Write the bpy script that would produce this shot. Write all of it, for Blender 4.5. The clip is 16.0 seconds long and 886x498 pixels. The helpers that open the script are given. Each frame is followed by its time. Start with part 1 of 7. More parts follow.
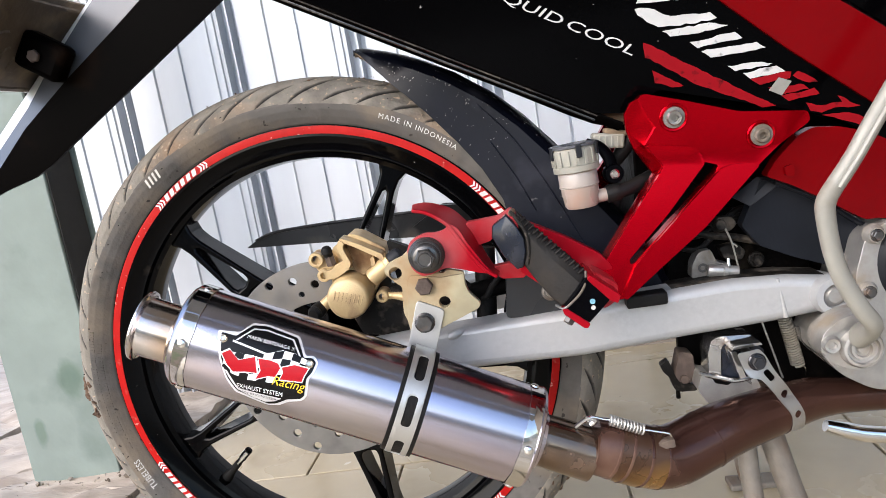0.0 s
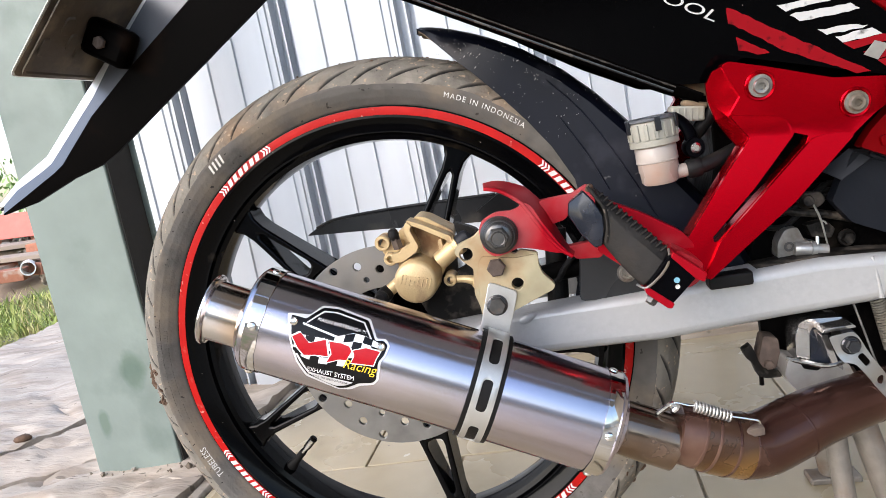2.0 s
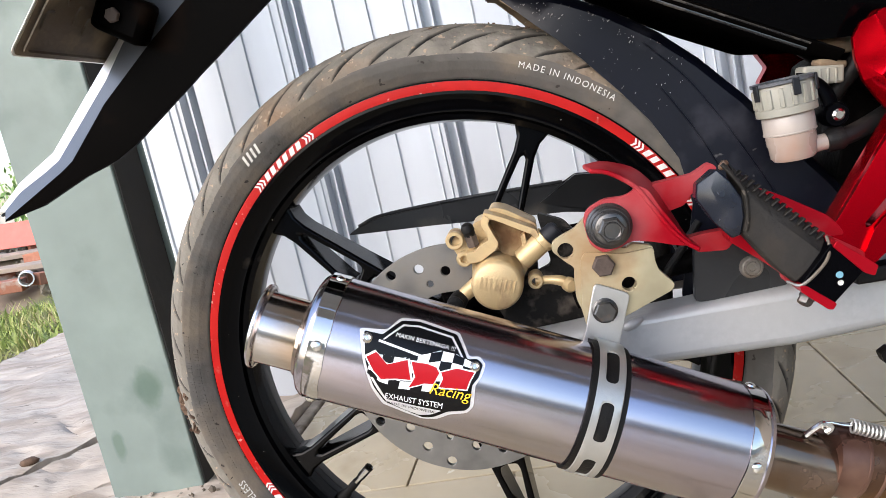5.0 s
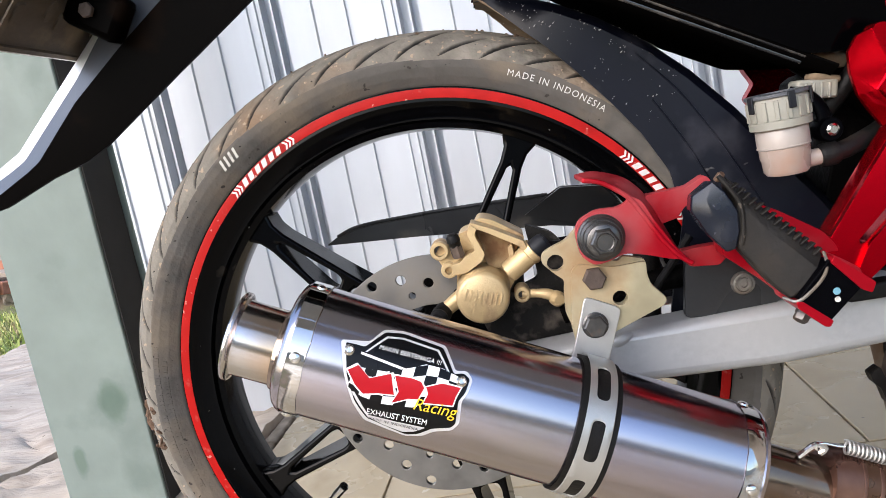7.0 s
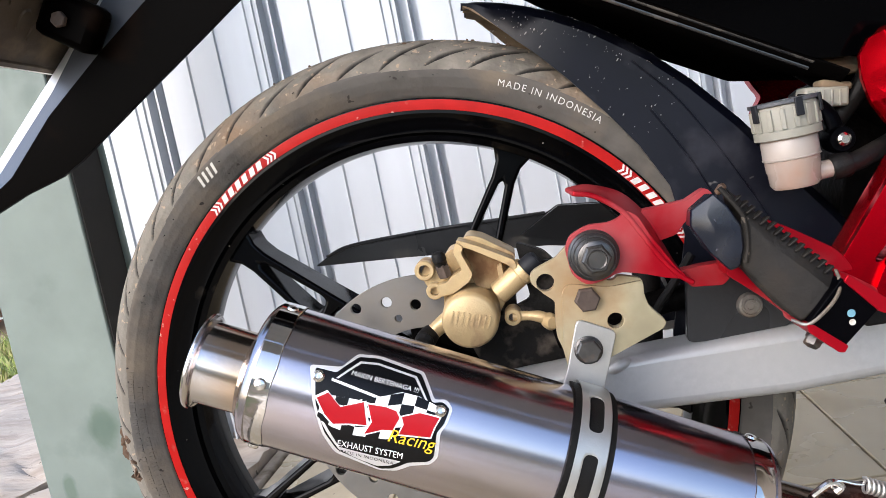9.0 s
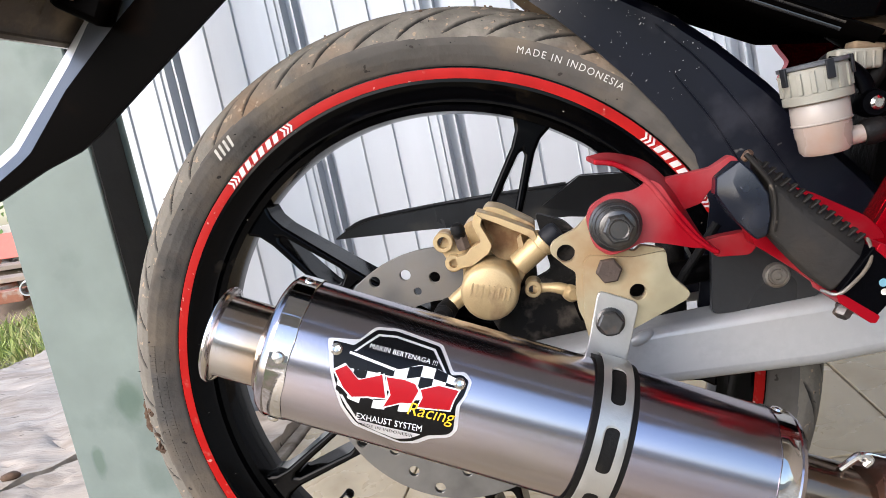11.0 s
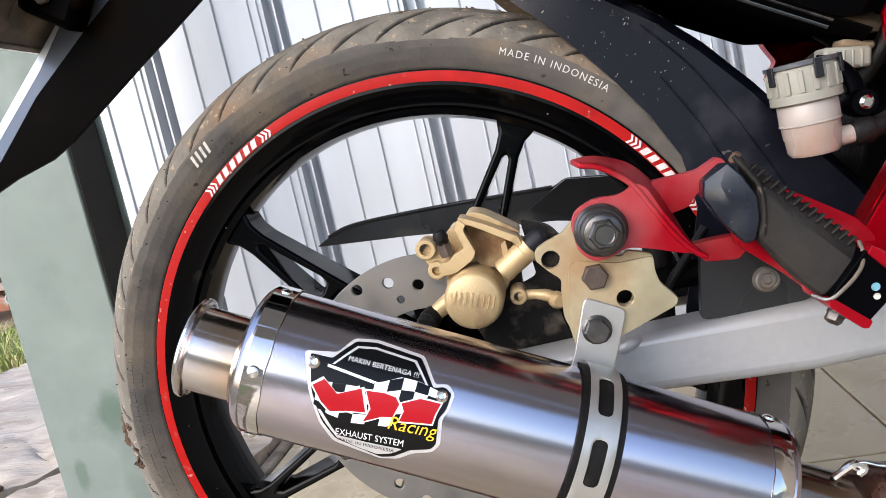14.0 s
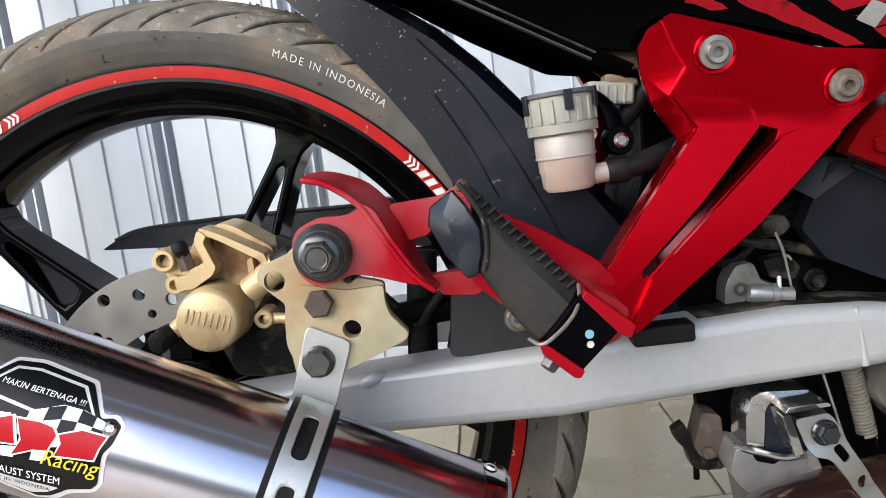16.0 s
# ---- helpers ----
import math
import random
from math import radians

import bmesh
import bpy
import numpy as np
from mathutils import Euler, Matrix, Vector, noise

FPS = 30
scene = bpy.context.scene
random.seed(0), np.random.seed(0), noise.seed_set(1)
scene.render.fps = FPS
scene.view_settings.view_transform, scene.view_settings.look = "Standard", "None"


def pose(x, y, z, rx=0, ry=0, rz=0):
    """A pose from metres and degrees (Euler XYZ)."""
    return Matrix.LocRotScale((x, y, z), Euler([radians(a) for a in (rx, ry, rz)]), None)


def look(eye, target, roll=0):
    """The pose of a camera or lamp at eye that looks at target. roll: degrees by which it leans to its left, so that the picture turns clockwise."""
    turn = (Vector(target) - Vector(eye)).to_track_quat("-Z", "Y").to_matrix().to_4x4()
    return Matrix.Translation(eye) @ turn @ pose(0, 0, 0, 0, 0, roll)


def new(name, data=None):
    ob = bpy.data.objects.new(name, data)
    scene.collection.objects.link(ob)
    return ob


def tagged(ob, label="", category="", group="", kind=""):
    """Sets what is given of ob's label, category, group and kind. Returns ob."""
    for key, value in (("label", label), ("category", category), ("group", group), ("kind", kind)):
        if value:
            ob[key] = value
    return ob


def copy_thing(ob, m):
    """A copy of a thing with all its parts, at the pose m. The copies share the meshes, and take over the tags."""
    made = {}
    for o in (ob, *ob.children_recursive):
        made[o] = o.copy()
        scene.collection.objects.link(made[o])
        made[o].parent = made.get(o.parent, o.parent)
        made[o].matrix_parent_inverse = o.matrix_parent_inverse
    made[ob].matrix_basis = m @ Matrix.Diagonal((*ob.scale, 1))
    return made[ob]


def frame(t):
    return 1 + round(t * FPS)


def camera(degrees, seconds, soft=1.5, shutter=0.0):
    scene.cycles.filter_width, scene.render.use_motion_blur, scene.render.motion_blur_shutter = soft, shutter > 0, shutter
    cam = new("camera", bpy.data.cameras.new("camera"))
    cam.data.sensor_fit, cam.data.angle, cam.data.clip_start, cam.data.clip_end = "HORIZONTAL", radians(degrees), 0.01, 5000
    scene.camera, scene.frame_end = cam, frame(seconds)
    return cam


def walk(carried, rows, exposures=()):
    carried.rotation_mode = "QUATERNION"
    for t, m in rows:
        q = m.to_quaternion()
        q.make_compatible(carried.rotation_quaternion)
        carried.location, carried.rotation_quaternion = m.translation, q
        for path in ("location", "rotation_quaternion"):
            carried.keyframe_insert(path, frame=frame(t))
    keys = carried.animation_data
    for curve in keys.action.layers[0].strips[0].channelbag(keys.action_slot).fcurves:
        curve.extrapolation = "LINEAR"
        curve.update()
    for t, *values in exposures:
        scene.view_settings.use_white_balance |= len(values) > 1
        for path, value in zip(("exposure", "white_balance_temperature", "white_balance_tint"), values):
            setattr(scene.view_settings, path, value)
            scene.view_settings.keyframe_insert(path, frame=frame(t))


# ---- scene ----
# ---------------------------------------------------------------- camera
cam = camera(61.88, 16.0, soft=0.8)
ROWS = [
    (0, 0.2217, -0.7373, 0.5072, 80.60, 9.71, 5.61),
    (0.5, 0.2077, -0.7376, 0.4993, 80.12, 9.82, 7.66),
    (1, 0.1950, -0.7278, 0.4979, 80.70, 10.37, 8.65),
    (1.5, 0.1914, -0.7262, 0.4958, 80.59, 10.99, 8.91),
    (2, 0.1952, -0.7230, 0.4944, 81.01, 10.85, 8.94),
    (2.5, 0.1994, -0.7131, 0.4947, 81.39, 10.82, 7.91),
    (3, 0.1924, -0.7144, 0.4948, 81.36, 11.59, 9.22),
    (3.5, 0.1866, -0.7074, 0.4974, 81.74, 11.93, 9.38),
    (4, 0.1798, -0.6766, 0.5112, 81.36, 12.76, 8.94),
    (4.5, 0.1383, -0.6361, 0.4978, 81.71, 11.81, 9.20),
    (4.7, 0.1167, -0.6377, 0.4942, 80.73, 12.46, 8.44),
    (6.8, 0.1091, -0.6215, 0.4880, 81.40, 11.12, 7.31),
    (7, 0.1021, -0.6210, 0.4868, 81.63, 11.17, 6.46),
    (7.5, 0.0986, -0.6228, 0.4937, 83.05, 11.57, 7.60),
    (8, 0.1027, -0.6155, 0.4902, 83.02, 11.02, 7.21),
    (8.5, 0.1102, -0.5993, 0.4876, 83.31, 11.43, 6.74),
    (8.7, 0.1155, -0.5926, 0.4757, 83.87, 11.28, 7.14),
    (10.8, 0.1154, -0.5798, 0.4725, 81.87, 11.78, 8.53),
    (11, 0.1158, -0.5811, 0.4720, 82.09, 11.89, 9.12),
    (11.5, 0.1128, -0.5788, 0.4717, 82.19, 12.12, 8.43),
    (12, 0.1162, -0.5711, 0.4731, 82.89, 11.91, 8.21),
    (12.5, 0.1172, -0.5739, 0.4730, 82.32, 12.34, 7.92),
    (13, 0.1195, -0.5686, 0.4743, 82.32, 12.44, 7.73),
    (13.5, 0.1177, -0.5690, 0.4745, 82.42, 12.70, 7.72),
    (14, 0.1190, -0.5675, 0.4713, 82.20, 12.43, 8.29),
    (14.5, 0.1239, -0.5674, 0.4704, 82.09, 12.12, 7.67),
    (15, 0.1365, -0.5542, 0.4668, 82.39, 11.37, 6.17),
    (15.5, 0.1782, -0.5349, 0.4535, 82.88, 9.18, 4.43),
    (16, 0.2161, -0.5210, 0.4506, 82.57, 7.45, 2.50),
]
walk(cam, [(r[0], pose(*r[1:])) for r in ROWS], [(0.0, 1.46, 6250, 14), (4.6, 1.40, 6250, 13), (7.0, 1.34, 6250, 14), (14.8, 1.33, 6250, 14), (15.6, 1.33, 6150, 11), (16.0, 1.32, 6100, 10)])

# ---------------------------------------------------------------- light
world = bpy.data.worlds.new("world")
scene.world = world
world.use_nodes = True
wn = world.node_tree.nodes
sky = wn.new("ShaderNodeTexSky")
sky.sky_type = "NISHITA"
sky.sun_disc = False
sky.sun_elevation = radians(34)
sky.sun_rotation = radians(219)
sky.air_density, sky.dust_density, sky.ozone_density = 1.2, 2.0, 1.5
wn["Background"].inputs["Strength"].default_value = 0.15
world.node_tree.links.new(sky.outputs[0], wn["Background"].inputs["Color"])
sun_data = bpy.data.lights.new("sun", "SUN")
sun_data.energy, sun_data.angle, sun_data.color = 1.5, radians(70), (1.0, 0.97, 0.93)
sun = new("sun", sun_data)
sun.matrix_world = look((-4.2, -5.2, 4.6), (0, 0, 0))


# ---------------------------------------------------------------- materials
def mat(name, base, rough=0.5, metal=0.0, var=0.25, scale=30.0, dirt=None, dirt_at=0.62, dirt_scale=9.0, bump=0.1, bump_scale=200.0,
        coat=0.0, specular=0.5, rand=0.0, trans=0.0, stretch=(1, 1, 1), flecks=None, rough_var=0.12):
    m = bpy.data.materials.new(name)
    m.use_nodes = True
    nt = m.node_tree
    n, li = nt.nodes, nt.links.new
    bs = n["Principled BSDF"]
    co = n.new("ShaderNodeTexCoord")
    mp = n.new("ShaderNodeMapping")
    mp.inputs["Scale"].default_value = stretch
    li(co.outputs["Object"], mp.inputs["Vector"])

    def noisy(sc, detail=4.0):
        t = n.new("ShaderNodeTexNoise")
        t.inputs["Scale"].default_value, t.inputs["Detail"].default_value = sc, detail
        li(mp.outputs[0], t.inputs["Vector"])
        return t.outputs["Fac"]

    def mix(fac, a, b):
        x = n.new("ShaderNodeMix")
        x.data_type = "RGBA"
        if isinstance(fac, float):
            x.inputs[0].default_value = fac
        else:
            li(fac, x.inputs[0])
        for s, v in ((6, a), (7, b)):
            if isinstance(v, tuple):
                x.inputs[s].default_value = (*v, 1)
            else:
                li(v, x.inputs[s])
        return x.outputs[2]

    def ramp(fac, lo, hi):
        r = n.new("ShaderNodeMapRange")
        r.inputs[1].default_value, r.inputs[2].default_value = lo, hi
        li(fac, r.inputs[0])
        return r.outputs[0]

    dark = tuple(c * (1 - var) for c in base)
    light = tuple(min(1, c * (1 + var * 0.6)) for c in base)
    fine, coarse = noisy(scale), noisy(scale * 0.17, 2.0)
    col = mix(ramp(fine, 0.3, 0.7), dark, light)
    col = mix(ramp(coarse, 0.35, 0.7), col, base)
    if rand:
        oi = n.new("ShaderNodeObjectInfo")
        rr = n.new("ShaderNodeMapRange")
        rr.inputs[3].default_value, rr.inputs[4].default_value = 0.0, rand
        li(oi.outputs["Random"], rr.inputs[0])
        col = mix(rr.outputs[0], col, tuple(c * 0.6 for c in base))
    dm = None
    if dirt:
        dm = ramp(noisy(dirt_scale, 8.0), dirt_at - 0.06, dirt_at + 0.12)
        col = mix(dm, col, dirt)
    if flecks:
        fm = ramp(noisy(flecks[1], 2.0), flecks[2], flecks[2] + 0.03)
        col = mix(fm, col, flecks[0])
    li(col, bs.inputs["Base Color"])
    rg = n.new("ShaderNodeMapRange")
    rg.inputs[3].default_value, rg.inputs[4].default_value = max(0.02, rough - rough_var), min(1, rough + rough_var)
    li(coarse, rg.inputs[0])
    rout = rg.outputs[0]
    if dm is not None:
        ad = n.new("ShaderNodeMath")
        ad.operation = "MULTIPLY_ADD"
        ad.use_clamp = True
        li(dm, ad.inputs[0])
        ad.inputs[1].default_value = 0.4
        li(rout, ad.inputs[2])
        rout = ad.outputs[0]
        if metal:
            mm = n.new("ShaderNodeMapRange")
            mm.inputs[3].default_value, mm.inputs[4].default_value = metal, 0.1
            li(dm, mm.inputs[0])
            li(mm.outputs[0], bs.inputs["Metallic"])
    li(rout, bs.inputs["Roughness"])
    if not (metal and dirt):
        bs.inputs["Metallic"].default_value = metal
    bs.inputs["Coat Weight"].default_value = coat
    bs.inputs["Coat Roughness"].default_value = 0.08
    bs.inputs["Specular IOR Level"].default_value = specular
    bs.inputs["Transmission Weight"].default_value = trans
    if bump:
        bp = n.new("ShaderNodeBump")
        bp.inputs["Strength"].default_value, bp.inputs["Distance"].default_value = bump, 0.002
        li(noisy(bump_scale, 3.0), bp.inputs["Height"])
        li(bp.outputs[0], bs.inputs["Normal"])
    return m


MUD = (0.20, 0.125, 0.07)
DUST = (0.24, 0.20, 0.15)
M = dict(
    rubber=mat("tyre_rubber", (0.10, 0.092, 0.082), 0.8, var=0.35, scale=60, dirt=(0.165, 0.135, 0.102), dirt_at=0.52, dirt_scale=18, bump=0.25, bump_scale=300, specular=0.3, flecks=((0.04, 0.034, 0.03), 130, 0.70)),
    tread=mat("dusty_tread_rubber", (0.175, 0.157, 0.130), 0.85, var=0.5, scale=45, dirt=(0.215, 0.145, 0.093), dirt_at=0.58, dirt_scale=12, bump=1.0, bump_scale=130, flecks=((0.31, 0.235, 0.165), 190, 0.64), specular=0.3),
    mud=mat("dry_mud", (0.1, 0.058, 0.034), 0.95, var=0.4, scale=120, bump=0.8, bump_scale=150),
    rim=mat("rim_black_paint", (0.0010, 0.0010, 0.0012), 0.09, var=0.3, dirt=(0.03, 0.024, 0.018), dirt_at=0.72, dirt_scale=25, flecks=((0.3, 0.28, 0.24), 160, 0.76), bump=0.02, specular=0.10, rough_var=0.03),
    tape=mat("red_reflective_tape", (0.35, 0.007, 0.005), 0.45, var=0.3, scale=45, dirt=(0.40, 0.14, 0.11), dirt_at=0.70, dirt_scale=110, flecks=((0.45, 0.28, 0.23), 140, 0.70), bump=0.06, specular=0.12),
    white_ink=mat("white_print", (0.62, 0.61, 0.58), 0.5, var=0.12, scale=200, dirt=(0.35, 0.3, 0.26), dirt_at=0.66, dirt_scale=90, bump=0.02),
    white_worn=mat("worn_white_print", (0.62, 0.60, 0.55), 0.7, var=0.2, scale=200, dirt=(0.16, 0.14, 0.12), dirt_at=0.60, dirt_scale=120, bump=0.02),
    disc=mat("brake_disc_steel", (0.19, 0.186, 0.178), 0.38, 0.9, var=0.25, scale=40, dirt=(0.19, 0.165, 0.13), dirt_at=0.60, dirt_scale=14, bump=0.08),
    gold=mat("gold_cast_paint", (0.53, 0.388, 0.20), 0.42, 0.38, var=0.15, scale=80, dirt=(0.22, 0.125, 0.06), dirt_at=0.64, dirt_scale=40, bump=0.12, bump_scale=700),
    gold_shade_dirt=mat("shaded_stained_gold_paint", (0.34, 0.225, 0.105), 0.5, 0.3, var=0.3, scale=50, dirt=(0.15, 0.075, 0.03), dirt_at=0.5, dirt_scale=35, bump=0.15, bump_scale=400),
    zinc=mat("yellow_zinc_plate", (0.46, 0.405, 0.265), 0.36, 0.6, var=0.35, scale=22, dirt=(0.30, 0.20, 0.10), dirt_at=0.55, dirt_scale=17, bump=0.05),
    alu=mat("bare_aluminium", (0.48, 0.475, 0.455), 0.42, 0.8, var=0.1, scale=60, bump=0.08, bump_scale=500),
    bolt=mat("dark_bolt_steel", (0.10, 0.097, 0.094), 0.36, 0.85, var=0.3, scale=150, dirt=(0.13, 0.08, 0.05), dirt_at=0.64, dirt_scale=90, bump=0.1),
    chrome=mat("bright_steel", (0.78, 0.77, 0.75), 0.18, 1.0, var=0.08, dirt=(0.3, 0.24, 0.17), dirt_at=0.70, dirt_scale=40, bump=0.03),
    red=mat("candy_red_paint", (0.42, 0.0004, 0.006), 0.22, 0.9, var=0.05, scale=500, bump=0.02, coat=0.02, specular=0.1, rough_var=0.02),
    red_dusty=mat("dusty_candy_red_paint", (0.36, 0.0015, 0.010), 0.38, 0.6, var=0.06, scale=120, dirt=(0.34, 0.055, 0.06), dirt_at=0.52, dirt_scale=16, bump=0.03, coat=0.04, specular=0.2, rough_var=0.04),
    red_plastic=mat("glossy_red_panel", (0.13, 0.0005, 0.0016), 0.2, 0.0, var=0.06, bump=0.01, coat=0.0, specular=0.08),
    black=mat("matt_black_plastic", (0.0010, 0.0010, 0.0016), 0.4, var=0.3, scale=40, dirt=(0.008, 0.007, 0.006), dirt_at=0.64, dirt_scale=7, flecks=((0.35, 0.33, 0.30), 130, 0.77), bump=0.15, bump_scale=900, specular=0.03),
    gloss_black=mat("gloss_black_panel", (0.0006, 0.0006, 0.0008), 0.1, var=0.2, flecks=((0.2, 0.19, 0.18), 190, 0.77), bump=0.02, coat=0.0, specular=0.03),
    black_rubber=mat("black_rubber", (0.005, 0.0046, 0.0044), 0.55, var=0.3, scale=70, dirt=(0.035, 0.028, 0.021), dirt_at=0.67, dirt_scale=30, bump=0.2, bump_scale=500, specular=0.2),
    silver=mat("silver_paint", (0.39, 0.395, 0.395), 0.46, 0.3, var=0.08, scale=200, dirt=(0.33, 0.315, 0.285), dirt_at=0.64, dirt_scale=8, bump=0.02, bump_scale=350),
    grime=mat("oily_grimy_metal", (0.0018, 0.0015, 0.0014), 0.6, 0.2, var=0.5, scale=60, dirt=(0.014, 0.011, 0.008), dirt_at=0.62, dirt_scale=40, bump=0.5, bump_scale=200, specular=0.05),
    rust=mat("rusty_steel", (0.075, 0.052, 0.040), 0.7, 0.2, var=0.4, scale=80, dirt=(0.15, 0.115, 0.09), dirt_at=0.58, dirt_scale=40, bump=0.3, bump_scale=300),
    burnt=mat("heat_browned_pipe", (0.085, 0.040, 0.031), 0.2, 0.75, var=0.35, scale=22, dirt=(0.16, 0.088, 0.058), dirt_at=0.62, dirt_scale=12, bump=0.05),
    bend=mat("heat_and_reflection_gold", (0.10, 0.054, 0.032), 0.18, 0.8, var=0.5, scale=14, dirt=(0.065, 0.034, 0.025), dirt_at=0.54, dirt_scale=9, bump=0.06),
    fender=mat("brown_black_plastic", (0.0010, 0.0007, 0.0006), 0.36, var=0.4, scale=25, dirt=(0.018, 0.010, 0.0062), dirt_at=0.64, dirt_scale=11, bump=0.03, bump_scale=200, specular=0.012),
    pad=mat("dirty_pad_rubber", (0.0135, 0.0118, 0.0102), 0.6, var=0.4, scale=60, dirt=(0.036, 0.029, 0.022), dirt_at=0.55, dirt_scale=24, bump=0.3, bump_scale=260, specular=0.2, flecks=((0.09, 0.075, 0.06), 140, 0.73)),
    hugger=mat("scuffed_navy_black_plastic", (0.0032, 0.0038, 0.0078), 0.34, var=0.5, scale=16, dirt=(0.020, 0.021, 0.028), dirt_at=0.60, dirt_scale=30, bump=0.03, bump_scale=500, specular=0.14, flecks=((0.10, 0.095, 0.09), 75, 0.72)),
    washer=mat("worn_steel_washer", (0.075, 0.073, 0.072), 0.34, 0.8, var=0.3, scale=120, dirt=(0.08, 0.062, 0.045), dirt_at=0.62, dirt_scale=60, bump=0.1),
    stand=mat("rusty_painted_stand", (0.21, 0.185, 0.155), 0.55, 0.3, var=0.35, scale=40, dirt=(0.14, 0.09, 0.055), dirt_at=0.54, dirt_scale=20, bump=0.3, bump_scale=250),
    milky=mat("milky_white_plastic", (0.34, 0.295, 0.26), 0.3, var=0.15, dirt=(0.34, 0.255, 0.20), dirt_at=0.6, dirt_scale=40, bump=0.05),
    crumbs=mat("dirty_cement_crumbs", (0.27, 0.235, 0.195), 0.95, var=0.4, scale=60, dirt=(0.12, 0.095, 0.07), dirt_at=0.5, dirt_scale=30, bump=0.6, bump_scale=120),
    hanger=mat("satin_strap_steel", (0.34, 0.335, 0.32), 0.4, 0.75, var=0.08, scale=60, dirt=(0.25, 0.23, 0.2), dirt_at=0.66, dirt_scale=40, bump=0.02, bump_scale=500),
    black_steel=mat("blackened_bright_steel", (0.055, 0.055, 0.06), 0.16, 0.85, var=0.2, scale=120, bump=0.05),
    mirror=mat("mirror_polished_steel", (0.60, 0.585, 0.57), 0.06, 1.0, var=0.08, dirt=(0.35, 0.31, 0.26), dirt_at=0.72, dirt_scale=30, bump=0.02, rough_var=0.02),
    lip=mat("shiny_worn_black_edge", (0.02, 0.02, 0.021), 0.16, var=0.5, scale=60, dirt=(0.09, 0.08, 0.07), dirt_at=0.56, dirt_scale=40, bump=0.05, specular=0.6),
    dusty_grime=mat("dusty_oily_metal", (0.011, 0.0098, 0.0085), 0.55, 0.3, var=0.5, scale=60, dirt=(0.12, 0.10, 0.08), dirt_at=0.57, dirt_scale=50, bump=0.5, bump_scale=200, specular=0.2),
    decal_red=mat("worn_red_decal", (0.21, 0.004, 0.008), 0.35, var=0.1, scale=60, dirt=(0.002, 0.002, 0.002), dirt_at=0.64, dirt_scale=110, bump=0.0, specular=0.08),
    decal_white=mat("worn_white_decal", (0.46, 0.46, 0.45), 0.35, var=0.12, scale=60, dirt=(0.004, 0.004, 0.004), dirt_at=0.68, dirt_scale=120, bump=0.0, specular=0.2),
    decal_grey=mat("grey_sticker", (0.22, 0.215, 0.195), 0.45, var=0.2, scale=120, bump=0.0),
    mud_speck=mat("pale_dry_splash", (0.26, 0.25, 0.235), 0.8, var=0.3, bump=0.0),
    under_tail=mat("dull_dusty_black_plastic", (0.0022, 0.0020, 0.0019), 0.7, var=0.4, scale=30, dirt=(0.014, 0.011, 0.008), dirt_at=0.62, dirt_scale=12, stretch=(0.3, 1, 1), bump=0.1, specular=0.0),
    polished=mat("polished_bracket_steel", (0.50, 0.49, 0.475), 0.15, 0.95, var=0.15, scale=50, dirt=(0.16, 0.11, 0.07), dirt_at=0.60, dirt_scale=45, bump=0.05, bump_scale=200),
    case=mat("pale_cast_alloy", (0.38, 0.37, 0.35), 0.3, 0.65, var=0.25, scale=60, dirt=(0.24, 0.20, 0.15), dirt_at=0.58, dirt_scale=24, bump=0.18, bump_scale=260),
    rusty_rubber=mat("rust_stained_rubber", (0.10, 0.058, 0.036), 0.55, 0.1, var=0.4, scale=90, dirt=(0.21, 0.12, 0.07), dirt_at=0.52, dirt_scale=60, bump=0.5, bump_scale=220),
    browned=mat("heat_browned_joint", (0.21, 0.15, 0.11), 0.14, 0.95, var=0.35, scale=25, dirt=(0.08, 0.045, 0.03), dirt_at=0.56, dirt_scale=16, bump=0.03, bump_scale=300),
    straw=mat("heat_straw_pipe", (0.3, 0.235, 0.19), 0.16, 0.85, var=0.3, scale=18, dirt=(0.12, 0.075, 0.06), dirt_at=0.64, dirt_scale=16, bump=0.05),
    reservoir=mat("milky_reservoir_plastic", (0.36, 0.29, 0.245), 0.28, var=0.15, dirt=(0.36, 0.225, 0.165), dirt_at=0.56, dirt_scale=22, bump=0.05),
    cap=mat("off_white_cap_plastic", (0.25, 0.24, 0.20), 0.5, var=0.2, dirt=(0.30, 0.265, 0.205), dirt_at=0.58, dirt_scale=50, bump=0.1),
    slate=mat("dusty_slate_plastic", (0.0095, 0.011, 0.0148), 0.42, var=0.3, scale=20, dirt=(0.030, 0.028, 0.026), dirt_at=0.64, dirt_scale=14, bump=0.06, bump_scale=300, specular=0.14),
    grey_plastic=mat("grey_plastic", (0.01, 0.011, 0.014), 0.5, var=0.2, dirt=(0.028, 0.023, 0.018), dirt_at=0.62, bump=0.1, specular=0.25),
    ink_black=mat("black_print", (0.003, 0.003, 0.0035), 0.25, var=0.1, bump=0.0, specular=0.2),
    ink_red=mat("red_print", (0.38, 0.007, 0.013), 0.3, var=0.1, bump=0.0, specular=0.2),
    ink_yellow=mat("yellow_print", (0.85, 0.52, 0.02), 0.3, var=0.08, bump=0.0),
    ink_white=mat("white_sticker_print", (0.84, 0.84, 0.84), 0.25, var=0.05, bump=0.0),
    foil=mat("silver_sticker_foil", (0.66, 0.65, 0.66), 0.3, 0.4, var=0.05, bump=0.0),
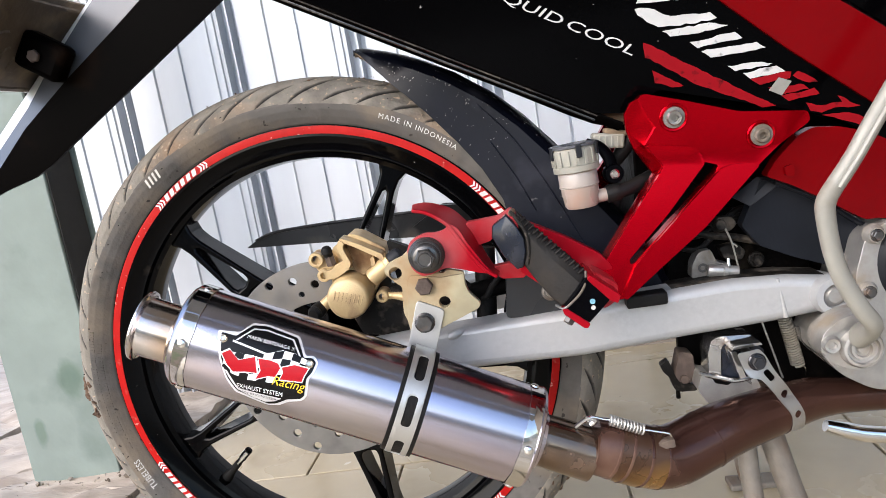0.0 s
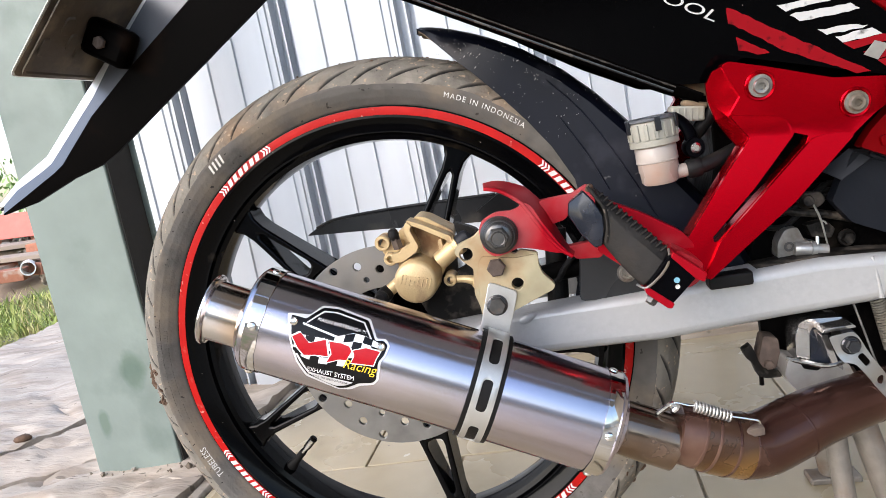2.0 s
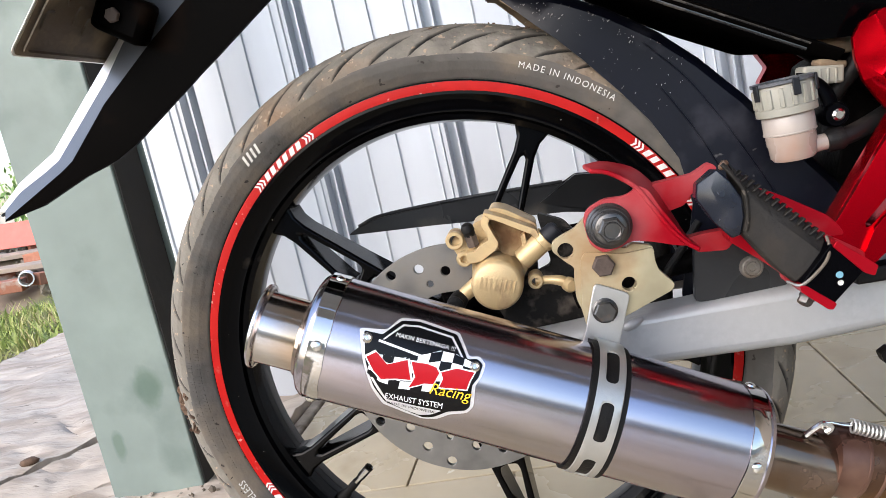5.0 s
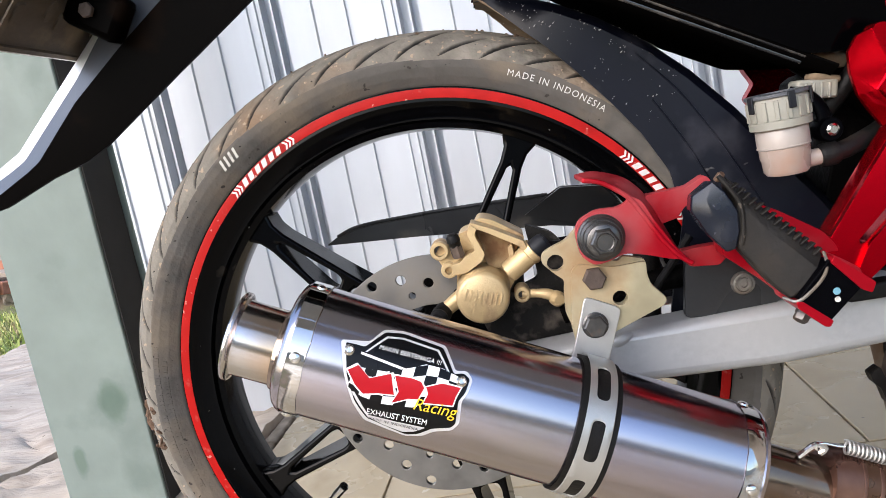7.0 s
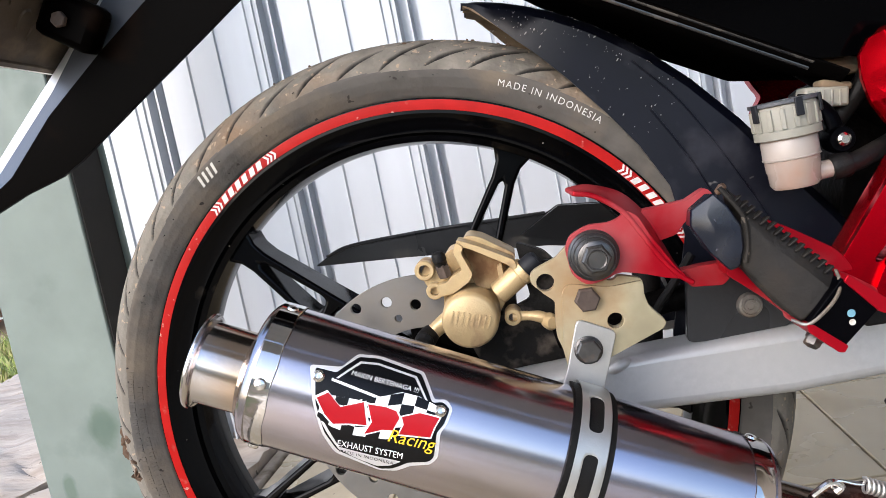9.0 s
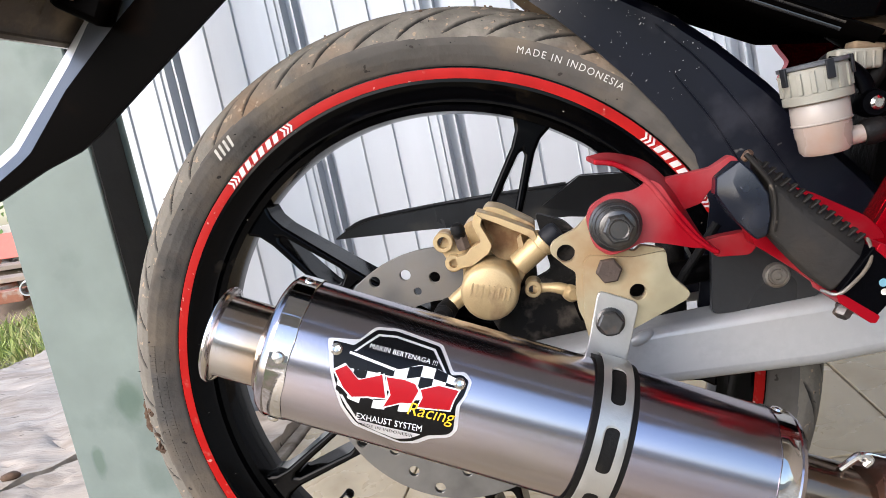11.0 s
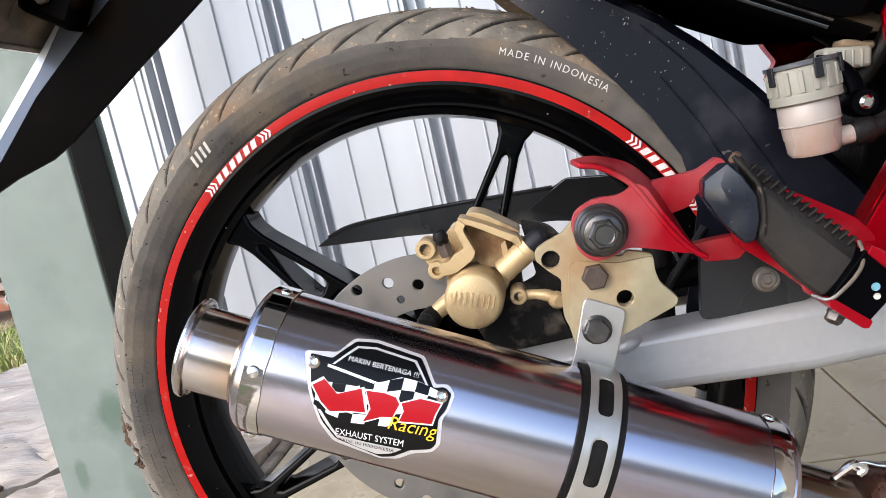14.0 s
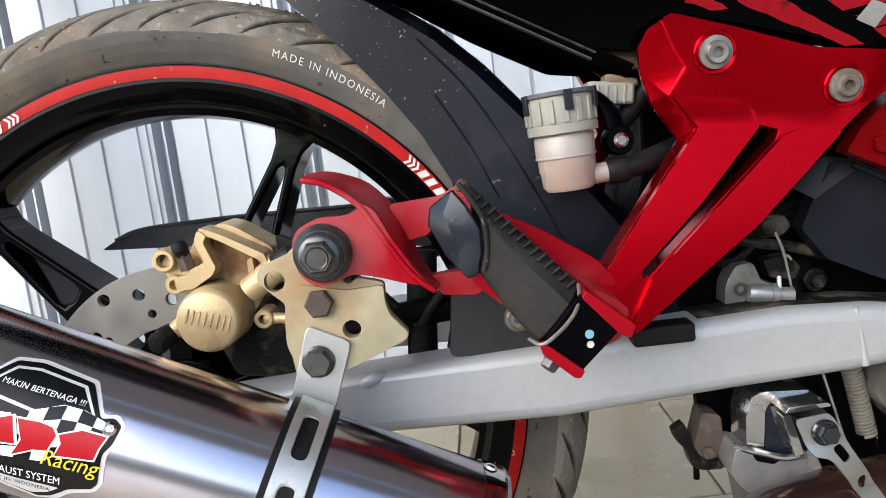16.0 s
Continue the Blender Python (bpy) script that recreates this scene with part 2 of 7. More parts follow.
    tile=mat("cream_floor_tile", (0.375, 0.315, 0.212), 0.24, var=0.08, scale=20, rand=0.12, dirt=(0.28, 0.235, 0.16), dirt_at=0.62, dirt_scale=6, bump=0.03, bump_scale=40, flecks=((0.2, 0.165, 0.125), 60, 0.75)),
    grout=mat("dirty_grout", (0.27, 0.23, 0.17), 0.9, var=0.4, scale=80, bump=0.4),
    concrete=mat("rough_cement", (0.42, 0.36, 0.30), 0.92, var=0.4, scale=22, dirt=(0.27, 0.22, 0.175), dirt_at=0.54, dirt_scale=13, bump=1.0, bump_scale=80, rand=0.08, flecks=((0.16, 0.13, 0.10), 44, 0.68), stretch=(0.4, 1.5, 1)),
    green=mat("pale_green_wall_paint", (0.172, 0.211, 0.188), 0.6, var=0.22, scale=14, dirt=(0.140, 0.174, 0.153), dirt_at=0.58, dirt_scale=9, bump=0.7, bump_scale=30),
    plate_back=mat("dusty_plate_back", (0.075, 0.055, 0.038), 0.6, 0.1, var=0.45, scale=40, dirt=(0.20, 0.15, 0.10), dirt_at=0.53, dirt_scale=26, bump=0.4, bump_scale=90),
    guard=mat("greyed_black_plastic", (0.018, 0.0185, 0.020), 0.3, var=0.35, scale=30, dirt=(0.075, 0.062, 0.046), dirt_at=0.60, dirt_scale=18, bump=0.1, specular=0.45),
    spine=mat("pale_and_sky_white_plastic", (0.72, 0.71, 0.69), 0.35, var=0.12, scale=25, bump=0.05, bump_scale=500),
    cap_black=mat("blue_black_gloss_plastic", (0.0075, 0.010, 0.018), 0.25, var=0.4, scale=40, bump=0.05, specular=0.4, flecks=((0.10, 0.10, 0.11), 200, 0.74)),
    satin=mat("satin_grey_plastic", (0.072, 0.076, 0.086), 0.3, var=0.15, scale=25, bump=0.05, bump_scale=500),
    zincalume=mat("zincalume_sheet", (0.53, 0.56, 0.605), 0.42, 0.2, var=0.14, scale=9, bump=0.08, bump_scale=20, stretch=(1, 1, 0.12)),
    soil=mat("brown_soil", (0.20, 0.15, 0.11), 0.95, var=0.4, scale=8, dirt=(0.10, 0.13, 0.05), dirt_at=0.52, dirt_scale=1.5, bump=0.8, bump_scale=30),
    grass=mat("grass_blades", (0.30, 0.36, 0.085), 0.7, var=0.5, scale=5, bump=0.0, dirt=(0.42, 0.34, 0.19), dirt_at=0.55, dirt_scale=4, rough_var=0.1),
    leaf=mat("green_leaves", (0.16, 0.27, 0.06), 0.55, var=0.4, scale=20, bump=0.0),
    brick=mat("red_clay_brick", (0.42, 0.17, 0.10), 0.9, var=0.3, scale=50, rand=0.5, dirt=(0.45, 0.40, 0.34), dirt_at=0.6, dirt_scale=12, bump=0.6, bump_scale=90),
    timber=mat("weathered_timber", (0.33, 0.27, 0.21), 0.85, var=0.3, scale=40, stretch=(0.1, 1, 1), bump=0.4, rand=0.3),
    lever=mat("worn_painted_steel", (0.27, 0.26, 0.225), 0.5, 0.25, var=0.2, scale=40, dirt=(0.18, 0.155, 0.12), dirt_at=0.60, dirt_scale=18, bump=0.15, bump_scale=200),
    alloy=mat("polished_dirty_alloy", (0.29, 0.28, 0.26), 0.32, 0.8, var=0.3, scale=50, dirt=(0.11, 0.088, 0.064), dirt_at=0.50, dirt_scale=35, bump=0.15, bump_scale=300),
    pvc=mat("white_pvc", (0.78, 0.77, 0.72), 0.4, var=0.06, bump=0.02),
    roof=mat("unseen_roof_zinc", (0.48, 0.50, 0.56), 0.6, var=0.15, scale=4, bump=0.1, bump_scale=20),
    side_shade=mat("column_side_shade", (0.022, 0.020, 0.017), 0.9, var=0.3, scale=20, bump=0.3, bump_scale=60),
    muddy=mat("mud_caked_plastic", (0.18, 0.125, 0.075), 0.9, var=0.4, scale=60, dirt=(0.24, 0.17, 0.10), dirt_at=0.6, dirt_scale=20, bump=0.6, bump_scale=160),
    bounce_wall=mat("unseen_wall_plaster", (0.32, 0.28, 0.245), 0.8, var=0.2, scale=3, bump=0.2, bump_scale=20),
    plaster=mat("plain_plaster", (0.55, 0.50, 0.44), 0.85, var=0.1, scale=5, bump=0.2, bump_scale=30),
    paint_red=mat("faded_red_sheet", (0.62, 0.16, 0.12), 0.7, var=0.15, scale=15, bump=0.1),
)


def muffler_steel(name="brushed_stainless", a=(0.47, 0.445, 0.46, 1), b=(0.475, 0.435, 0.52, 1)):
    """Brushed stainless steel with a slight heat tint that follows the sleeve's length."""
    m = bpy.data.materials.new(name)
    m.use_nodes = True
    n, li = m.node_tree.nodes, m.node_tree.links.new
    bs = n["Principled BSDF"]
    co = n.new("ShaderNodeTexCoord")
    mp = n.new("ShaderNodeMapping")
    mp.inputs["Rotation"].default_value = (0, radians(-25), 0)
    mp.inputs["Scale"].default_value = (900, 10, 10)
    li(co.outputs["Object"], mp.inputs["Vector"])
    no = n.new("ShaderNodeTexNoise")
    no.inputs["Scale"].default_value, no.inputs["Detail"].default_value = 1.0, 5.0
    li(mp.outputs[0], no.inputs["Vector"])
    big = n.new("ShaderNodeTexNoise")
    big.inputs["Scale"].default_value = 9.0
    li(co.outputs["Object"], big.inputs["Vector"])
    cr = n.new("ShaderNodeValToRGB")
    e = cr.color_ramp.elements
    e[0].position, e[0].color = 0.30, a
    e[1].position, e[1].color = 0.70, b
    li(big.outputs["Fac"], cr.inputs[0])
    li(cr.outputs[0], bs.inputs["Base Color"])
    bs.inputs["Metallic"].default_value = 1.0
    rg = n.new("ShaderNodeMapRange")
    rg.inputs[3].default_value, rg.inputs[4].default_value = 0.14, 0.21
    li(no.outputs["Fac"], rg.inputs[0])
    li(rg.outputs[0], bs.inputs["Roughness"])
    bp = n.new("ShaderNodeBump")
    bp.inputs["Strength"].default_value, bp.inputs["Distance"].default_value = 0.01, 0.0003
    li(no.outputs["Fac"], bp.inputs["Height"])
    li(bp.outputs[0], bs.inputs["Normal"])
    return m


M["steel"] = muffler_steel()


def groove_colour(m, colour):
    """Mixes the tread's base colour towards a darker one by the depth of the grooves."""
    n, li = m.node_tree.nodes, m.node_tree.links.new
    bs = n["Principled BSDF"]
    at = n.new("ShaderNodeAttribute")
    at.attribute_name = "groove_depth"
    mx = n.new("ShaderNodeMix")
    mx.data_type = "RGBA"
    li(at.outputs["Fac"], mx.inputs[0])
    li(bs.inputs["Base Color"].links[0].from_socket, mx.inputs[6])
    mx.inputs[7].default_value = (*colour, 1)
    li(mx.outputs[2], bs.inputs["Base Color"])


groove_colour(M["tread"], (0.020, 0.018, 0.016))


def stain(m, spots, colour, soft=0.3, most=0.75):
    """Adds stains of uneven outline, (x, z, half width, half height), that fade out over a share of their size."""
    n, li = m.node_tree.nodes, m.node_tree.links.new
    bs = n["Principled BSDF"]
    was = bs.inputs["Base Color"].links[0].from_socket
    co = n.new("ShaderNodeTexCoord")
    no = n.new("ShaderNodeTexNoise")
    no.inputs["Scale"].default_value, no.inputs["Detail"].default_value = 45.0, 4.0
    li(co.outputs["Object"], no.inputs["Vector"])
    for x, z, rx, rz in spots:
        mp = n.new("ShaderNodeMapping")
        mp.vector_type = "POINT"
        mp.inputs["Scale"].default_value = (1 / rx, 0, 1 / rz)
        mp.inputs["Location"].default_value = (-x / rx, 0, -z / rz)
        li(co.outputs["Object"], mp.inputs["Vector"])
        ln = n.new("ShaderNodeVectorMath")
        ln.operation = "LENGTH"
        li(mp.outputs[0], ln.inputs[0])
        ad = n.new("ShaderNodeMath")
        ad.operation = "MULTIPLY_ADD"
        li(no.outputs["Fac"], ad.inputs[0])
        ad.inputs[1].default_value = 0.7
        li(ln.outputs["Value"], ad.inputs[2])
        mr = n.new("ShaderNodeMapRange")
        mr.inputs[1].default_value, mr.inputs[2].default_value, mr.inputs[3].default_value, mr.inputs[4].default_value = 1.30 - soft, 1.30 + soft * 0.6, most, 0.0
        li(ad.outputs[0], mr.inputs[0])
        mx = n.new("ShaderNodeMix")
        mx.data_type = "RGBA"
        li(mr.outputs[0], mx.inputs[0])
        li(was, mx.inputs[6])
        mx.inputs[7].default_value = (*colour, 1)
        was = mx.outputs[2]
    li(was, bs.inputs["Base Color"])


# golden reflection and heat tint painted under the pipe's bend, straw heat tint beside the outlet's weld
stain(M["bend"], ((0.300, 0.202, 0.056, 0.022),), (0.34, 0.19, 0.06), 0.7, 0.9)
M["tip"] = muffler_steel("bright_outlet_steel", (0.62, 0.59, 0.57, 1), (0.58, 0.55, 0.55, 1))
stain(M["tip"], ((-0.086, 0.375, 0.016, 0.070),), (0.50, 0.34, 0.20), 0.8, 0.8)


# ---------------------------------------------------------------- mesh helpers
def part(name, bm, material, parent=None, label="", bevel=0.0, smooth=35, kind=""):
    """Links a bmesh as one mesh object under a thing or a part."""
    bmesh.ops.recalc_face_normals(bm, faces=bm.faces[:])
    me = bpy.data.meshes.new(name)
    bm.to_mesh(me)
    bm.free()
    me.materials.append(material)
    if smooth:
        me.polygons.foreach_set("use_smooth", [True] * len(me.polygons))
        me.set_sharp_from_angle(angle=radians(smooth))
    ob = new(name, me)
    ob.parent = parent
    if label:
        ob["label"] = label
    if kind:
        ob["kind"] = kind
    if bevel:
        b = ob.modifiers.new("bevel", "BEVEL")
        b.width, b.segments, b.limit_method, b.angle_limit = bevel, 2, "ANGLE", radians(40)
        b.harden_normals = False
    return ob


def thing(name, label, category, group="", kind=""):
    return tagged(new(name), label, category, group, kind)


def rounded(pts, r, n=4):
    """The outline with its corners rounded by r."""
    out = []
    k = len(pts)
    for i in range(k):
        a, b, c = (Vector(pts[j % k]) for j in (i - 1, i, i + 1))
        u, v = (a - b), (c - b)
        d = min(r, u.length * 0.45, v.length * 0.45)
        p, q = b + u.normalized() * d, b + v.normalized() * d
        for j in range(n + 1):
            t = j / n
            out.append(tuple(p * (1 - t) ** 2 + b * 2 * t * (1 - t) + q * t * t))
    return out


def circle(cx, cy, r, n=20, a0=0.0):
    return [(cx + r * math.cos(a0 + math.tau * i / n), cy + r * math.sin(a0 + math.tau * i / n)) for i in range(n)]


def flat(loops, place):
    """A bmesh of a flat shape with holes; place maps its 2D points to space."""
    bm = bmesh.new()
    for lp in loops:
        vs = [bm.verts.new((p[0], p[1], 0)) for p in lp]
        for i in range(len(vs)):
            bm.edges.new((vs[i - 1], vs[i]))
    bmesh.ops.triangle_fill(bm, edges=bm.edges[:], use_beauty=True)
    if place:
        for v in bm.verts:
            v.co = place(v.co.x, v.co.y)
    return bm


def plate(outline, y0, y1, holes=()):
    """A plate in the plane of x and z, from y0 to y1 in depth."""
    bm = flat([outline, *holes], lambda a, b: Vector((a, y0, b)))
    r = bmesh.ops.extrude_face_region(bm, geom=bm.faces[:])
    for v in r["geom"]:
        if isinstance(v, bmesh.types.BMVert):
            v.co.y += y1 - y0
    return bm


def frame_of(axis):
    a = Vector(axis).normalized()
    u = a.orthogonal().normalized()
    return a, u, a.cross(u)


def lathe(profile, origin, axis, n=48, closed=False, arc=None):
    """Revolves (radius, distance along the axis) pairs."""
    a, u, w = frame_of(axis)
    o = Vector(origin)
    bm = bmesh.new()
    rings = []
    for r, d in profile:
        if r < 1e-6:
            rings.append([bm.verts.new(o + a * d)])
        else:
            rings.append([bm.verts.new(o + a * d + (u * math.cos(t) + w * math.sin(t)) * r) for t in (math.tau * i / n for i in range(n))])
    pairs = list(zip(rings, rings[1:])) + ([(rings[-1], rings[0])] if closed else [])
    for p, q in pairs:
        for i in range(n):
            j = (i + 1) % n
            if len(p) == 1 and len(q) == 1:
                continue
            if len(p) == 1:
                bm.faces.new((p[0], q[i], q[j]))
            elif len(q) == 1:
                bm.faces.new((p[i], p[j], q[0]))
            else:
                bm.faces.new((p[i], p[j], q[j], q[i]))
    return bm


def curve_through(pts, steps=8):
    """A smooth path through (x, y, z, radius) points."""
    p = [np.array(q, float) for q in pts]
    p = [2 * p[0] - p[1]] + p + [2 * p[-1] - p[-2]]
    out = []
    for i in range(1, len(p) - 2):
        for j in range(steps):
            t = j / steps
            out.append(0.5 * (2 * p[i] + (p[i + 1] - p[i - 1]) * t + (2 * p[i - 1] - 5 * p[i] + 4 * p[i + 1] - p[i + 2]) * t * t + (3 * p[i] - p[i - 1] - 3 * p[i + 1] + p[i + 2]) * t ** 3))
    out.append(p[-2])
    return out


def tube(pts, n=16, steps=8, smooth=True, flatten=1.0):
    path = curve_through(pts, steps) if smooth else [np.array(q, float) for q in pts]
    bm = bmesh.new()
    rings = []
    prev = None
    for i, q in enumerate(path):
        d = Vector(path[min(i + 1, len(path) - 1)][:3] - path[max(i - 1, 0)][:3]).normalized()
        u = d.orthogonal().normalized() if prev is None else (prev - d * prev.dot(d)).normalized()
        prev = u
        w = d.cross(u)
        c = Vector(q[:3])
        rings.append([bm.verts.new(c + (u * math.cos(t) + w * math.sin(t) * flatten) * q[3]) for t in (math.tau * k / n for k in range(n))])
    for p, q in zip(rings, rings[1:]):
        for i in range(n):
            bm.faces.new((p[i], p[(i + 1) % n], q[(i + 1) % n], q[i]))
    bm.faces.new(rings[0])
    bm.faces.new(list(reversed(rings[-1])))
    return bm


def box(cx, cy, cz, sx, sy, sz, turn=None):
    bm = bmesh.new()
    bmesh.ops.create_cube(bm, size=1.0)
    bmesh.ops.scale(bm, vec=(sx, sy, sz), verts=bm.verts)
    if turn is not None:
        bmesh.ops.transform(bm, matrix=turn, verts=bm.verts)
    bmesh.ops.translate(bm, vec=(cx, cy, cz), verts=bm.verts)
    return bm


def join(*bms):
    out = bmesh.new()
    for b in bms:
        me = bpy.data.meshes.new("tmp")
        b.to_mesh(me)
        b.free()
        out.from_mesh(me)
        bpy.data.meshes.remove(me)
    return out


def hex_bolt(at, axis=(0, -1, 0), r=0.0075, h=0.005, flange=0.0, turn=0.3):
    a, u, w = frame_of(axis)
    o = Vector(at)
    bm = bmesh.new()

    def ring(rad, d, n, ph):
        return [bm.verts.new(o + a * d + (u * math.cos(ph + math.tau * i / n) + w * math.sin(ph + math.tau * i / n)) * rad) for i in range(n)]

    rows = [ring(r, 0, 6, turn), ring(r, h * 0.82, 6, turn), ring(r * 0.86, h, 6, turn)]
    for p, q in zip(rows, rows[1:]):
        for i in range(6):
            bm.faces.new((p[i], p[(i + 1) % 6], q[(i + 1) % 6], q[i]))
    bm.faces.new(rows[-1])
    if flange:
        return join(bm, lathe([(0, -0.001), (flange, -0.001), (flange, 0.0008), (flange * 0.85, 0.0018), (0, 0.0018)], at, axis, 24))
    return bm


def coil(a, b, r, wire, turns, per=12):
    a, b = Vector(a), Vector(b)
    d, u, w = frame_of(b - a)
    k = int(turns * per)
    pts = []
    for i in range(k + 1):
        t = i / k
        ang = math.tau * turns * t
        pts.append((*(a.lerp(b, t) + (u * math.cos(ang) + w * math.sin(ang)) * r), wire))
    return tube(pts, 6, 1, smooth=False)


def lettering(text, size, shear=0.0, space=1.0):
    """Text as a flat bmesh, its middle at the origin."""
    cu = bpy.data.curves.new("tmp", "FONT")
    cu.body, cu.size, cu.shear, cu.space_character, cu.align_x, cu.align_y = text, size, shear, space, "CENTER", "CENTER"
    cu.resolution_u = 3
    ob = new("tmp", cu)
    bpy.context.view_layer.update()
    me = bpy.data.meshes.new_from_object(ob.evaluated_get(bpy.context.evaluated_depsgraph_get()))
    bm = bmesh.new()
    bm.from_mesh(me)
    bpy.data.objects.remove(ob)
    bpy.data.curves.remove(cu)
    bpy.data.meshes.remove(me)
    return bm


def mapped(bm, place, cut_x=0.0, cut_y=0.0):
    """Cuts a flat bmesh into strips and lays it on a curved surface."""
    xs, ys = [v.co.x for v in bm.verts], [v.co.y for v in bm.verts]
    for lo, hi, st, nrm in ((min(xs), max(xs), cut_x, (1, 0, 0)), (min(ys), max(ys), cut_y, (0, 1, 0))):
        if st:
            q = lo + st
            while q < hi:
                bmesh.ops.bisect_plane(bm, geom=bm.verts[:] + bm.edges[:] + bm.faces[:], plane_co=[c * q for c in nrm], plane_no=nrm)
                q += st
    for v in bm.verts:
        v.co = place(v.co.x, v.co.y)
    return bm


def poly(pts):
    return flat([pts], None)


# ---------------------------------------------------------------- structure
def build_setting():
    ground = part("ground", box(0, 0, -0.30, 1, 1, 1), M["soil"])
    ground.data.clear_geometry()
    bm = bmesh.new()
    bmesh.ops.create_grid(bm, x_segments=60, y_segments=60, size=1.0)
    for v in bm.verts:
        x, y = v.co.x, v.co.y
        v.co.x, v.co.y = math.copysign(abs(x) ** 3 * 400, x) - 2.0, math.copysign(abs(y) ** 3 * 400, y) + 2.0
        d = math.hypot(v.co.x + 0.5, v.co.y)
        v.co.z = -0.075 + (0.03 * noise.noise(Vector((v.co.x * 1.3, v.co.y * 1.3, 0))) if d > 1.4 else 0)
    bm.to_mesh(ground.data)
    bm.free()
    tagged(ground, "brown soil yard with sparse grass", "ground", kind="structure")

    base = part("floor", box(1.270, -0.745, -0.035, 3.45, 3.01, 0.06), M["grout"], bevel=0.004)
    tagged(base, "cream ceramic tile floor with dirty dark joints", "floor", kind="structure")

    # the tiled floor's outer edge
    curb = part("trim", box(-0.469, -0.745, -0.030, 0.028, 3.01, 0.070), M["crumbs"], bevel=0.006)
    tagged(curb, "bare cement edge of the tiled floor", "edge trim", kind="structure")

    sill = part("baseboard", box(1.18, 0.785, 0.000, 3.25, 0.05, 0.03), M["concrete"], bevel=0.004)
    tagged(sill, "low cement sill along the foot of the metal wall", "sill", kind="structure")

    # unseen porch roof in two leaves, its daylight slit added for a reflected line
    ceil = part("ceiling", join(box(0.9, -0.20, 2.65, 4.4, 2.0, 0.06), box(0.9, -1.80, 2.65, 4.4, 1.0, 0.06)), M["roof"])
    tagged(ceil, "unseen porch roof added to shape the light", "ceiling", kind="structure")
    # unseen far wall, added for the steel to reflect
    south = part("wall_south", box(0.6, -14.0, 0.9, 40.0, 0.2, 2.0), M["plaster"])
    tagged(south, "unseen plain wall added across the yard for reflections", "wall", kind="structure")
    # unseen wall on the right, added to set bounce light and reflections
    side = part("wall_east", box(3.05, -0.45, 1.3, 0.1, 2.5, 2.7), M["bounce_wall"])
    tagged(side, "unseen plain side wall added for bounce and reflections", "wall", kind="structure")


build_setting()


def sheet_wall():
    wall = tagged(new("wall_north"), "silvery ribbed zincalume sheet wall", "wall", kind="structure")
    period, wide = 0.259, 1.09
    # across one sheet: (x, depth) of the fold lines, from a deep channel to the next
    prof = [(0.0, 0.0), (0.0012, 0.030), (0.0170, 0.030), (0.0182, -0.002), (0.0215, -0.002), (0.0226, 0.026), (0.0349, 0.026), (0.0360, 0.0), (0.0885, 0.0), (0.0905, -0.0035), (0.0935, 0.0), (0.1480, 0.0), (0.1490, 0.006), (0.1530, 0.006),
            (0.1540, 0.0), (0.2110, 0.0), (0.2130, -0.004), (0.2150, 0.0), (0.2270, 0.0), (0.2290, -0.004), (0.2310, 0.0), (0.2375, 0.0)]
    prof = [(x * wide, d * wide) for x, d in prof]
    prof[-1] = (period, 0.0)
    bm = bmesh.new()
    lo, hi = 0.0, 2.62
    grid = []
    for z in (lo, 0.6, 1.2, 1.9, hi):
        grid.append([(bm.verts.new((x, d, z)), bm.verts.new((x, d + 0.0012, z))) for x, d in prof])
    for ra, rb in zip(grid, grid[1:]):
        for i in range(len(prof) - 1):
            bm.faces.new((ra[i][0], ra[i + 1][0], rb[i + 1][0], rb[i][0]))
            bm.faces.new((ra[i][1], rb[i][1], rb[i + 1][1], ra[i + 1][1]))
    first = part("sheet_panel", bm, M["zincalume"], wall, smooth=20)
    for i in range(16):
        ob = first if i == 0 else first.copy()
        if i:
            scene.collection.objects.link(ob)
        ob.location = (-0.872 + period * i, 0.795 + 0.0006 * (i % 2), 0)
    return wall


sheet_wall()


def column():
    stain(M["green"], ((-0.598, 0.193, 0.023, 0.036), (-0.679, 0.104, 0.012, 0.028)), (0.078, 0.12, 0.09))
    col = part("column", plate(rounded([(-0.716, -0.10), (-0.552, -0.10), (-0.552, 2.62), (-0.716, 2.62)], 0.003, 1), 0.407, 0.490), M["green"], bevel=0.005)
    tagged(col, "pale green painted concrete column with damp patches", "column", kind="structure")
    # near-black sheet paints the deep shade on the column's right side
    part("side_face", box(-0.5505, 0.4495, 1.26, 0.003, 0.076, 2.70), M["side_shade"], col, "side of the column with its shade painted dark")
    # narrow return of painted wall beside the column, holding the metal sheets
    strip = part("trim", box(-0.5530, 0.4940, 1.25, 0.022, 0.006, 2.7), M["green"], bevel=0.003)
    tagged(strip, "thin green painted lath behind the column", "lath", kind="structure")


column()


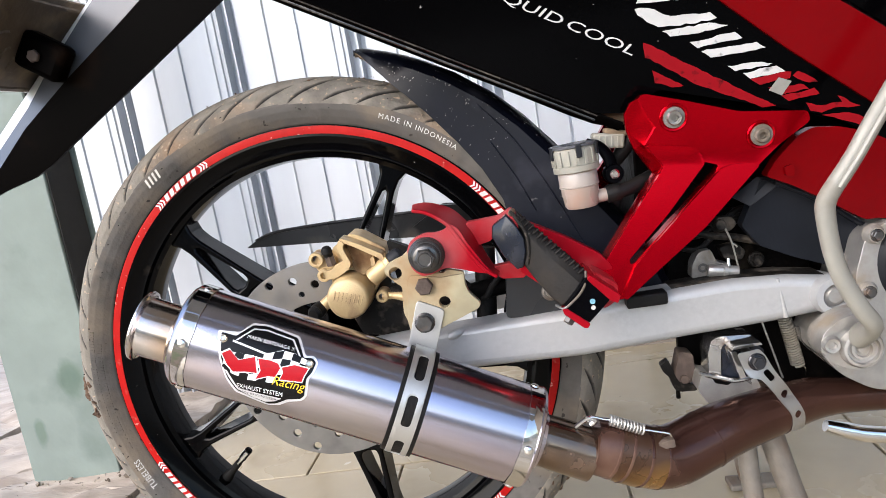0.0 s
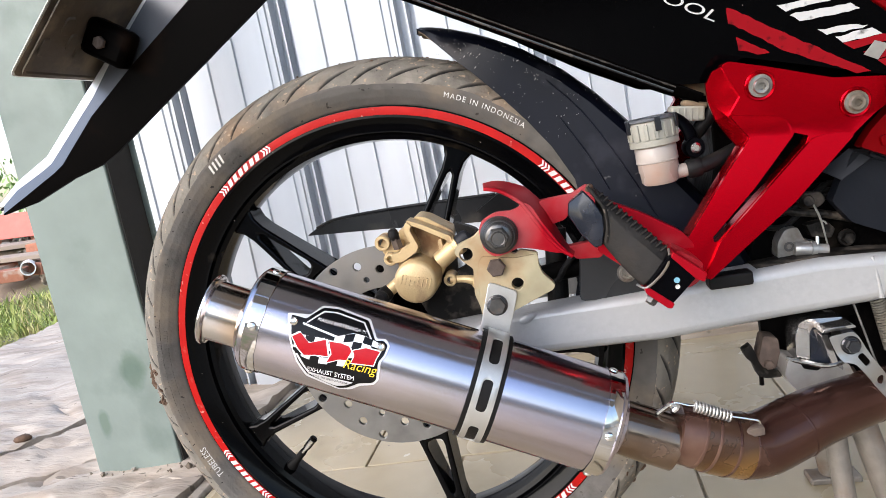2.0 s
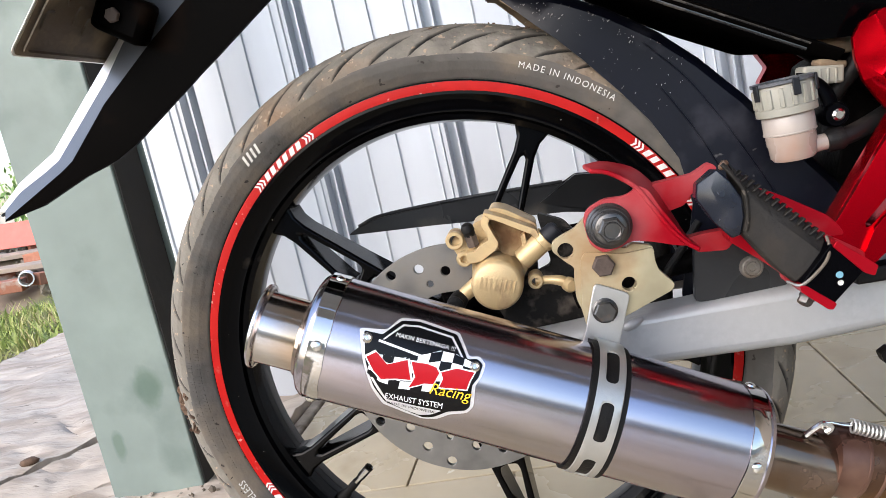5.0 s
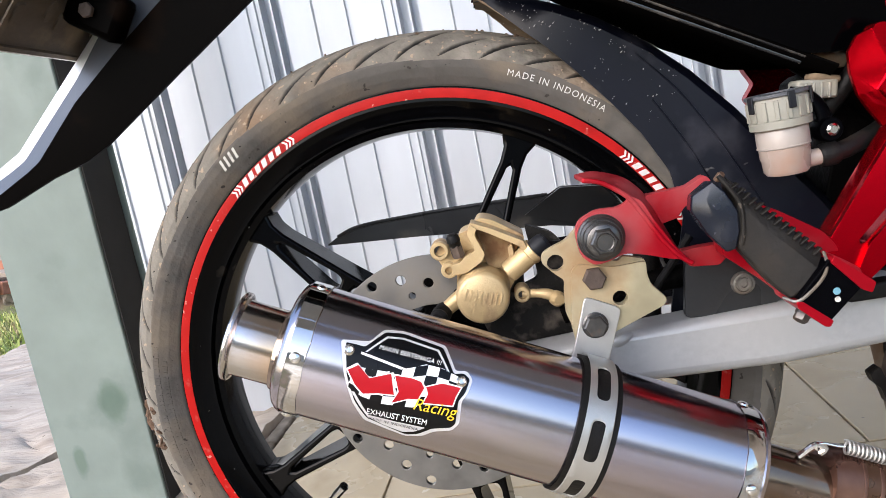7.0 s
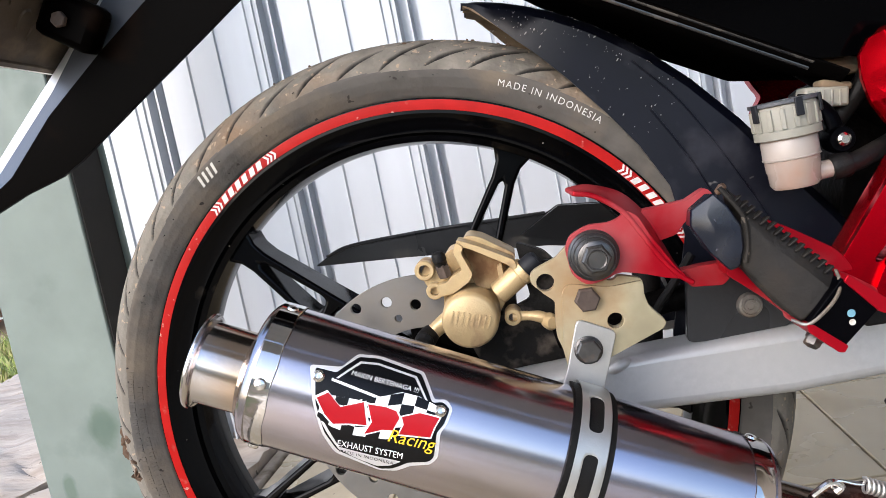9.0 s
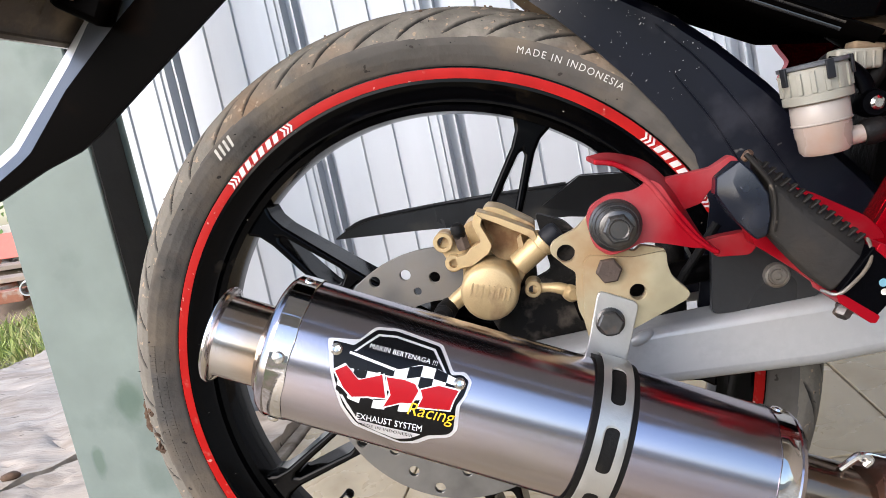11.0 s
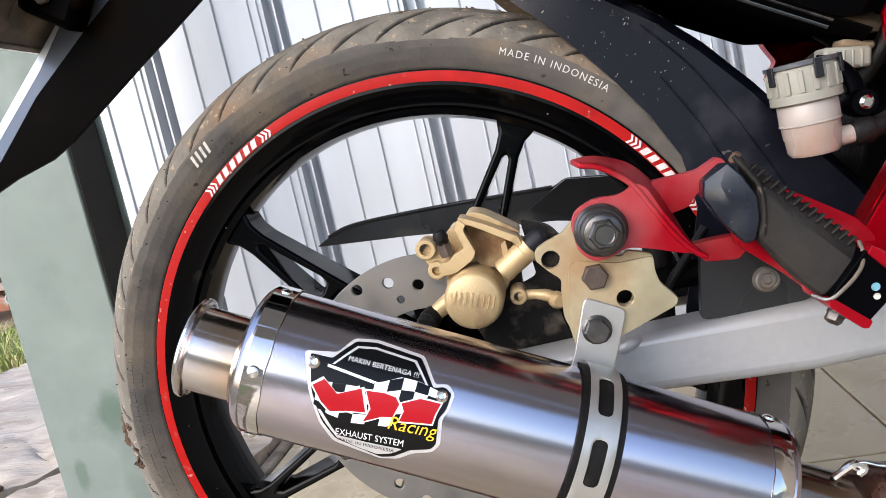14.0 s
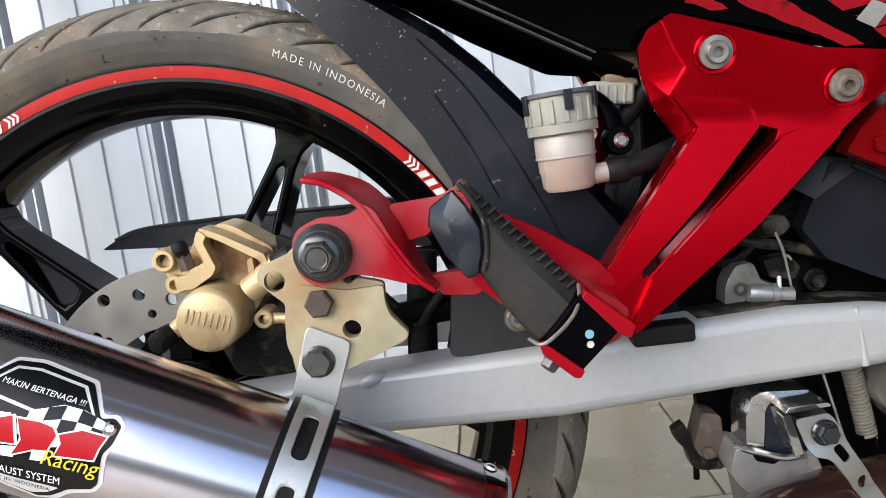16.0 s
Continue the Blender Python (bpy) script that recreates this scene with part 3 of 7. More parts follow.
def apron():
    pav = tagged(new("pavement"), "rough cracked cement apron beside the porch", "pavement", kind="structure")
    rng = random.Random(4)

    def slab(pts, top, jag=0.012):
        loop = []
        for i, p in enumerate(pts):
            q = pts[(i + 1) % len(pts)]
            k = max(2, int(math.dist(p, q) / 0.05))
            for j in range(k):
                t = j / k
                loop.append((p[0] + (q[0] - p[0]) * t + rng.uniform(-jag, jag), p[1] + (q[1] - p[1]) * t + rng.uniform(-jag, jag)))
        bm = flat([loop], lambda a, b: Vector((a, b, top)))
        for _ in range(4):
            bmesh.ops.subdivide_edges(bm, edges=[e for e in bm.edges if e.calc_length() > 0.035], cuts=1)
            bmesh.ops.triangulate(bm, faces=bm.faces[:])
        for v in bm.verts:
            q = Vector((v.co.x, v.co.y, 3))
            v.co.z += 0.012 * noise.noise(q * 5) + 0.006 * noise.noise(q * 22) - 0.010 * max(0.0, 0.12 - abs(noise.noise(q * 7 + Vector((9, 2, 0))))) / 0.12
        r = bmesh.ops.extrude_face_region(bm, geom=bm.faces[:])
        for v in r["geom"]:
            if isinstance(v, bmesh.types.BMVert):
                v.co.z -= 0.07
        part("slab", bm, M["concrete"], pav, bevel=0.0, smooth=50)

    slab([(-0.488, -0.10), (-0.488, 0.54), (-0.70, 0.520), (-0.92, 0.385), (-1.30, 0.18), (-1.40, -0.5), (-0.488, -0.5)], 0.014, 0.006)
    slab([(-0.488, 0.80), (-0.80, 0.79), (-0.945, 0.705), (-1.024, 0.510), (-1.34, 0.20), (-1.32, 0.20), (-0.925, 0.405), (-0.705, 0.535), (-0.488, 0.555)], 0.018, 0.005)
    slab([(-0.488, 0.82), (-0.81, 0.81), (-0.965, 0.715), (-1.044, 0.515), (-1.36, 0.22), (-1.85, 0.6), (-1.97, 1.62), (-2.02, 2.02), (-1.9, 2.7), (-0.488, 2.7)], 0.020, 0.010)


apron()


# ---------------------------------------------------------------- yard beyond the apron
def grass_patch():
    rng = random.Random(11)
    bm = bmesh.new()
    for _ in range(20000):
        x, y = rng.uniform(-4.6, -1.90), rng.uniform(1.2, 4.2)
        if x > -2.0 + (y - 1.8) * -0.10 + 0.06 * noise.noise(Vector((x * 4, y * 4, 0))) or noise.noise(Vector((x * 2.2, y * 2.2, 7))) < -0.28:
            continue
        h, w, a = 0.03 + 0.10 * rng.random() ** 2.2, rng.uniform(0.0030, 0.0105), rng.uniform(0, math.tau)
        lx, ly = math.cos(a) * w, math.sin(a) * w
        dx, dy = rng.uniform(-0.07, 0.07), rng.uniform(-0.07, 0.07)
        z = -0.085
        p = [bm.verts.new((x - lx, y - ly, z)), bm.verts.new((x + lx, y + ly, z)), bm.verts.new((x + lx * 0.7 + dx * 0.4, y + ly * 0.7 + dy * 0.4, z + h * 0.6)),
             bm.verts.new((x - lx * 0.7 + dx * 0.4, y - ly * 0.7 + dy * 0.4, z + h * 0.6)), bm.verts.new((x + dx, y + dy, z + h))]
        bm.faces.new(p[:4])
        bm.faces.new((p[3], p[2], p[4]))
    ob = part("grass", bm, M["grass"], smooth=0)
    tagged(ob, "short green weeds and grass along the cement", "grass", kind="stuff")


grass_patch()


def yard_clutter():
    rng = random.Random(5)
    mound = bmesh.new()
    bmesh.ops.create_grid(mound, x_segments=40, y_segments=24, size=1.0)
    for v in mound.verts:
        x, y = v.co.x, v.co.y
        h = max(0.0, 1 - x * x) * max(0.0, 1 - y * y)
        v.co = Vector((-3.95 + x * 2.0, 4.40 + y * 1.1, -0.10 + 0.52 * h + 0.08 * noise.noise(Vector((x * 5, y * 5, 1))) * (h > 0)))
    ob = part("dirt_mound", mound, M["soil"], smooth=60)
    tagged(ob, "low mound of brown earth and rubble", "mound", kind="stuff")
    bm = box(0, 0, 0, 0.24, 0.12, 0.075)
    first = part("brick", bm, M["brick"], bevel=0.004)
    tagged(first, "loose red clay brick lying in the yard", "brick", "loose bricks")
    spots = [(-2.30, 2.38, -0.03, 20), (-2.12, 2.44, -0.03, 75), (-2.42, 2.52, 0.00, -35), (-2.25, 2.62, 0.06, 10), (-2.03, 2.60, 0.01, 50), (-2.55, 2.42, -0.01, 5), (-2.36, 2.78, 0.13, 60), (-2.10, 2.75, 0.10, -15), (-2.62, 2.72, 0.11, 30)]
    for i, (x, y, z, a) in enumerate(spots):
        m = pose(1.486 * x, 1.44 * y, 1.3 * z + 0.165, rng.uniform(-8, 8), rng.uniform(-8, 8), a)
        if i:
            copy_thing(first, m)
        else:
            first.matrix_basis = m
    p = part("pipe", lathe([(0.045, -0.09), (0.045, 0.09), (0.038, 0.09), (0.038, -0.09)], (-3.225, 3.40, 0.157), (0.6, -0.8, 0.0), 28, closed=True), M["pvc"])
    tagged(p, "short offcut of white plastic pipe in the yard", "pipe")
    for x, y, z, a, ln, lab in ((-2.45, 2.60, 0.10, 12, 0.9, "weathered grey timber plank on the rubble"), (-2.35, 2.48, 0.045, 4, 0.7, "weathered grey timber plank on the rubble")):
        o = part("plank", box(0, 0, 0, ln, 0.11, 0.03), M["timber"], bevel=0.003)
        o.matrix_basis = pose(1.486 * x, 1.44 * y, 1.3 * z + 0.165, 6, 3, a)
        tagged(o, lab, "plank", "planks")
    o = part("metal_sheet", box(0, 0, 0, 0.80, 0.008, 0.18), M["paint_red"], bevel=0.002)
    o.matrix_basis = pose(-3.69, 3.83, 0.43, -20, 4, 12)
    tagged(o, "faded red metal sheet leaning on the rubble", "metal sheet")
    # broken lumps strewn over the mound
    bm = bmesh.new()
    for _ in range(260):
        x, y = rng.uniform(-4.9, -2.9), rng.uniform(3.45, 4.5)
        u, v = (x + 3.95) / 2.0, (y - 4.40) / 1.1
        h = max(0.0, 1 - u * u) * max(0.0, 1 - v * v)
        sz = 0.015 + 0.055 * rng.random() ** 2
        m = Matrix.LocRotScale(Vector((x, y, -0.10 + 0.52 * h + 0.02)), Euler((rng.uniform(0, 6), rng.uniform(0, 6), 0)), Vector((sz, sz * rng.uniform(0.5, 0.9), sz * rng.uniform(0.4, 0.8))))
        bmesh.ops.create_icosphere(bm, subdivisions=1, radius=1.0, matrix=m)
    ob = part("rubble", bm, M["crumbs"], smooth=0)
    tagged(ob, "broken lumps of earth and cement on the mound", "rubble", kind="stuff")
    bm = bmesh.new()
    bmesh.ops.create_icosphere(bm, subdivisions=2, radius=1.0, matrix=Matrix.LocRotScale(Vector((-1.035, 0.607, 0.026)), Euler((0, 0, 0.3)), Vector((0.020, 0.014, 0.009))))
    for v in bm.verts:
        v.co += Vector((1, 1, 1)) * 0.002 * noise.noise(v.co * 60)
    tagged(part("stone", bm, M["mud"], smooth=40), "small dark stone lying on the cement apron", "stone")
    # low masonry wall far behind the rubble
    o = part("garden_wall", box(-5.0, 6.6, 0.20, 5.0, 0.16, 0.85), M["plaster"], bevel=0.01)
    tagged(o, "low weathered garden wall behind the rubble", "garden wall")


yard_clutter()


def shrub(x, y, z, h, spread, seed, leaves=420):
    rng = random.Random(seed)
    top = thing("shrub", "leafy green shrub at the edge of the yard", "shrub", "yard shrubs")
    top.location = (x, y, z)
    stems, lf = bmesh.new(), bmesh.new()
    for _ in range(9):
        a, tilt = rng.uniform(0, math.tau), rng.uniform(0.1, 0.8)
        pts = [(0, 0, 0, 0.012)]
        for k in range(1, 5):
            t = k / 4
            pts.append((math.cos(a) * spread * tilt * t + rng.uniform(-0.02, 0.02), math.sin(a) * spread * tilt * t + rng.uniform(-0.02, 0.02), h * t * rng.uniform(0.8, 1.0), 0.012 * (1 - 0.8 * t)))
        b = tube(pts, 6, 3)
        me = bpy.data.meshes.new("tmp")
        b.to_mesh(me)
        b.free()
        stems.from_mesh(me)
        bpy.data.meshes.remove(me)
        for _ in range(leaves // 9):
            t = rng.uniform(0.35, 1.0)
            i = min(3, int(t * 4))
            p = Vector(pts[i][:3]).lerp(Vector(pts[i + 1][:3]), t * 4 - i)
            p += Vector((rng.gauss(0, 0.07), rng.gauss(0, 0.07), rng.gauss(0, 0.05)))
            r = Euler((rng.uniform(0, 6), rng.uniform(0, 6), rng.uniform(0, 6))).to_matrix()
            s = rng.uniform(0.02, 0.045)
            vs = [lf.verts.new(p + r @ Vector(q) * s) for q in ((-1, 0, 0), (-0.2, 0.45, 0.1), (1, 0, 0.25), (-0.2, -0.45, 0.1))]
            lf.faces.new(vs)
    part("stems", stems, M["timber"], top)
    part("leaves", lf, M["leaf"], top, smooth=0)


shrub(-4.8, 5.7, -0.05, 1.15, 0.75, 1)
shrub(-6.2, 6.2, -0.05, 1.5, 0.95, 2)
shrub(-4.0, 5.9, -0.05, 0.85, 0.6, 3)


def foot_rubble():
    rng = random.Random(21)
    bm = bmesh.new()
    for _ in range(30):
        x, y = rng.uniform(-0.73, -0.50), 0.406 - abs(rng.gauss(0, 0.022))
        s = 0.0012 + 0.0065 * rng.random() ** 3
        m = Matrix.LocRotScale(Vector((x, y, 0.014 + s * 0.2)), Euler((rng.uniform(0, 6), rng.uniform(0, 6), 0)), Vector((s, s * rng.uniform(0.5, 0.9), s * rng.uniform(0.4, 0.8))))
        r = bmesh.ops.create_icosphere(bm, subdivisions=1, radius=1.0, matrix=m)
        for v in r["verts"]:
            v.co += Vector((rng.uniform(-1, 1), rng.uniform(-1, 1), rng.uniform(-1, 1))) * s * 0.2
    ob = part("rubble", bm, M["crumbs"], smooth=0)
    tagged(ob, "crumbs of broken cement at the column's foot", "rubble", kind="stuff")


foot_rubble()


# ---------------------------------------------------------------- motorcycle
def shell(rows, thick):
    """A skin through rows of points, given a thickness."""
    bm = bmesh.new()
    vs = [[bm.verts.new(p) for p in r] for r in rows]
    for a, b in zip(vs, vs[1:]):
        for i in range(len(a) - 1):
            bm.faces.new((a[i], a[i + 1], b[i + 1], b[i]))
    bmesh.ops.recalc_face_normals(bm, faces=bm.faces[:])
    bmesh.ops.solidify(bm, geom=bm.faces[:], thickness=thick)
    return bm


bike = thing("motorcycle", "red and black underbone motorcycle parked on its centre stand", "motorcycle")
HUB = Vector((0.0, 0.0, 0.30))


def at_angle(deg, r, y):
    a = radians(deg)
    return Vector((HUB.x + r * math.cos(a), y, HUB.z + r * math.sin(a)))


TYRE = [(0.2290, 0.0255), (0.2335, 0.0318), (0.2400, 0.0370), (0.2465, 0.0405), (0.2525, 0.0420), (0.2575, 0.0415), (0.2625, 0.0385), (0.2675, 0.0328), (0.2725, 0.0245), (0.2765, 0.0145), (0.2785, 0.0)]


def sidewall(r):
    """Half width of the tyre at a radius below its shoulder."""
    for (r0, y0), (r1, y1) in zip(TYRE, TYRE[1:]):
        if r0 <= r <= r1:
            return y0 + (y1 - y0) * (r - r0) / (r1 - r0)
    return 0.0435


def build_tyre(wheel):
    fine = []
    for (r0, y0), (r1, y1) in zip(TYRE, TYRE[1:]):
        k = max(1, round(math.hypot(r1 - r0, y1 - y0) / 0.0009))
        fine += [(r0 + (r1 - r0) * j / k, y0 + (y1 - y0) * j / k) for j in range(k)]
    fine.append(TYRE[-1])
    prof = [(r, -y) for r, y in fine] + [(r, y) for r, y in reversed(fine[:-1])]
    n, gap = 2500, math.tau * 0.272 / 24
    cuts = ((0.000, 0.0520, 0.050, 0.0130, 0.0027), (0.036, 0.0515, 0.076, 0.0280, 0.0024), (0.012, 0.0250, 0.034, 0.0050, 0.0019))
    bm = bmesh.new()
    rings, deep = [], []
    arc = []
    s = 0.0
    for i, (r, y) in enumerate(prof):
        if i:
            s += math.hypot(r - prof[i - 1][0], y - prof[i - 1][1])
        arc.append(s)
    mid = arc[len(fine) - 1]
    for (r, y), s in zip(prof, arc):
        q = s - mid                                  # distance from the crown across the tread
        side = 0.5 * gap if q > 0 else 0.0
        u = abs(q)
        ring, low = [], []
        for i in range(n):
            a = math.tau * i / n + 1.3 * min(u, 0.056) / 0.272
            depth = 0.0
            if 0.003 < u < 0.056:
                s1 = (-a * 0.272 + side) % gap
                # tapered slanting grooves, in turn round the tyre
                for s0, u0, s2, u2, w in cuts:
                    for sh in (-gap, 0.0, gap):
                        dx, du = s2 - s0, u2 - u0
                        t = ((s1 + sh - s0) * dx + (u - u0) * du) / (dx * dx + du * du)
                        if 0 < t < 1:
                            off = abs((s1 + sh - s0) * du - (u - u0) * dx) / math.hypot(dx, du)
                            wt = w * math.sin(math.pi * t) ** 0.45
                            if off < wt:
                                depth = max(depth, 0.0036 * min(1.0, (wt - off) / 0.0014))
            rr = r - depth
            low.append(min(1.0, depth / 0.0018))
            ring.append(bm.verts.new((HUB.x + rr * math.cos(a), y * (1 - depth * 4), HUB.z + rr * math.sin(a))))
        rings.append(ring)
        deep.append(low)
    for k, (p, q) in enumerate(zip(rings, rings[1:])):
        for i in range(n):
            j = (i + 1) % n
            f = bm.faces.new((p[i], p[j], q[j], q[i]))
            f.smooth = True
            edge = 0.0535 + 0.0015 * math.sin(math.tau * 12 * i / n)
            f.material_index = 1 if abs(arc[k] - mid) < edge else 0
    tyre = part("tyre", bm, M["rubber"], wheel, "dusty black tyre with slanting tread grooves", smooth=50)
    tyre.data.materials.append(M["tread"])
    bare = tyre.data.attributes.new("groove_depth", "FLOAT", "POINT")
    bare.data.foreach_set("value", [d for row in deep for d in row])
    # moulding hairs and bits of dried mud
    rng = random.Random(3)
    bm = bmesh.new()
    for _ in range(90):
        a, r = rng.uniform(0, 360), rng.choice((0.2480, 0.2580, 0.2640))
        p = at_angle(a, r, -sidewall(r))
        d = Vector((rng.uniform(-0.3, 0.3), -1, rng.uniform(-0.3, 0.3))).normalized() * rng.uniform(0.002, 0.004)
        u, w = d.orthogonal().normalized() * 0.00045, d.cross(d.orthogonal()).normalized() * 0.00045
        vs = [bm.verts.new(p + u), bm.verts.new(p - u * 0.5 + w), bm.verts.new(p - u * 0.5 - w), bm.verts.new(p + d)]
        for i, j in ((0, 1), (1, 2), (2, 0)):
            bm.faces.new((vs[i], vs[j], vs[3]))
    part("moulding_hair", bm, M["black_rubber"], wheel, kind="stuff")
    bm = bmesh.new()
    for cen, k, sp in ((185, 70, 3.2), (318, 40, 9), (88, 26, 14), (62, 18, 6), (120, 16, 14), (150, 14, 12)):
        for _ in range(k):
            a, q = rng.gauss(cen, sp), abs(rng.gauss(0, 0.022))
            r = 0.2785 if q < 0.01 else 0.2745 if q < 0.022 else 0.2665 if q < 0.034 else 0.2590
            m = Matrix.LocRotScale(at_angle(a, r - 0.0005, -min(q, 0.0395)), Euler((rng.uniform(0, 6), rng.uniform(0, 6), 0)), Vector((rng.uniform(0.001, 0.0042), rng.uniform(0.001, 0.003), rng.uniform(0.001, 0.0035))) * (1.7 if cen == 185 else 1.0 if cen in (318, 62) else 0.55))
            bmesh.ops.create_icosphere(bm, subdivisions=1, radius=1.0, matrix=m)
    part("mud_clumps", bm, M["mud"], wheel, "dried brown mud stuck to the tread", kind="stuff")


def round_text(text, size, mid_deg, r, material, wheel, label, shear=0.0, space=1.1, lift=0.0006):
    bm = lettering(text, size, shear, space)

    def place(x, y):
        rr = r + y
        return at_angle(mid_deg - math.degrees(x / r), rr, -sidewall(rr) - lift)

    part("sidewall_lettering", mapped(bm, place, cut_x=0.004), material, wheel, label)


def build_wheel():
    wheel = part("rear_wheel", lathe([(0.0, -0.052), (0.012, -0.052), (0.030, -0.045), (0.034, -0.030), (0.046, -0.020), (0.046, 0.020), (0.034, 0.03), (0.034, 0.06), (0.0, 0.06)], HUB, (0, 1, 0), 40), M["rim"], bike,
                 "black cast five-spoke rear wheel")
    build_tyre(wheel)
    ring = [(0.2325, -0.0300), (0.2318, -0.0312), (0.2210, -0.0318), (0.2192, -0.0306), (0.2092, -0.0248), (0.2068, -0.0243), (0.2046, -0.0205), (0.2000, -0.0185), (0.1985, -0.008), (0.1980, 0.0),
            (0.1985, 0.008), (0.2005, 0.0195), (0.2060, 0.0240), (0.2125, 0.0262), (0.2210, 0.0318), (0.2318, 0.0312), (0.2325, 0.0300), (0.2300, 0.0255), (0.2120, 0.0190), (0.2060, 0.010), (0.2060, -0.010), (0.2120, -0.0190), (0.2300, -0.0255)]
    part("rim", lathe(ring, HUB, (0, 1, 0), 180, closed=True), M["rim"], wheel, "gloss black rim ring with dust specks")
    for y, s in ((-0.0321, -1), (0.0321, 1)):
        part("rim_tape", lathe([(0.2310, y + s * -0.0004), (0.2270, y + s * 0.0002), (0.2234, y)], HUB, (0, 1, 0), 180), M["tape"], wheel, "red reflective rim tape")
    # printed marks on the tape: slanted blocks between two pairs of chevrons
    for mid in (123, 35, -55, -145):
        shapes = []
        for cx in (-0.0155, 0.0, 0.0155):
            w, h, c = 0.0024, 0.0036, 0.0012
            for ox in (-0.0040, 0.0034):
                shapes.append([(cx + ox - w - c, -h), (cx + ox + w - c, -h), (cx + ox + w + c, h), (cx + ox - w + c, h)])
        for cx in (-0.034, -0.0305, -0.027, 0.026, 0.0295, 0.033):
            shapes.append([(cx - 0.0010, -0.0042), (cx + 0.0008, -0.0042), (cx + 0.0030, 0), (cx + 0.0008, 0.0042), (cx - 0.0010, 0.0042), (cx + 0.0012, 0)])
        def on_tape(x, y, mid=mid):
            return at_angle(mid - math.degrees(x / 0.2271), 0.2271 + 0.82 * y, -0.0328)

        for s in shapes:
            part("tape_mark", mapped(poly(s), on_tape, cut_x=0.003), M["white_ink"], wheel, "white printed mark on the rim tape")
    round_text("MADE IN INDONESIA", 0.0070, 60.5, 0.2466, M["white_ink"], wheel, "white MADE IN INDONESIA lettering on the sidewall", space=1.24)
    round_text("TUBELESS", 0.0078, -153.5, 0.2435, M["white_ink"], wheel, "white TUBELESS lettering on the sidewall", space=1.1)
    round_text("90/80-17 M/C 46S", 0.0105, -129.5, 0.2445, M["white_worn"], wheel, "worn tyre size lettering on the sidewall", space=1.05)
    for cx in (-0.0085, -0.0035, 0.0015, 0.0065):
        bm = poly([(cx + a, b) for a, b in ((-0.0030, -0.0040), (-0.0006, -0.0040), (0.0024, 0.0040), (0.0000, 0.0040))])
        part("sidewall_mark", mapped(bm, lambda x, y: at_angle(126 - math.degrees(x / 0.2475), 0.2475 + y, -sidewall(0.2475 + y) - 0.0006), cut_x=0.003), M["white_worn"], wheel, "worn white maker's mark on the sidewall")

    rng = random.Random(15)
    for r, lo, hi in ((0.2428, 171, 199), (0.2488, 168, 194), (0.2445, 14, 34)):
        bm = bmesh.new()
        a = lo
        while a < hi:
            w = rng.uniform(0.0014, 0.0034)
            da = math.degrees(w / r)
            vs = [[bm.verts.new(at_angle(a + da * u, r + v, -sidewall(r + v) - k)) for u, v in ((0, -0.0017), (1, -0.0017), (1, 0.0017), (0, 0.0017))] for k in (-0.0004, 0.0006)]
            bm.faces.new(vs[1])
            for e in range(4):
                bm.faces.new((vs[0][e], vs[0][(e + 1) % 4], vs[1][(e + 1) % 4], vs[1][e]))
            a += da + math.degrees(rng.choice((0.0008, 0.0008, 0.0028)) / r)
        part("embossing", bm, M["rubber"], wheel, "small raised bars moulded on the sidewall", kind="stuff")

    # five spokes, each a pair of bars that part towards the hub
    def spoke(a):
        def pt(r, o, y):
            c, s = math.cos(a), math.sin(a)
            return Vector((HUB.x + r * c - o * s, y, HUB.z + r * s + o * c))
        bm = bmesh.new()
        outer = [(0.2035, -0.020), (0.1985, -0.0140), (0.190, -0.0100), (0.178, -0.0092), (0.120, -0.0150), (0.080, -0.0195), (0.040, -0.026), (0.040, 0.026), (0.080, 0.0195), (0.120, 0.0150), (0.178, 0.0092), (0.190, 0.0100), (0.1985, 0.0140), (0.2035, 0.020)]
        slot = [(0.178, 0.0), (0.174, 0.0026), (0.122, 0.0092), (0.115, 0.0082), (0.113, 0.0), (0.115, -0.0082), (0.122, -0.0092), (0.174, -0.0026)]
        slot2 = [(0.104, 0.0), (0.102, 0.0088), (0.062, 0.0135), (0.056, 0.010), (0.056, -0.010), (0.062, -0.0135), (0.102, -0.0088)]
        bm = flat([outer, slot, slot2], None)
        r = bmesh.ops.extrude_face_region(bm, geom=bm.faces[:])
        top = {v for v in r["geom"] if isinstance(v, bmesh.types.BMVert)}
        for v in list(bm.verts):
            far = min(1, max(0, (0.2 - v.co.x) / 0.16))
            d = 0.0155 + 0.008 * far
            v.co = pt(v.co.x, v.co.y, d if v in top else -d)
        part("spoke", bm, M["rim"], wheel, bevel=0.0022)
    for k in range(5):
        spoke(radians(64.2 + 72 * k))

    # brake disc with drilled holes
    holes = []
    for k in range(24):
        a = math.tau * k / 24
        r = (0.078, 0.0855, 0.093)[k % 3]
        holes.append(circle(r * math.cos(a), HUB.z + r * math.sin(a), 0.0042, 12))
    for k in range(12):
        a = math.tau * (k + 0.4) / 12
        holes.append(circle(0.0705 * math.cos(a), HUB.z + 0.0705 * math.sin(a), 0.0030, 10))
    part("brake_disc", plate(circle(0, HUB.z, 0.1005, 96), -0.0455, -0.0415, holes + [circle(0, HUB.z, 0.060, 64)]), M["disc"], wheel, "drilled steel brake disc", bevel=0.0004)
    car = []
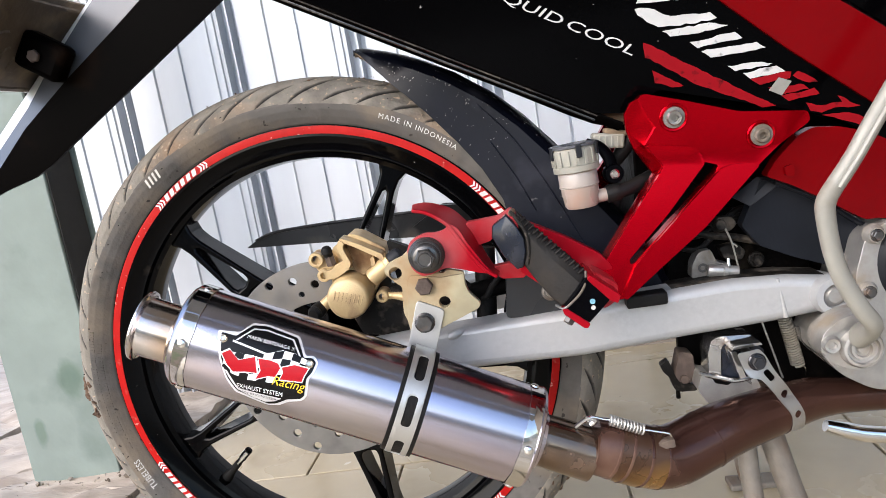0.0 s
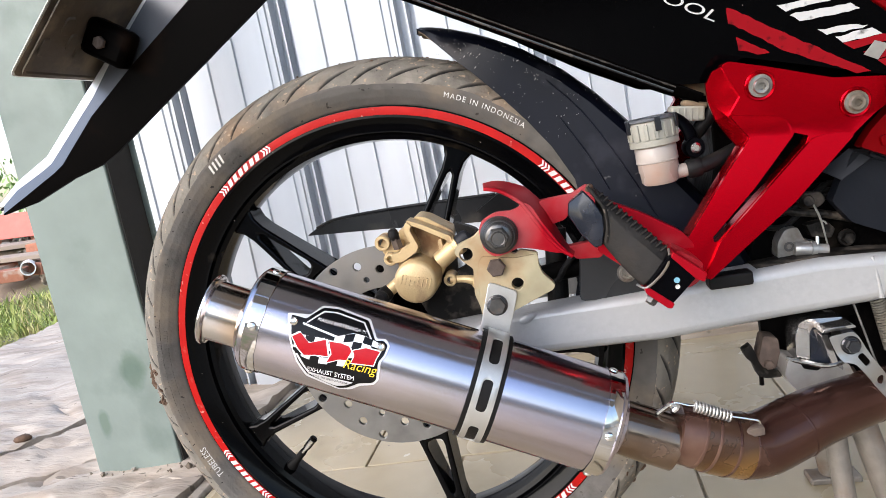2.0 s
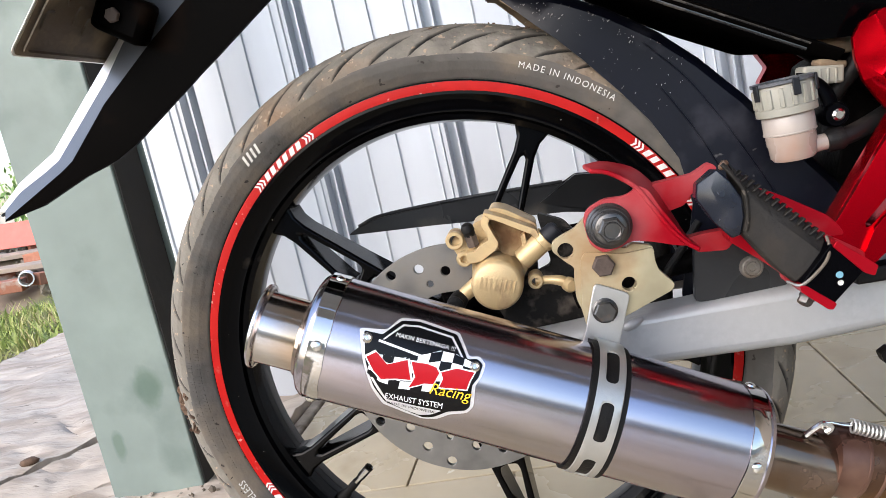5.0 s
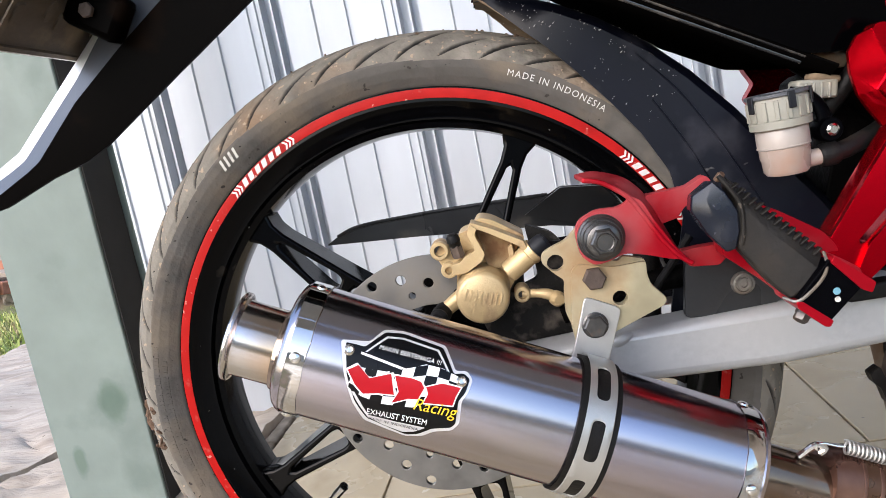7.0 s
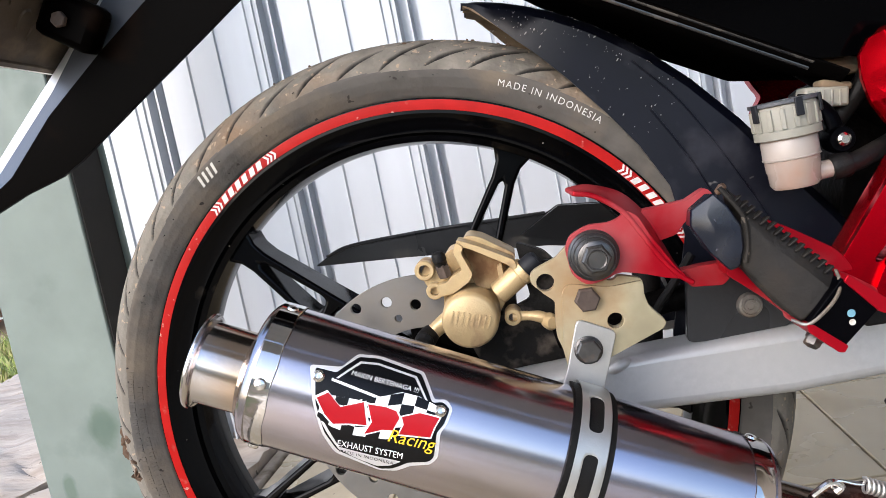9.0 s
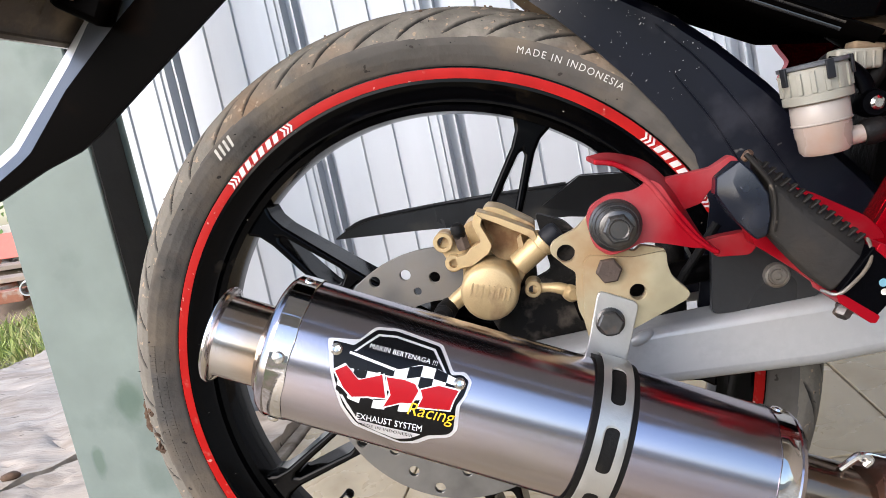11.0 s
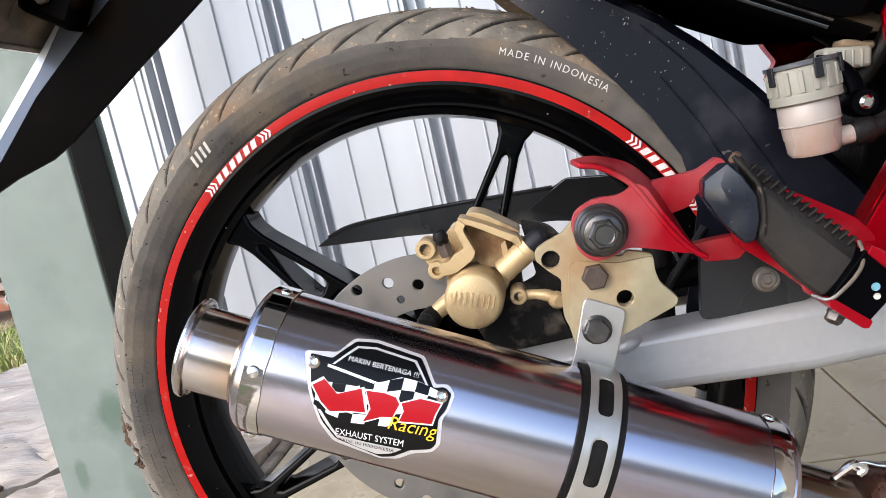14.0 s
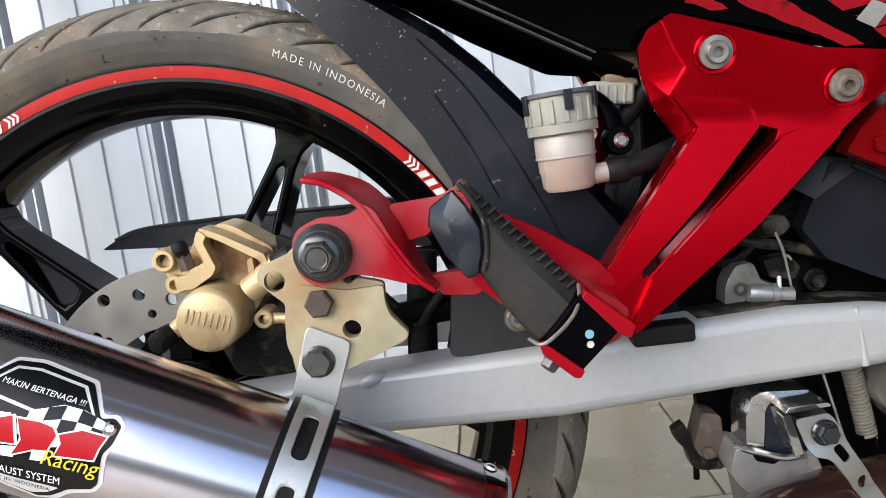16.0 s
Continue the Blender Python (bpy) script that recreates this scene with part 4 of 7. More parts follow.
    for k in range(5):
        a = math.tau * k / 5 + 0.3
        car.append(box(0.048 * math.cos(a), -0.040, HUB.z + 0.048 * math.sin(a), 0.040, 0.008, 0.016, Matrix.Rotation(-a, 4, "Y")))
    part("disc_carrier", join(*car, lathe([(0.0, -0.046), (0.036, -0.046), (0.036, -0.03), (0, -0.03)], HUB, (0, 1, 0), 32)), M["rim"], wheel, bevel=0.001)
    # tyre valve
    v0, v1 = Vector((-0.150, -0.003, 0.160)), Vector((-0.104, -0.028, 0.205))
    d = (v1 - v0)
    part("valve_stem", lathe([(0.0, 0.0), (0.0068, 0.0), (0.0062, 0.012), (0.0040, 0.018), (0.0038, 0.040)], v0, d, 16), M["black_rubber"], wheel)
    part("valve_cap", lathe([(0.0034, 0.036), (0.0034, 0.050), (0.0042, 0.0505), (0.0042, 0.066), (0.0, 0.067)], v0, d, 14), M["chrome"], wheel, "metal valve cap")
    part("axle_nut", hex_bolt((0.0, -0.062, 0.30), r=0.014, h=0.012, flange=0.018), M["bolt"], wheel)


build_wheel()


# ---------------------------------------------------------------- exhaust
AX = Vector((1.0, 0.035, -0.462)).normalized()
MO = Vector((0.0, -0.1840, 0.3468))
MR = 0.0425
MUP = Vector((0.462, 0, 1.0)).normalized()
MOUT = AX.cross(MUP).normalized() if AX.cross(MUP).y < 0 else MUP.cross(AX).normalized()


def on_muffler(s, v, lift=0.0):
    """A point on the sleeve: s along it, v round it from the side that faces outwards, both in metres."""
    a = v / MR
    return MO + AX * s + (MOUT * math.cos(a) + MUP * math.sin(a)) * (MR + lift)


def around(profile, n=72, closed=False):
    return lathe(profile, MO, AX, n, closed)


def build_muffler():
    muf = part("exhaust_muffler", around([(MR - 0.0012, -0.085), (MR, -0.085), (MR, 0.208), (MR - 0.0012, 0.208)], 96, True), M["steel"], bike, "brushed stainless steel exhaust muffler with a racing sticker")
    part("end_cap", around([(0.0255, -0.0938), (0.0310, -0.0934), (0.0360, -0.0922), (0.0398, -0.0902), (0.0422, -0.0876), (MR + 0.0012, -0.0850), (MR - 0.002, -0.0835), (0.0255, -0.0835)], 96, True), M["steel"], muf, "rounded steel rear end cap")
    # end bands with a cut, wavy edge
    half = math.pi * MR
    for s0, s1, sg in ((-0.0855, -0.0735, 1), (0.2115, 0.1995, -1)):
        k = 132
        wave = [(s1 + sg * (0.0003) * math.sin(math.tau * 11 * i / k), -half + 2 * half * i / k) for i in range(k + 1)]
        bm = mapped(flat([[(s0, -half), *wave, (s0, half)]], None), lambda s, v: on_muffler(s, v, 0.0007), cut_y=0.0035)
        bmesh.ops.solidify(bm, geom=bm.faces[:], thickness=0.0007)
        part("seam_band", bm, M["mirror"], muf, "polished steel end band with a wavy cut edge", smooth=60)
    part("end_cap", around([(MR, 0.208), (MR + 0.0010, 0.2115), (MR, 0.2140), (0.040, 0.2150), (0.030, 0.2158), (0.0262, 0.2175), (0.0250, 0.2215), (0.021, 0.2215), (0.021, 0.208)], 96, True), M["steel"], muf, "rounded steel front end cap")
    # outlet pipe with a rolled lip
    part("outlet_tip", lathe([(0.0250, -0.074), (0.0250, -0.1205), (0.0253, -0.1226), (0.0286, -0.1238), (0.0295, -0.1248), (0.0295, -0.1262), (0.0284, -0.1270), (0.0242, -0.1250), (0.0232, -0.119), (0.0230, -0.074)], MO - MUP * 0.005, AX, 64, True), M["tip"], muf, "short steel outlet tip with rolled lip")
    part("rolled_lip", lathe([(0.0276 + 0.0021 * math.cos(math.tau * k / 10), -0.1256 + 0.0021 * math.sin(math.tau * k / 10)) for k in range(10)], MO - MUP * 0.005, AX, 64, True), M["tip"], muf, "rolled bright lip of the outlet")
    part("weld_bead", lathe([(0.0252, -0.0928), (0.0276, -0.0940), (0.0268, -0.0962), (0.0250, -0.0968)], MO - MUP * 0.005, AX, 64, True), M["straw"], muf, "straw coloured weld bead")
    part("baffle", lathe([(0.0, -0.088), (0.0229, -0.088), (0.0229, -0.0865), (0.0, -0.0865)], MO - MUP * 0.005, AX, 32), M["grime"], muf)
    # rivets
    for s, v in ((-0.0795, 0.008), (-0.0795, 0.062), (-0.0795, -0.046), (0.2055, 0.006), (0.2030, 0.068), (0.2055, -0.048)):
        c = on_muffler(s, v, 0.0010)
        nrm = (c - (MO + AX * s)).normalized()
        part("rivet", lathe([(0.0, 0.0020), (0.0016, 0.0019), (0.0030, 0.0012), (0.0036, 0.0), (0.0, -0.001)], c, nrm, 16), M["chrome"], muf)
    # hanger strap: black rubber under a slotted steel band
    part("strap_rubber", around([(MR + 0.0003, 0.0945), (MR + 0.0022, 0.0935), (MR + 0.0022, 0.1185), (MR + 0.0003, 0.1175)], 96, True), M["black_rubber"], muf, "black rubber strip under the strap")
    slots = []
    for c in (-0.100, -0.066, -0.030, 0.008, 0.044):
        slots.append(rounded([(0.1020, c - 0.0125), (0.1105, c - 0.0125), (0.1105, c + 0.0125), (0.1020, c + 0.0125)], 0.0042, 4))
    bm = flat([[(0.0975, -half), (0.1150, -half), (0.1150, half * 0.62), (0.0975, half * 0.62)], *slots], None)
    bm = mapped(bm, lambda s, v: on_muffler(s, v, 0.0030), cut_y=0.0035)
    bmesh.ops.solidify(bm, geom=bm.faces[:], thickness=0.0012)
    part("mounting_strap", bm, M["alu"], muf, "slotted bare metal hanger strap")
    # strap tongue up to the bracket
    tongue = rounded([(0.1115, 0.3835), (0.1345, 0.3725), (0.1225, 0.338), (0.119, 0.326), (0.094, 0.336), (0.1005, 0.349)], 0.004, 3)
    part("strap_tongue", plate(tongue, -0.1640, -0.1612), M["alu"], muf, "bare aluminium strap tongue", bevel=0.0005)
    part("strap_bolt", hex_bolt((0.1160, -0.1645, 0.3635), r=0.0080, h=0.0058, flange=0.0088), M["bolt"], muf, "dark hexagon bolt")
    sticker(muf)


def sticker(muf):
    # sticker space: x along the sleeve, y round it
    C = (-0.0147, 0.0085)

    def lay(k):
        return lambda x, y: on_muffler(C[0] + x, C[1] + y, 0.0003 + 0.00022 * k)

    def put(name, bm, k, material, label=""):
        part(name, mapped(bm, lay(k), cut_x=0.012, cut_y=0.002), material, muf, label, smooth=60)

    edge = [(-0.0421, 0.0174), (-0.0249, 0.0211), (-0.0185, 0.0316), (-0.0064, 0.0345), (0.0201, 0.0323), (0.0297, 0.0177), (0.0362, 0.0198), (0.0411, 0.0155), (0.0401, 0.0069), (0.0378, 0.0015), (0.0402, -0.0124), (0.0374, -0.0179), (0.0269, -0.0227), (0.0203, -0.0297), (0.0107, -0.0338), (-0.0013, -0.0318), (-0.0157, -0.0291), (-0.0251, -0.0181), (-0.0343, -0.0022)]
    ground = [(-0.0387, 0.0167), (-0.0267, 0.0171), (-0.0172, 0.0298), (-0.0065, 0.0323), (0.0189, 0.0302), (0.0290, 0.0157), (0.0349, 0.0177), (0.0393, 0.0151), (0.0385, 0.0065), (0.0358, 0.0010), (0.0380, -0.0129), (0.0359, -0.0164), (0.0253, -0.0207), (0.0177, -0.0285), (0.0115, -0.0318), (-0.0012, -0.0293), (-0.0146, -0.0264), (-0.0240, -0.0166), (-0.0327, -0.0018)]
    put("sticker", poly(rounded(edge, 0.002, 3)), 0, M["foil"], "silver edged racing sticker")
    put("sticker_ground", poly(rounded(ground, 0.0015, 3)), 1, M["ink_black"], "black sticker ground")
    put("sticker_line", poly([(-0.0260, 0.0140), (-0.0158, 0.0272), (-0.0058, 0.0293), (0.0168, 0.0279), (0.0264, 0.0159), (0.0247, 0.0162), (0.0160, 0.0265), (-0.0059, 0.0279), (-0.0150, 0.0260), (-0.0245, 0.0143)]), 2, M["foil"])
    top = [(-0.0300, 0.0020), (-0.0259, 0.0047), (-0.0104, 0.0062), (0.0035, 0.0124), (0.0115, 0.0167), (0.0214, 0.0170), (0.0318, 0.0148), (0.0345, 0.0130)]
    bot = [(-0.0300, -0.0085), (-0.0212, -0.0120), (-0.0085, -0.0134), (0.0098, -0.0103), (0.0301, -0.0017), (0.0345, 0.0040)]

    def level(line, x):
        for (x0, y0), (x1, y1) in zip(line, line[1:]):
            if x0 <= x <= x1:
                return y0 + (y1 - y0) * (x - x0) / (x1 - x0)
        return line[-1][1]

    put("sticker_flag", poly(top + bot[::-1]), 2, M["ink_white"], "black and white chequered flag")
    cols, lines = 9, 4
    for i in range(cols):
        for j in range(lines):
            if (i + j) % 2 == 0:
                continue
            quad = []
            for di, dj in ((0, 0), (1, 0), (1, 1), (0, 1)):
                x = -0.0300 + 0.0645 * (i + di) / cols
                yt, yb = level(top, x), level(bot, x)
                quad.append((x, yt + (yb - yt) * (j + dj) / lines))
            put("sticker_check", poly(quad), 3, M["ink_black"])
    # bold slanted brand shapes, white edge below, red above
    shapes = [[(-0.0328, 0.0013), (-0.0275, 0.0057), (-0.0190, 0.0000), (-0.0073, 0.0059), (-0.0023, -0.0055), (-0.0118, -0.0072), (-0.0204, -0.0099), (-0.0262, -0.0060)],
              [(-0.0047, 0.0054), (0.0050, 0.0066), (0.0113, 0.0060), (0.0140, 0.0030), (0.0121, -0.0043), (0.0064, -0.0055), (-0.0023, -0.0105), (0.0000, -0.0030)],
              [(0.0150, 0.0039), (0.0240, 0.0085), (0.0351, 0.0088), (0.0335, 0.0030), (0.0330, -0.0023), (0.0161, -0.0053), (0.0172, 0.0003)]]
    for b in shapes:
        cx, cy = sum(p[0] for p in b) / len(b), sum(p[1] for p in b) / len(b)
        put("sticker_mark", poly([(cx + (x - cx) * 1.10, cy + (y - cy) * 1.14) for x, y in b]), 4, M["ink_white"])
        put("sticker_mark", poly(b), 5, M["ink_red"], "bold red brand shape")

    def words(text, size, x, y, turn, k, material, label, shear=0.0, space=1.0, wide=1.0):
        bm = lettering(text, size, shear, space)
        bmesh.ops.transform(bm, matrix=Matrix.Translation((x, y, 0)) @ Matrix.Rotation(radians(turn), 4, "Z") @ Matrix.Diagonal((wide, 1, 1, 1)), verts=bm.verts)
        put("sticker_lettering", bm, k, material, label)

    words("MAKIN BERTENAGA !!!", 0.0040, 0.0008, 0.0195, 1, 2, M["ink_white"], "small white MAKIN BERTENAGA lettering", 0.1, 1.05, 0.92)
    put("sticker_bar", poly([(-0.0280, 0.0136), (0.0002, 0.0110), (0.0002, 0.0095), (-0.0280, 0.0121)]), 3, M["ink_white"], "white bar in place of a web address")
    words("Racing", 0.0100, 0.0232, -0.0066, 4, 7, M["ink_yellow"], "yellow Racing lettering", 0.25)
    put("sticker_panel", poly(rounded([(-0.0150, -0.0235), (0.0030, -0.0228), (0.0215, -0.0212), (0.0160, -0.0265), (0.0086, -0.0300), (-0.0020, -0.0285), (-0.0110, -0.0262)], 0.001, 2)), 2, M["foil"])
    put("sticker_line", poly([(-0.0275, -0.0105), (-0.0215, -0.0175), (-0.0130, -0.0262), (-0.0125, -0.0250), (-0.0200, -0.0165), (-0.0255, -0.0105)]), 2, M["foil"])
    words("EXHAUST SYSTEM", 0.0058, 0.0030, -0.0190, 5.5, 4, M["ink_white"], "white EXHAUST SYSTEM lettering", 0.0, 1.0, 0.80)
    words("MADE IN INDONESIA", 0.0030, 0.0020, -0.0248, 4, 4, M["ink_black"], "tiny black MADE IN INDONESIA lettering", 0.0, 1.1)
    for x, y in ((-0.0355, 0.0125), (0.0345, 0.0125)):
        c = on_muffler(C[0] + x, C[1] + y, 0.0006)
        nrm = (c - (MO + AX * (C[0] + x))).normalized()
        part("rivet", lathe([(0.0, 0.0018), (0.0010, 0.0018), (0.0012, 0.0012), (0.0022, 0.0016), (0.0034, 0.0002), (0.0, -0.001)], c, nrm, 18), M["chrome"], muf)


build_muffler()


def build_pipe():
    joint = part("joint_pipe", tube([(*(MO + AX * 0.214), 0.0215), (*(MO + AX * 0.232), 0.0225), (*(MO + AX * 0.268), 0.0232)], 40, 6), M["browned"], bike, "heat tinted steel joint pipe")
    path = [(0.2440, -0.1755, 0.2435, 0.0240), (0.2600, -0.1740, 0.2375, 0.0254), (0.2800, -0.1710, 0.2285, 0.0266), (0.3084, -0.1630, 0.2195, 0.0268), (0.3358, -0.1520, 0.2225, 0.0262), (0.3643, -0.1400, 0.2280, 0.0250), (0.3994, -0.1240, 0.2300, 0.0232), (0.4357, -0.1080, 0.2312, 0.0214),
            (0.4654, -0.0980, 0.2306, 0.0186), (0.4997, -0.0900, 0.2264, 0.0164), (0.5557, -0.0820, 0.2200, 0.0156), (0.6680, -0.0800, 0.2165, 0.0155), (0.780, -0.080, 0.220, 0.0155)]
    bm = tube(path, 40, 8)
    bm.faces.ensure_lookup_table()
    for k, f in enumerate(bm.faces):
        f.material_index = 1 if 8 <= k // 40 < 21 else 0
    pipe = part("exhaust_pipe", bm, M["burnt"], bike, "bent exhaust pipe browned by heat")
    pipe.data.materials.append(M["bend"])
    cp = curve_through(path, 8)
    for i, mt in ((8, "burnt"), (12, "burnt"), (17, "burnt"), (21, "burnt"), (35, "burnt"), (52, "burnt")):
        q, e = cp[i], cp[i + 1]
        d = Vector(e[:3] - q[:3])
        part("weld_bead", lathe([(q[3] - 0.001, -0.0016), (q[3] + 0.0003, -0.0012), (q[3] + 0.0006, 0), (q[3] + 0.0003, 0.0012), (q[3] - 0.001, 0.0016)], q[:3], d, 40), M[mt], pipe)
    # retaining spring with its hooks
    a, b = Vector((0.2600, -0.186, 0.2690)), Vector((0.2880, -0.184, 0.2560))
    sp = part("retaining_spring", coil(a, b, 0.0042, 0.0009, 11), M["alu"], bike, "small steel tension spring between the pipes")
    part("spring_hook", tube([(*a, 0.0009), (0.255, -0.186, 0.2700, 0.0009), (0.246, -0.186, 0.2730, 0.0009), (0.242, -0.186, 0.2700, 0.0009), (0.246, -0.186, 0.2665, 0.0009)], 8), M["chrome"], sp)
    part("spring_hook", tube([(*b, 0.0009), (0.300, -0.184, 0.2530, 0.0009), (0.3085, -0.184, 0.2500, 0.0009), (0.309, -0.183, 0.2440, 0.0009)], 8), M["chrome"], sp)
    part("hook_eye", tube([(0.232, -0.183, 0.2640, 0.0022), (0.2385, -0.184, 0.2690, 0.0022), (0.2440, -0.185, 0.2720, 0.0022), (0.2475, -0.186, 0.2690, 0.0022), (0.2440, -0.186, 0.2660, 0.0022)], 8), M["chrome"], joint)
    part("hook_tab", plate(rounded([(0.298, 0.2440), (0.3115, 0.2465), (0.312, 0.2395), (0.300, 0.2380)], 0.001, 2), -0.187, -0.178), M["rust"], pipe, bevel=0.0005)
    # perforated hanger strap, flat above and bent round the pipe below
    strap = rounded([(0.3823, 0.2943), (0.4021, 0.2971), (0.4070, 0.2903), (0.4102, 0.2830), (0.4151, 0.2737), (0.4267, 0.2565), (0.4351, 0.2413), (0.4390, 0.2320), (0.4400, 0.2150), (0.4262, 0.2150), (0.4262, 0.2320), (0.4232, 0.2387), (0.4115, 0.2561), (0.4016, 0.2695), (0.3916, 0.2722), (0.3883, 0.2779)], 0.003, 3)
    holes = [rounded([(0.4030, 0.2755), (0.4078, 0.2785), (0.4145, 0.2690), (0.4100, 0.2655)], 0.0026, 4), circle(0.4222, 0.2522, 0.0036, 18), circle(0.4320, 0.2330, 0.0034, 18)]

    def lean(a, b):
        f = (a - 0.3994) / 0.0363
        ay, az, r = -0.1240 + 0.016 * f, 0.2300 + 0.0014 * f, 0.0264 - 0.0018 * f
        dz = b - az
        if dz < 0.75 * r:
            return Vector((a, ay - math.sqrt(r * r - dz * dz), b))
        y0, z0 = ay - 0.661 * r, az + 0.75 * r
        return Vector((a, y0 + (-0.1335 - y0) * min(1.0, (b - z0) / 0.030), b))

    bm = mapped(flat([strap, *holes], None), lean, cut_y=0.002)
    bmesh.ops.remove_doubles(bm, verts=bm.verts[:], dist=0.0002)
    bmesh.ops.dissolve_degenerate(bm, edges=bm.edges[:], dist=0.0001)
    band = part("pipe_hanger", bm, M["hanger"], bike, "perforated bare metal hanger strap bent over the pipe", smooth=0)
    band.modifiers.new("solid", "SOLIDIFY").thickness = 0.0012
    part("hanger_bolt", hex_bolt((0.3988, -0.1345, 0.2860), (0, -1, 0.1), r=0.0058, h=0.0085, flange=0.0078), M["black_steel"], band, "shiny dark hexagon nut")
    part("bolt_shank", lathe([(0.0, 0.0), (0.0040, 0.0), (0.0040, 0.040), (0.0, 0.040)], (0.3988, -0.1345, 0.2860), (0, 1, 0), 14), M["bolt"], band)


build_pipe()


# ---------------------------------------------------------------- brake
def build_caliper():
    body = [(0.0230, 0.4120), (0.0300, 0.4260), (0.0400, 0.4275), (0.0455, 0.4360), (0.0560, 0.4330), (0.0800, 0.4165), (0.0760, 0.4080), (0.0690, 0.3990), (0.0740, 0.3920), (0.0650, 0.3800), (0.0560, 0.3660), (0.0300, 0.3660), (0.0215, 0.3800), (0.0240, 0.3960)]
    cal = part("brake_caliper", plate(rounded(body, 0.004, 3), -0.0840, -0.0500), M["gold"], bike, "gold painted rear brake caliper", bevel=0.003)
    roof = [(0.0400, 0.4350), (0.0430, 0.4345), (0.0550, 0.4290), (0.0780, 0.4160), (0.0802, 0.4090), (0.0762, 0.4092), (0.0738, 0.4128), (0.0540, 0.4248), (0.0462, 0.4290), (0.0412, 0.4295)]
    part("pad_cover", plate(rounded(roof, 0.0012, 2), -0.1030, -0.0820), M["gold"], cal, "folded edge of the pad cover", bevel=0.0009)
    # darker gold paints the recess's shade along with its brown stains
    part("pad_cover_face", plate(rounded([(0.0440, 0.4290), (0.0750, 0.4135), (0.0700, 0.4060), (0.0660, 0.3960), (0.0500, 0.3960), (0.0450, 0.4090)], 0.002, 2), -0.0900, -0.0840), M["gold_shade_dirt"], cal, "stained inner face of the pad cover, its shade painted in", bevel=0.001)
    part("cover_rib", plate(rounded([(0.0655, 0.4120), (0.0690, 0.4140), (0.0700, 0.4000), (0.0660, 0.3960)], 0.001, 2), -0.0975, -0.0880), M["gold"], cal, bevel=0.001)
    part("bridge", plate(rounded([(0.0400, 0.4340), (0.0372, 0.4275), (0.0415, 0.4140), (0.0330, 0.4105), (0.0300, 0.4070), (0.0220, 0.4060), (0.0230, 0.3980), (0.0330, 0.3985), (0.0455, 0.4055), (0.0485, 0.4105), (0.0425, 0.4260), (0.0450, 0.4300)], 0.0015, 2), -0.1050, -0.0840), M["gold"], cal, bevel=0.0013)
    part("piston_housing", lathe([(0.0, 0.0325), (0.0165, 0.0325), (0.0185, 0.0312), (0.0196, 0.0290), (0.0200, 0.0270), (0.0208, 0.0), (0, 0)], (0.0425, -0.0840, 0.3800), (0, -1, 0), 48), M["gold"], cal, "round gold piston housing")
    # raised maker's mark, as plain slanted strokes
    for cx in (-0.0122, -0.0088, -0.0052, -0.0016, 0.0020, 0.0056, 0.0092, 0.0124):
        w, y, lean = 0.0011, 0.0010 - cx * 0.28, 0.0016
        stroke = [(cx - lean, y - 0.0042), (cx - lean + w, y - 0.0042), (cx + lean + w, y + 0.0042), (cx + lean, y + 0.0042)]
        part("housing_mark", plate([(0.0425 + a, 0.3800 + b) for a, b in stroke], -0.1173, -0.1160), M["gold"], cal, "raised stroke of a maker's mark")
    for cx, cz, ro, ri in ((0.0145, 0.4165, 0.0072, 0.0042), (0.0195, 0.4010, 0.0062, 0.0032), (0.0715, 0.3745, 0.0060, 0.0032)):
        part("lug", lathe([(ri, 0.0), (ro, 0.0), (ro, 0.018), (ro - 0.0008, 0.019), (ri, 0.019)], (cx, -0.080, cz), (0, -1, 0), 24, closed=True), M["gold"], cal)
        part("lug_bore", lathe([(0.0, 0.0125), (ri, 0.0125), (ri, 0.0105), (0, 0.0105)], (cx, -0.080, cz), (0, -1, 0), 20), M["bolt"], cal)
    part("lug_web", plate(rounded([(0.0100, 0.4130), (0.0160, 0.4220), (0.0320, 0.4160), (0.0330, 0.3950), (0.0180, 0.3955)], 0.003, 2), -0.0930, -0.0780), M["gold"], cal, bevel=0.002)
    part("bleed_screw_cap", lathe([(0.0046, 0.0), (0.0046, 0.003), (0.0052, 0.004), (0.0048, 0.0075), (0.0034, 0.0095), (0.0, 0.0100)], (0.0270, -0.098, 0.4190), (-0.15, -0.25, 1), 18), M["black_rubber"], cal, "black rubber bleed screw cap")
    part("bleed_screw", lathe([(0.0050, -0.009), (0.0050, 0.001), (0, 0.001)], (0.0270, -0.098, 0.4190), (-0.15, -0.25, 1), 6), M["rust"], cal)
    # hose bore and banjo
    part("hose_bore", lathe([(0.0, 0.0), (0.0085, 0.0), (0.0085, 0.020), (0.0095, 0.021), (0.0095, 0.026), (0.0, 0.026)], (0.0640, -0.093, 0.3925), (0.78, -0.1, 0.55), 28), M["gold"], cal)
    part("banjo_bolt", lathe([(0.0, 0.012), (0.0060, 0.012), (0.0075, 0.009), (0.0078, 0.0), (0, 0)], (0.0845, -0.0955, 0.4068), (0.78, -0.1, 0.55), 20), M["grey_plastic"], cal, "grey banjo bolt")
    # slide pin arm and boots
    part("slide_arm", tube([(0.0715, -0.0935, 0.3742, 0.0040), (0.0820, -0.0945, 0.3735, 0.0034), (0.0900, -0.0955, 0.3720, 0.0042), (0.0960, -0.096, 0.3690, 0.0040)], 14), M["gold"], cal)
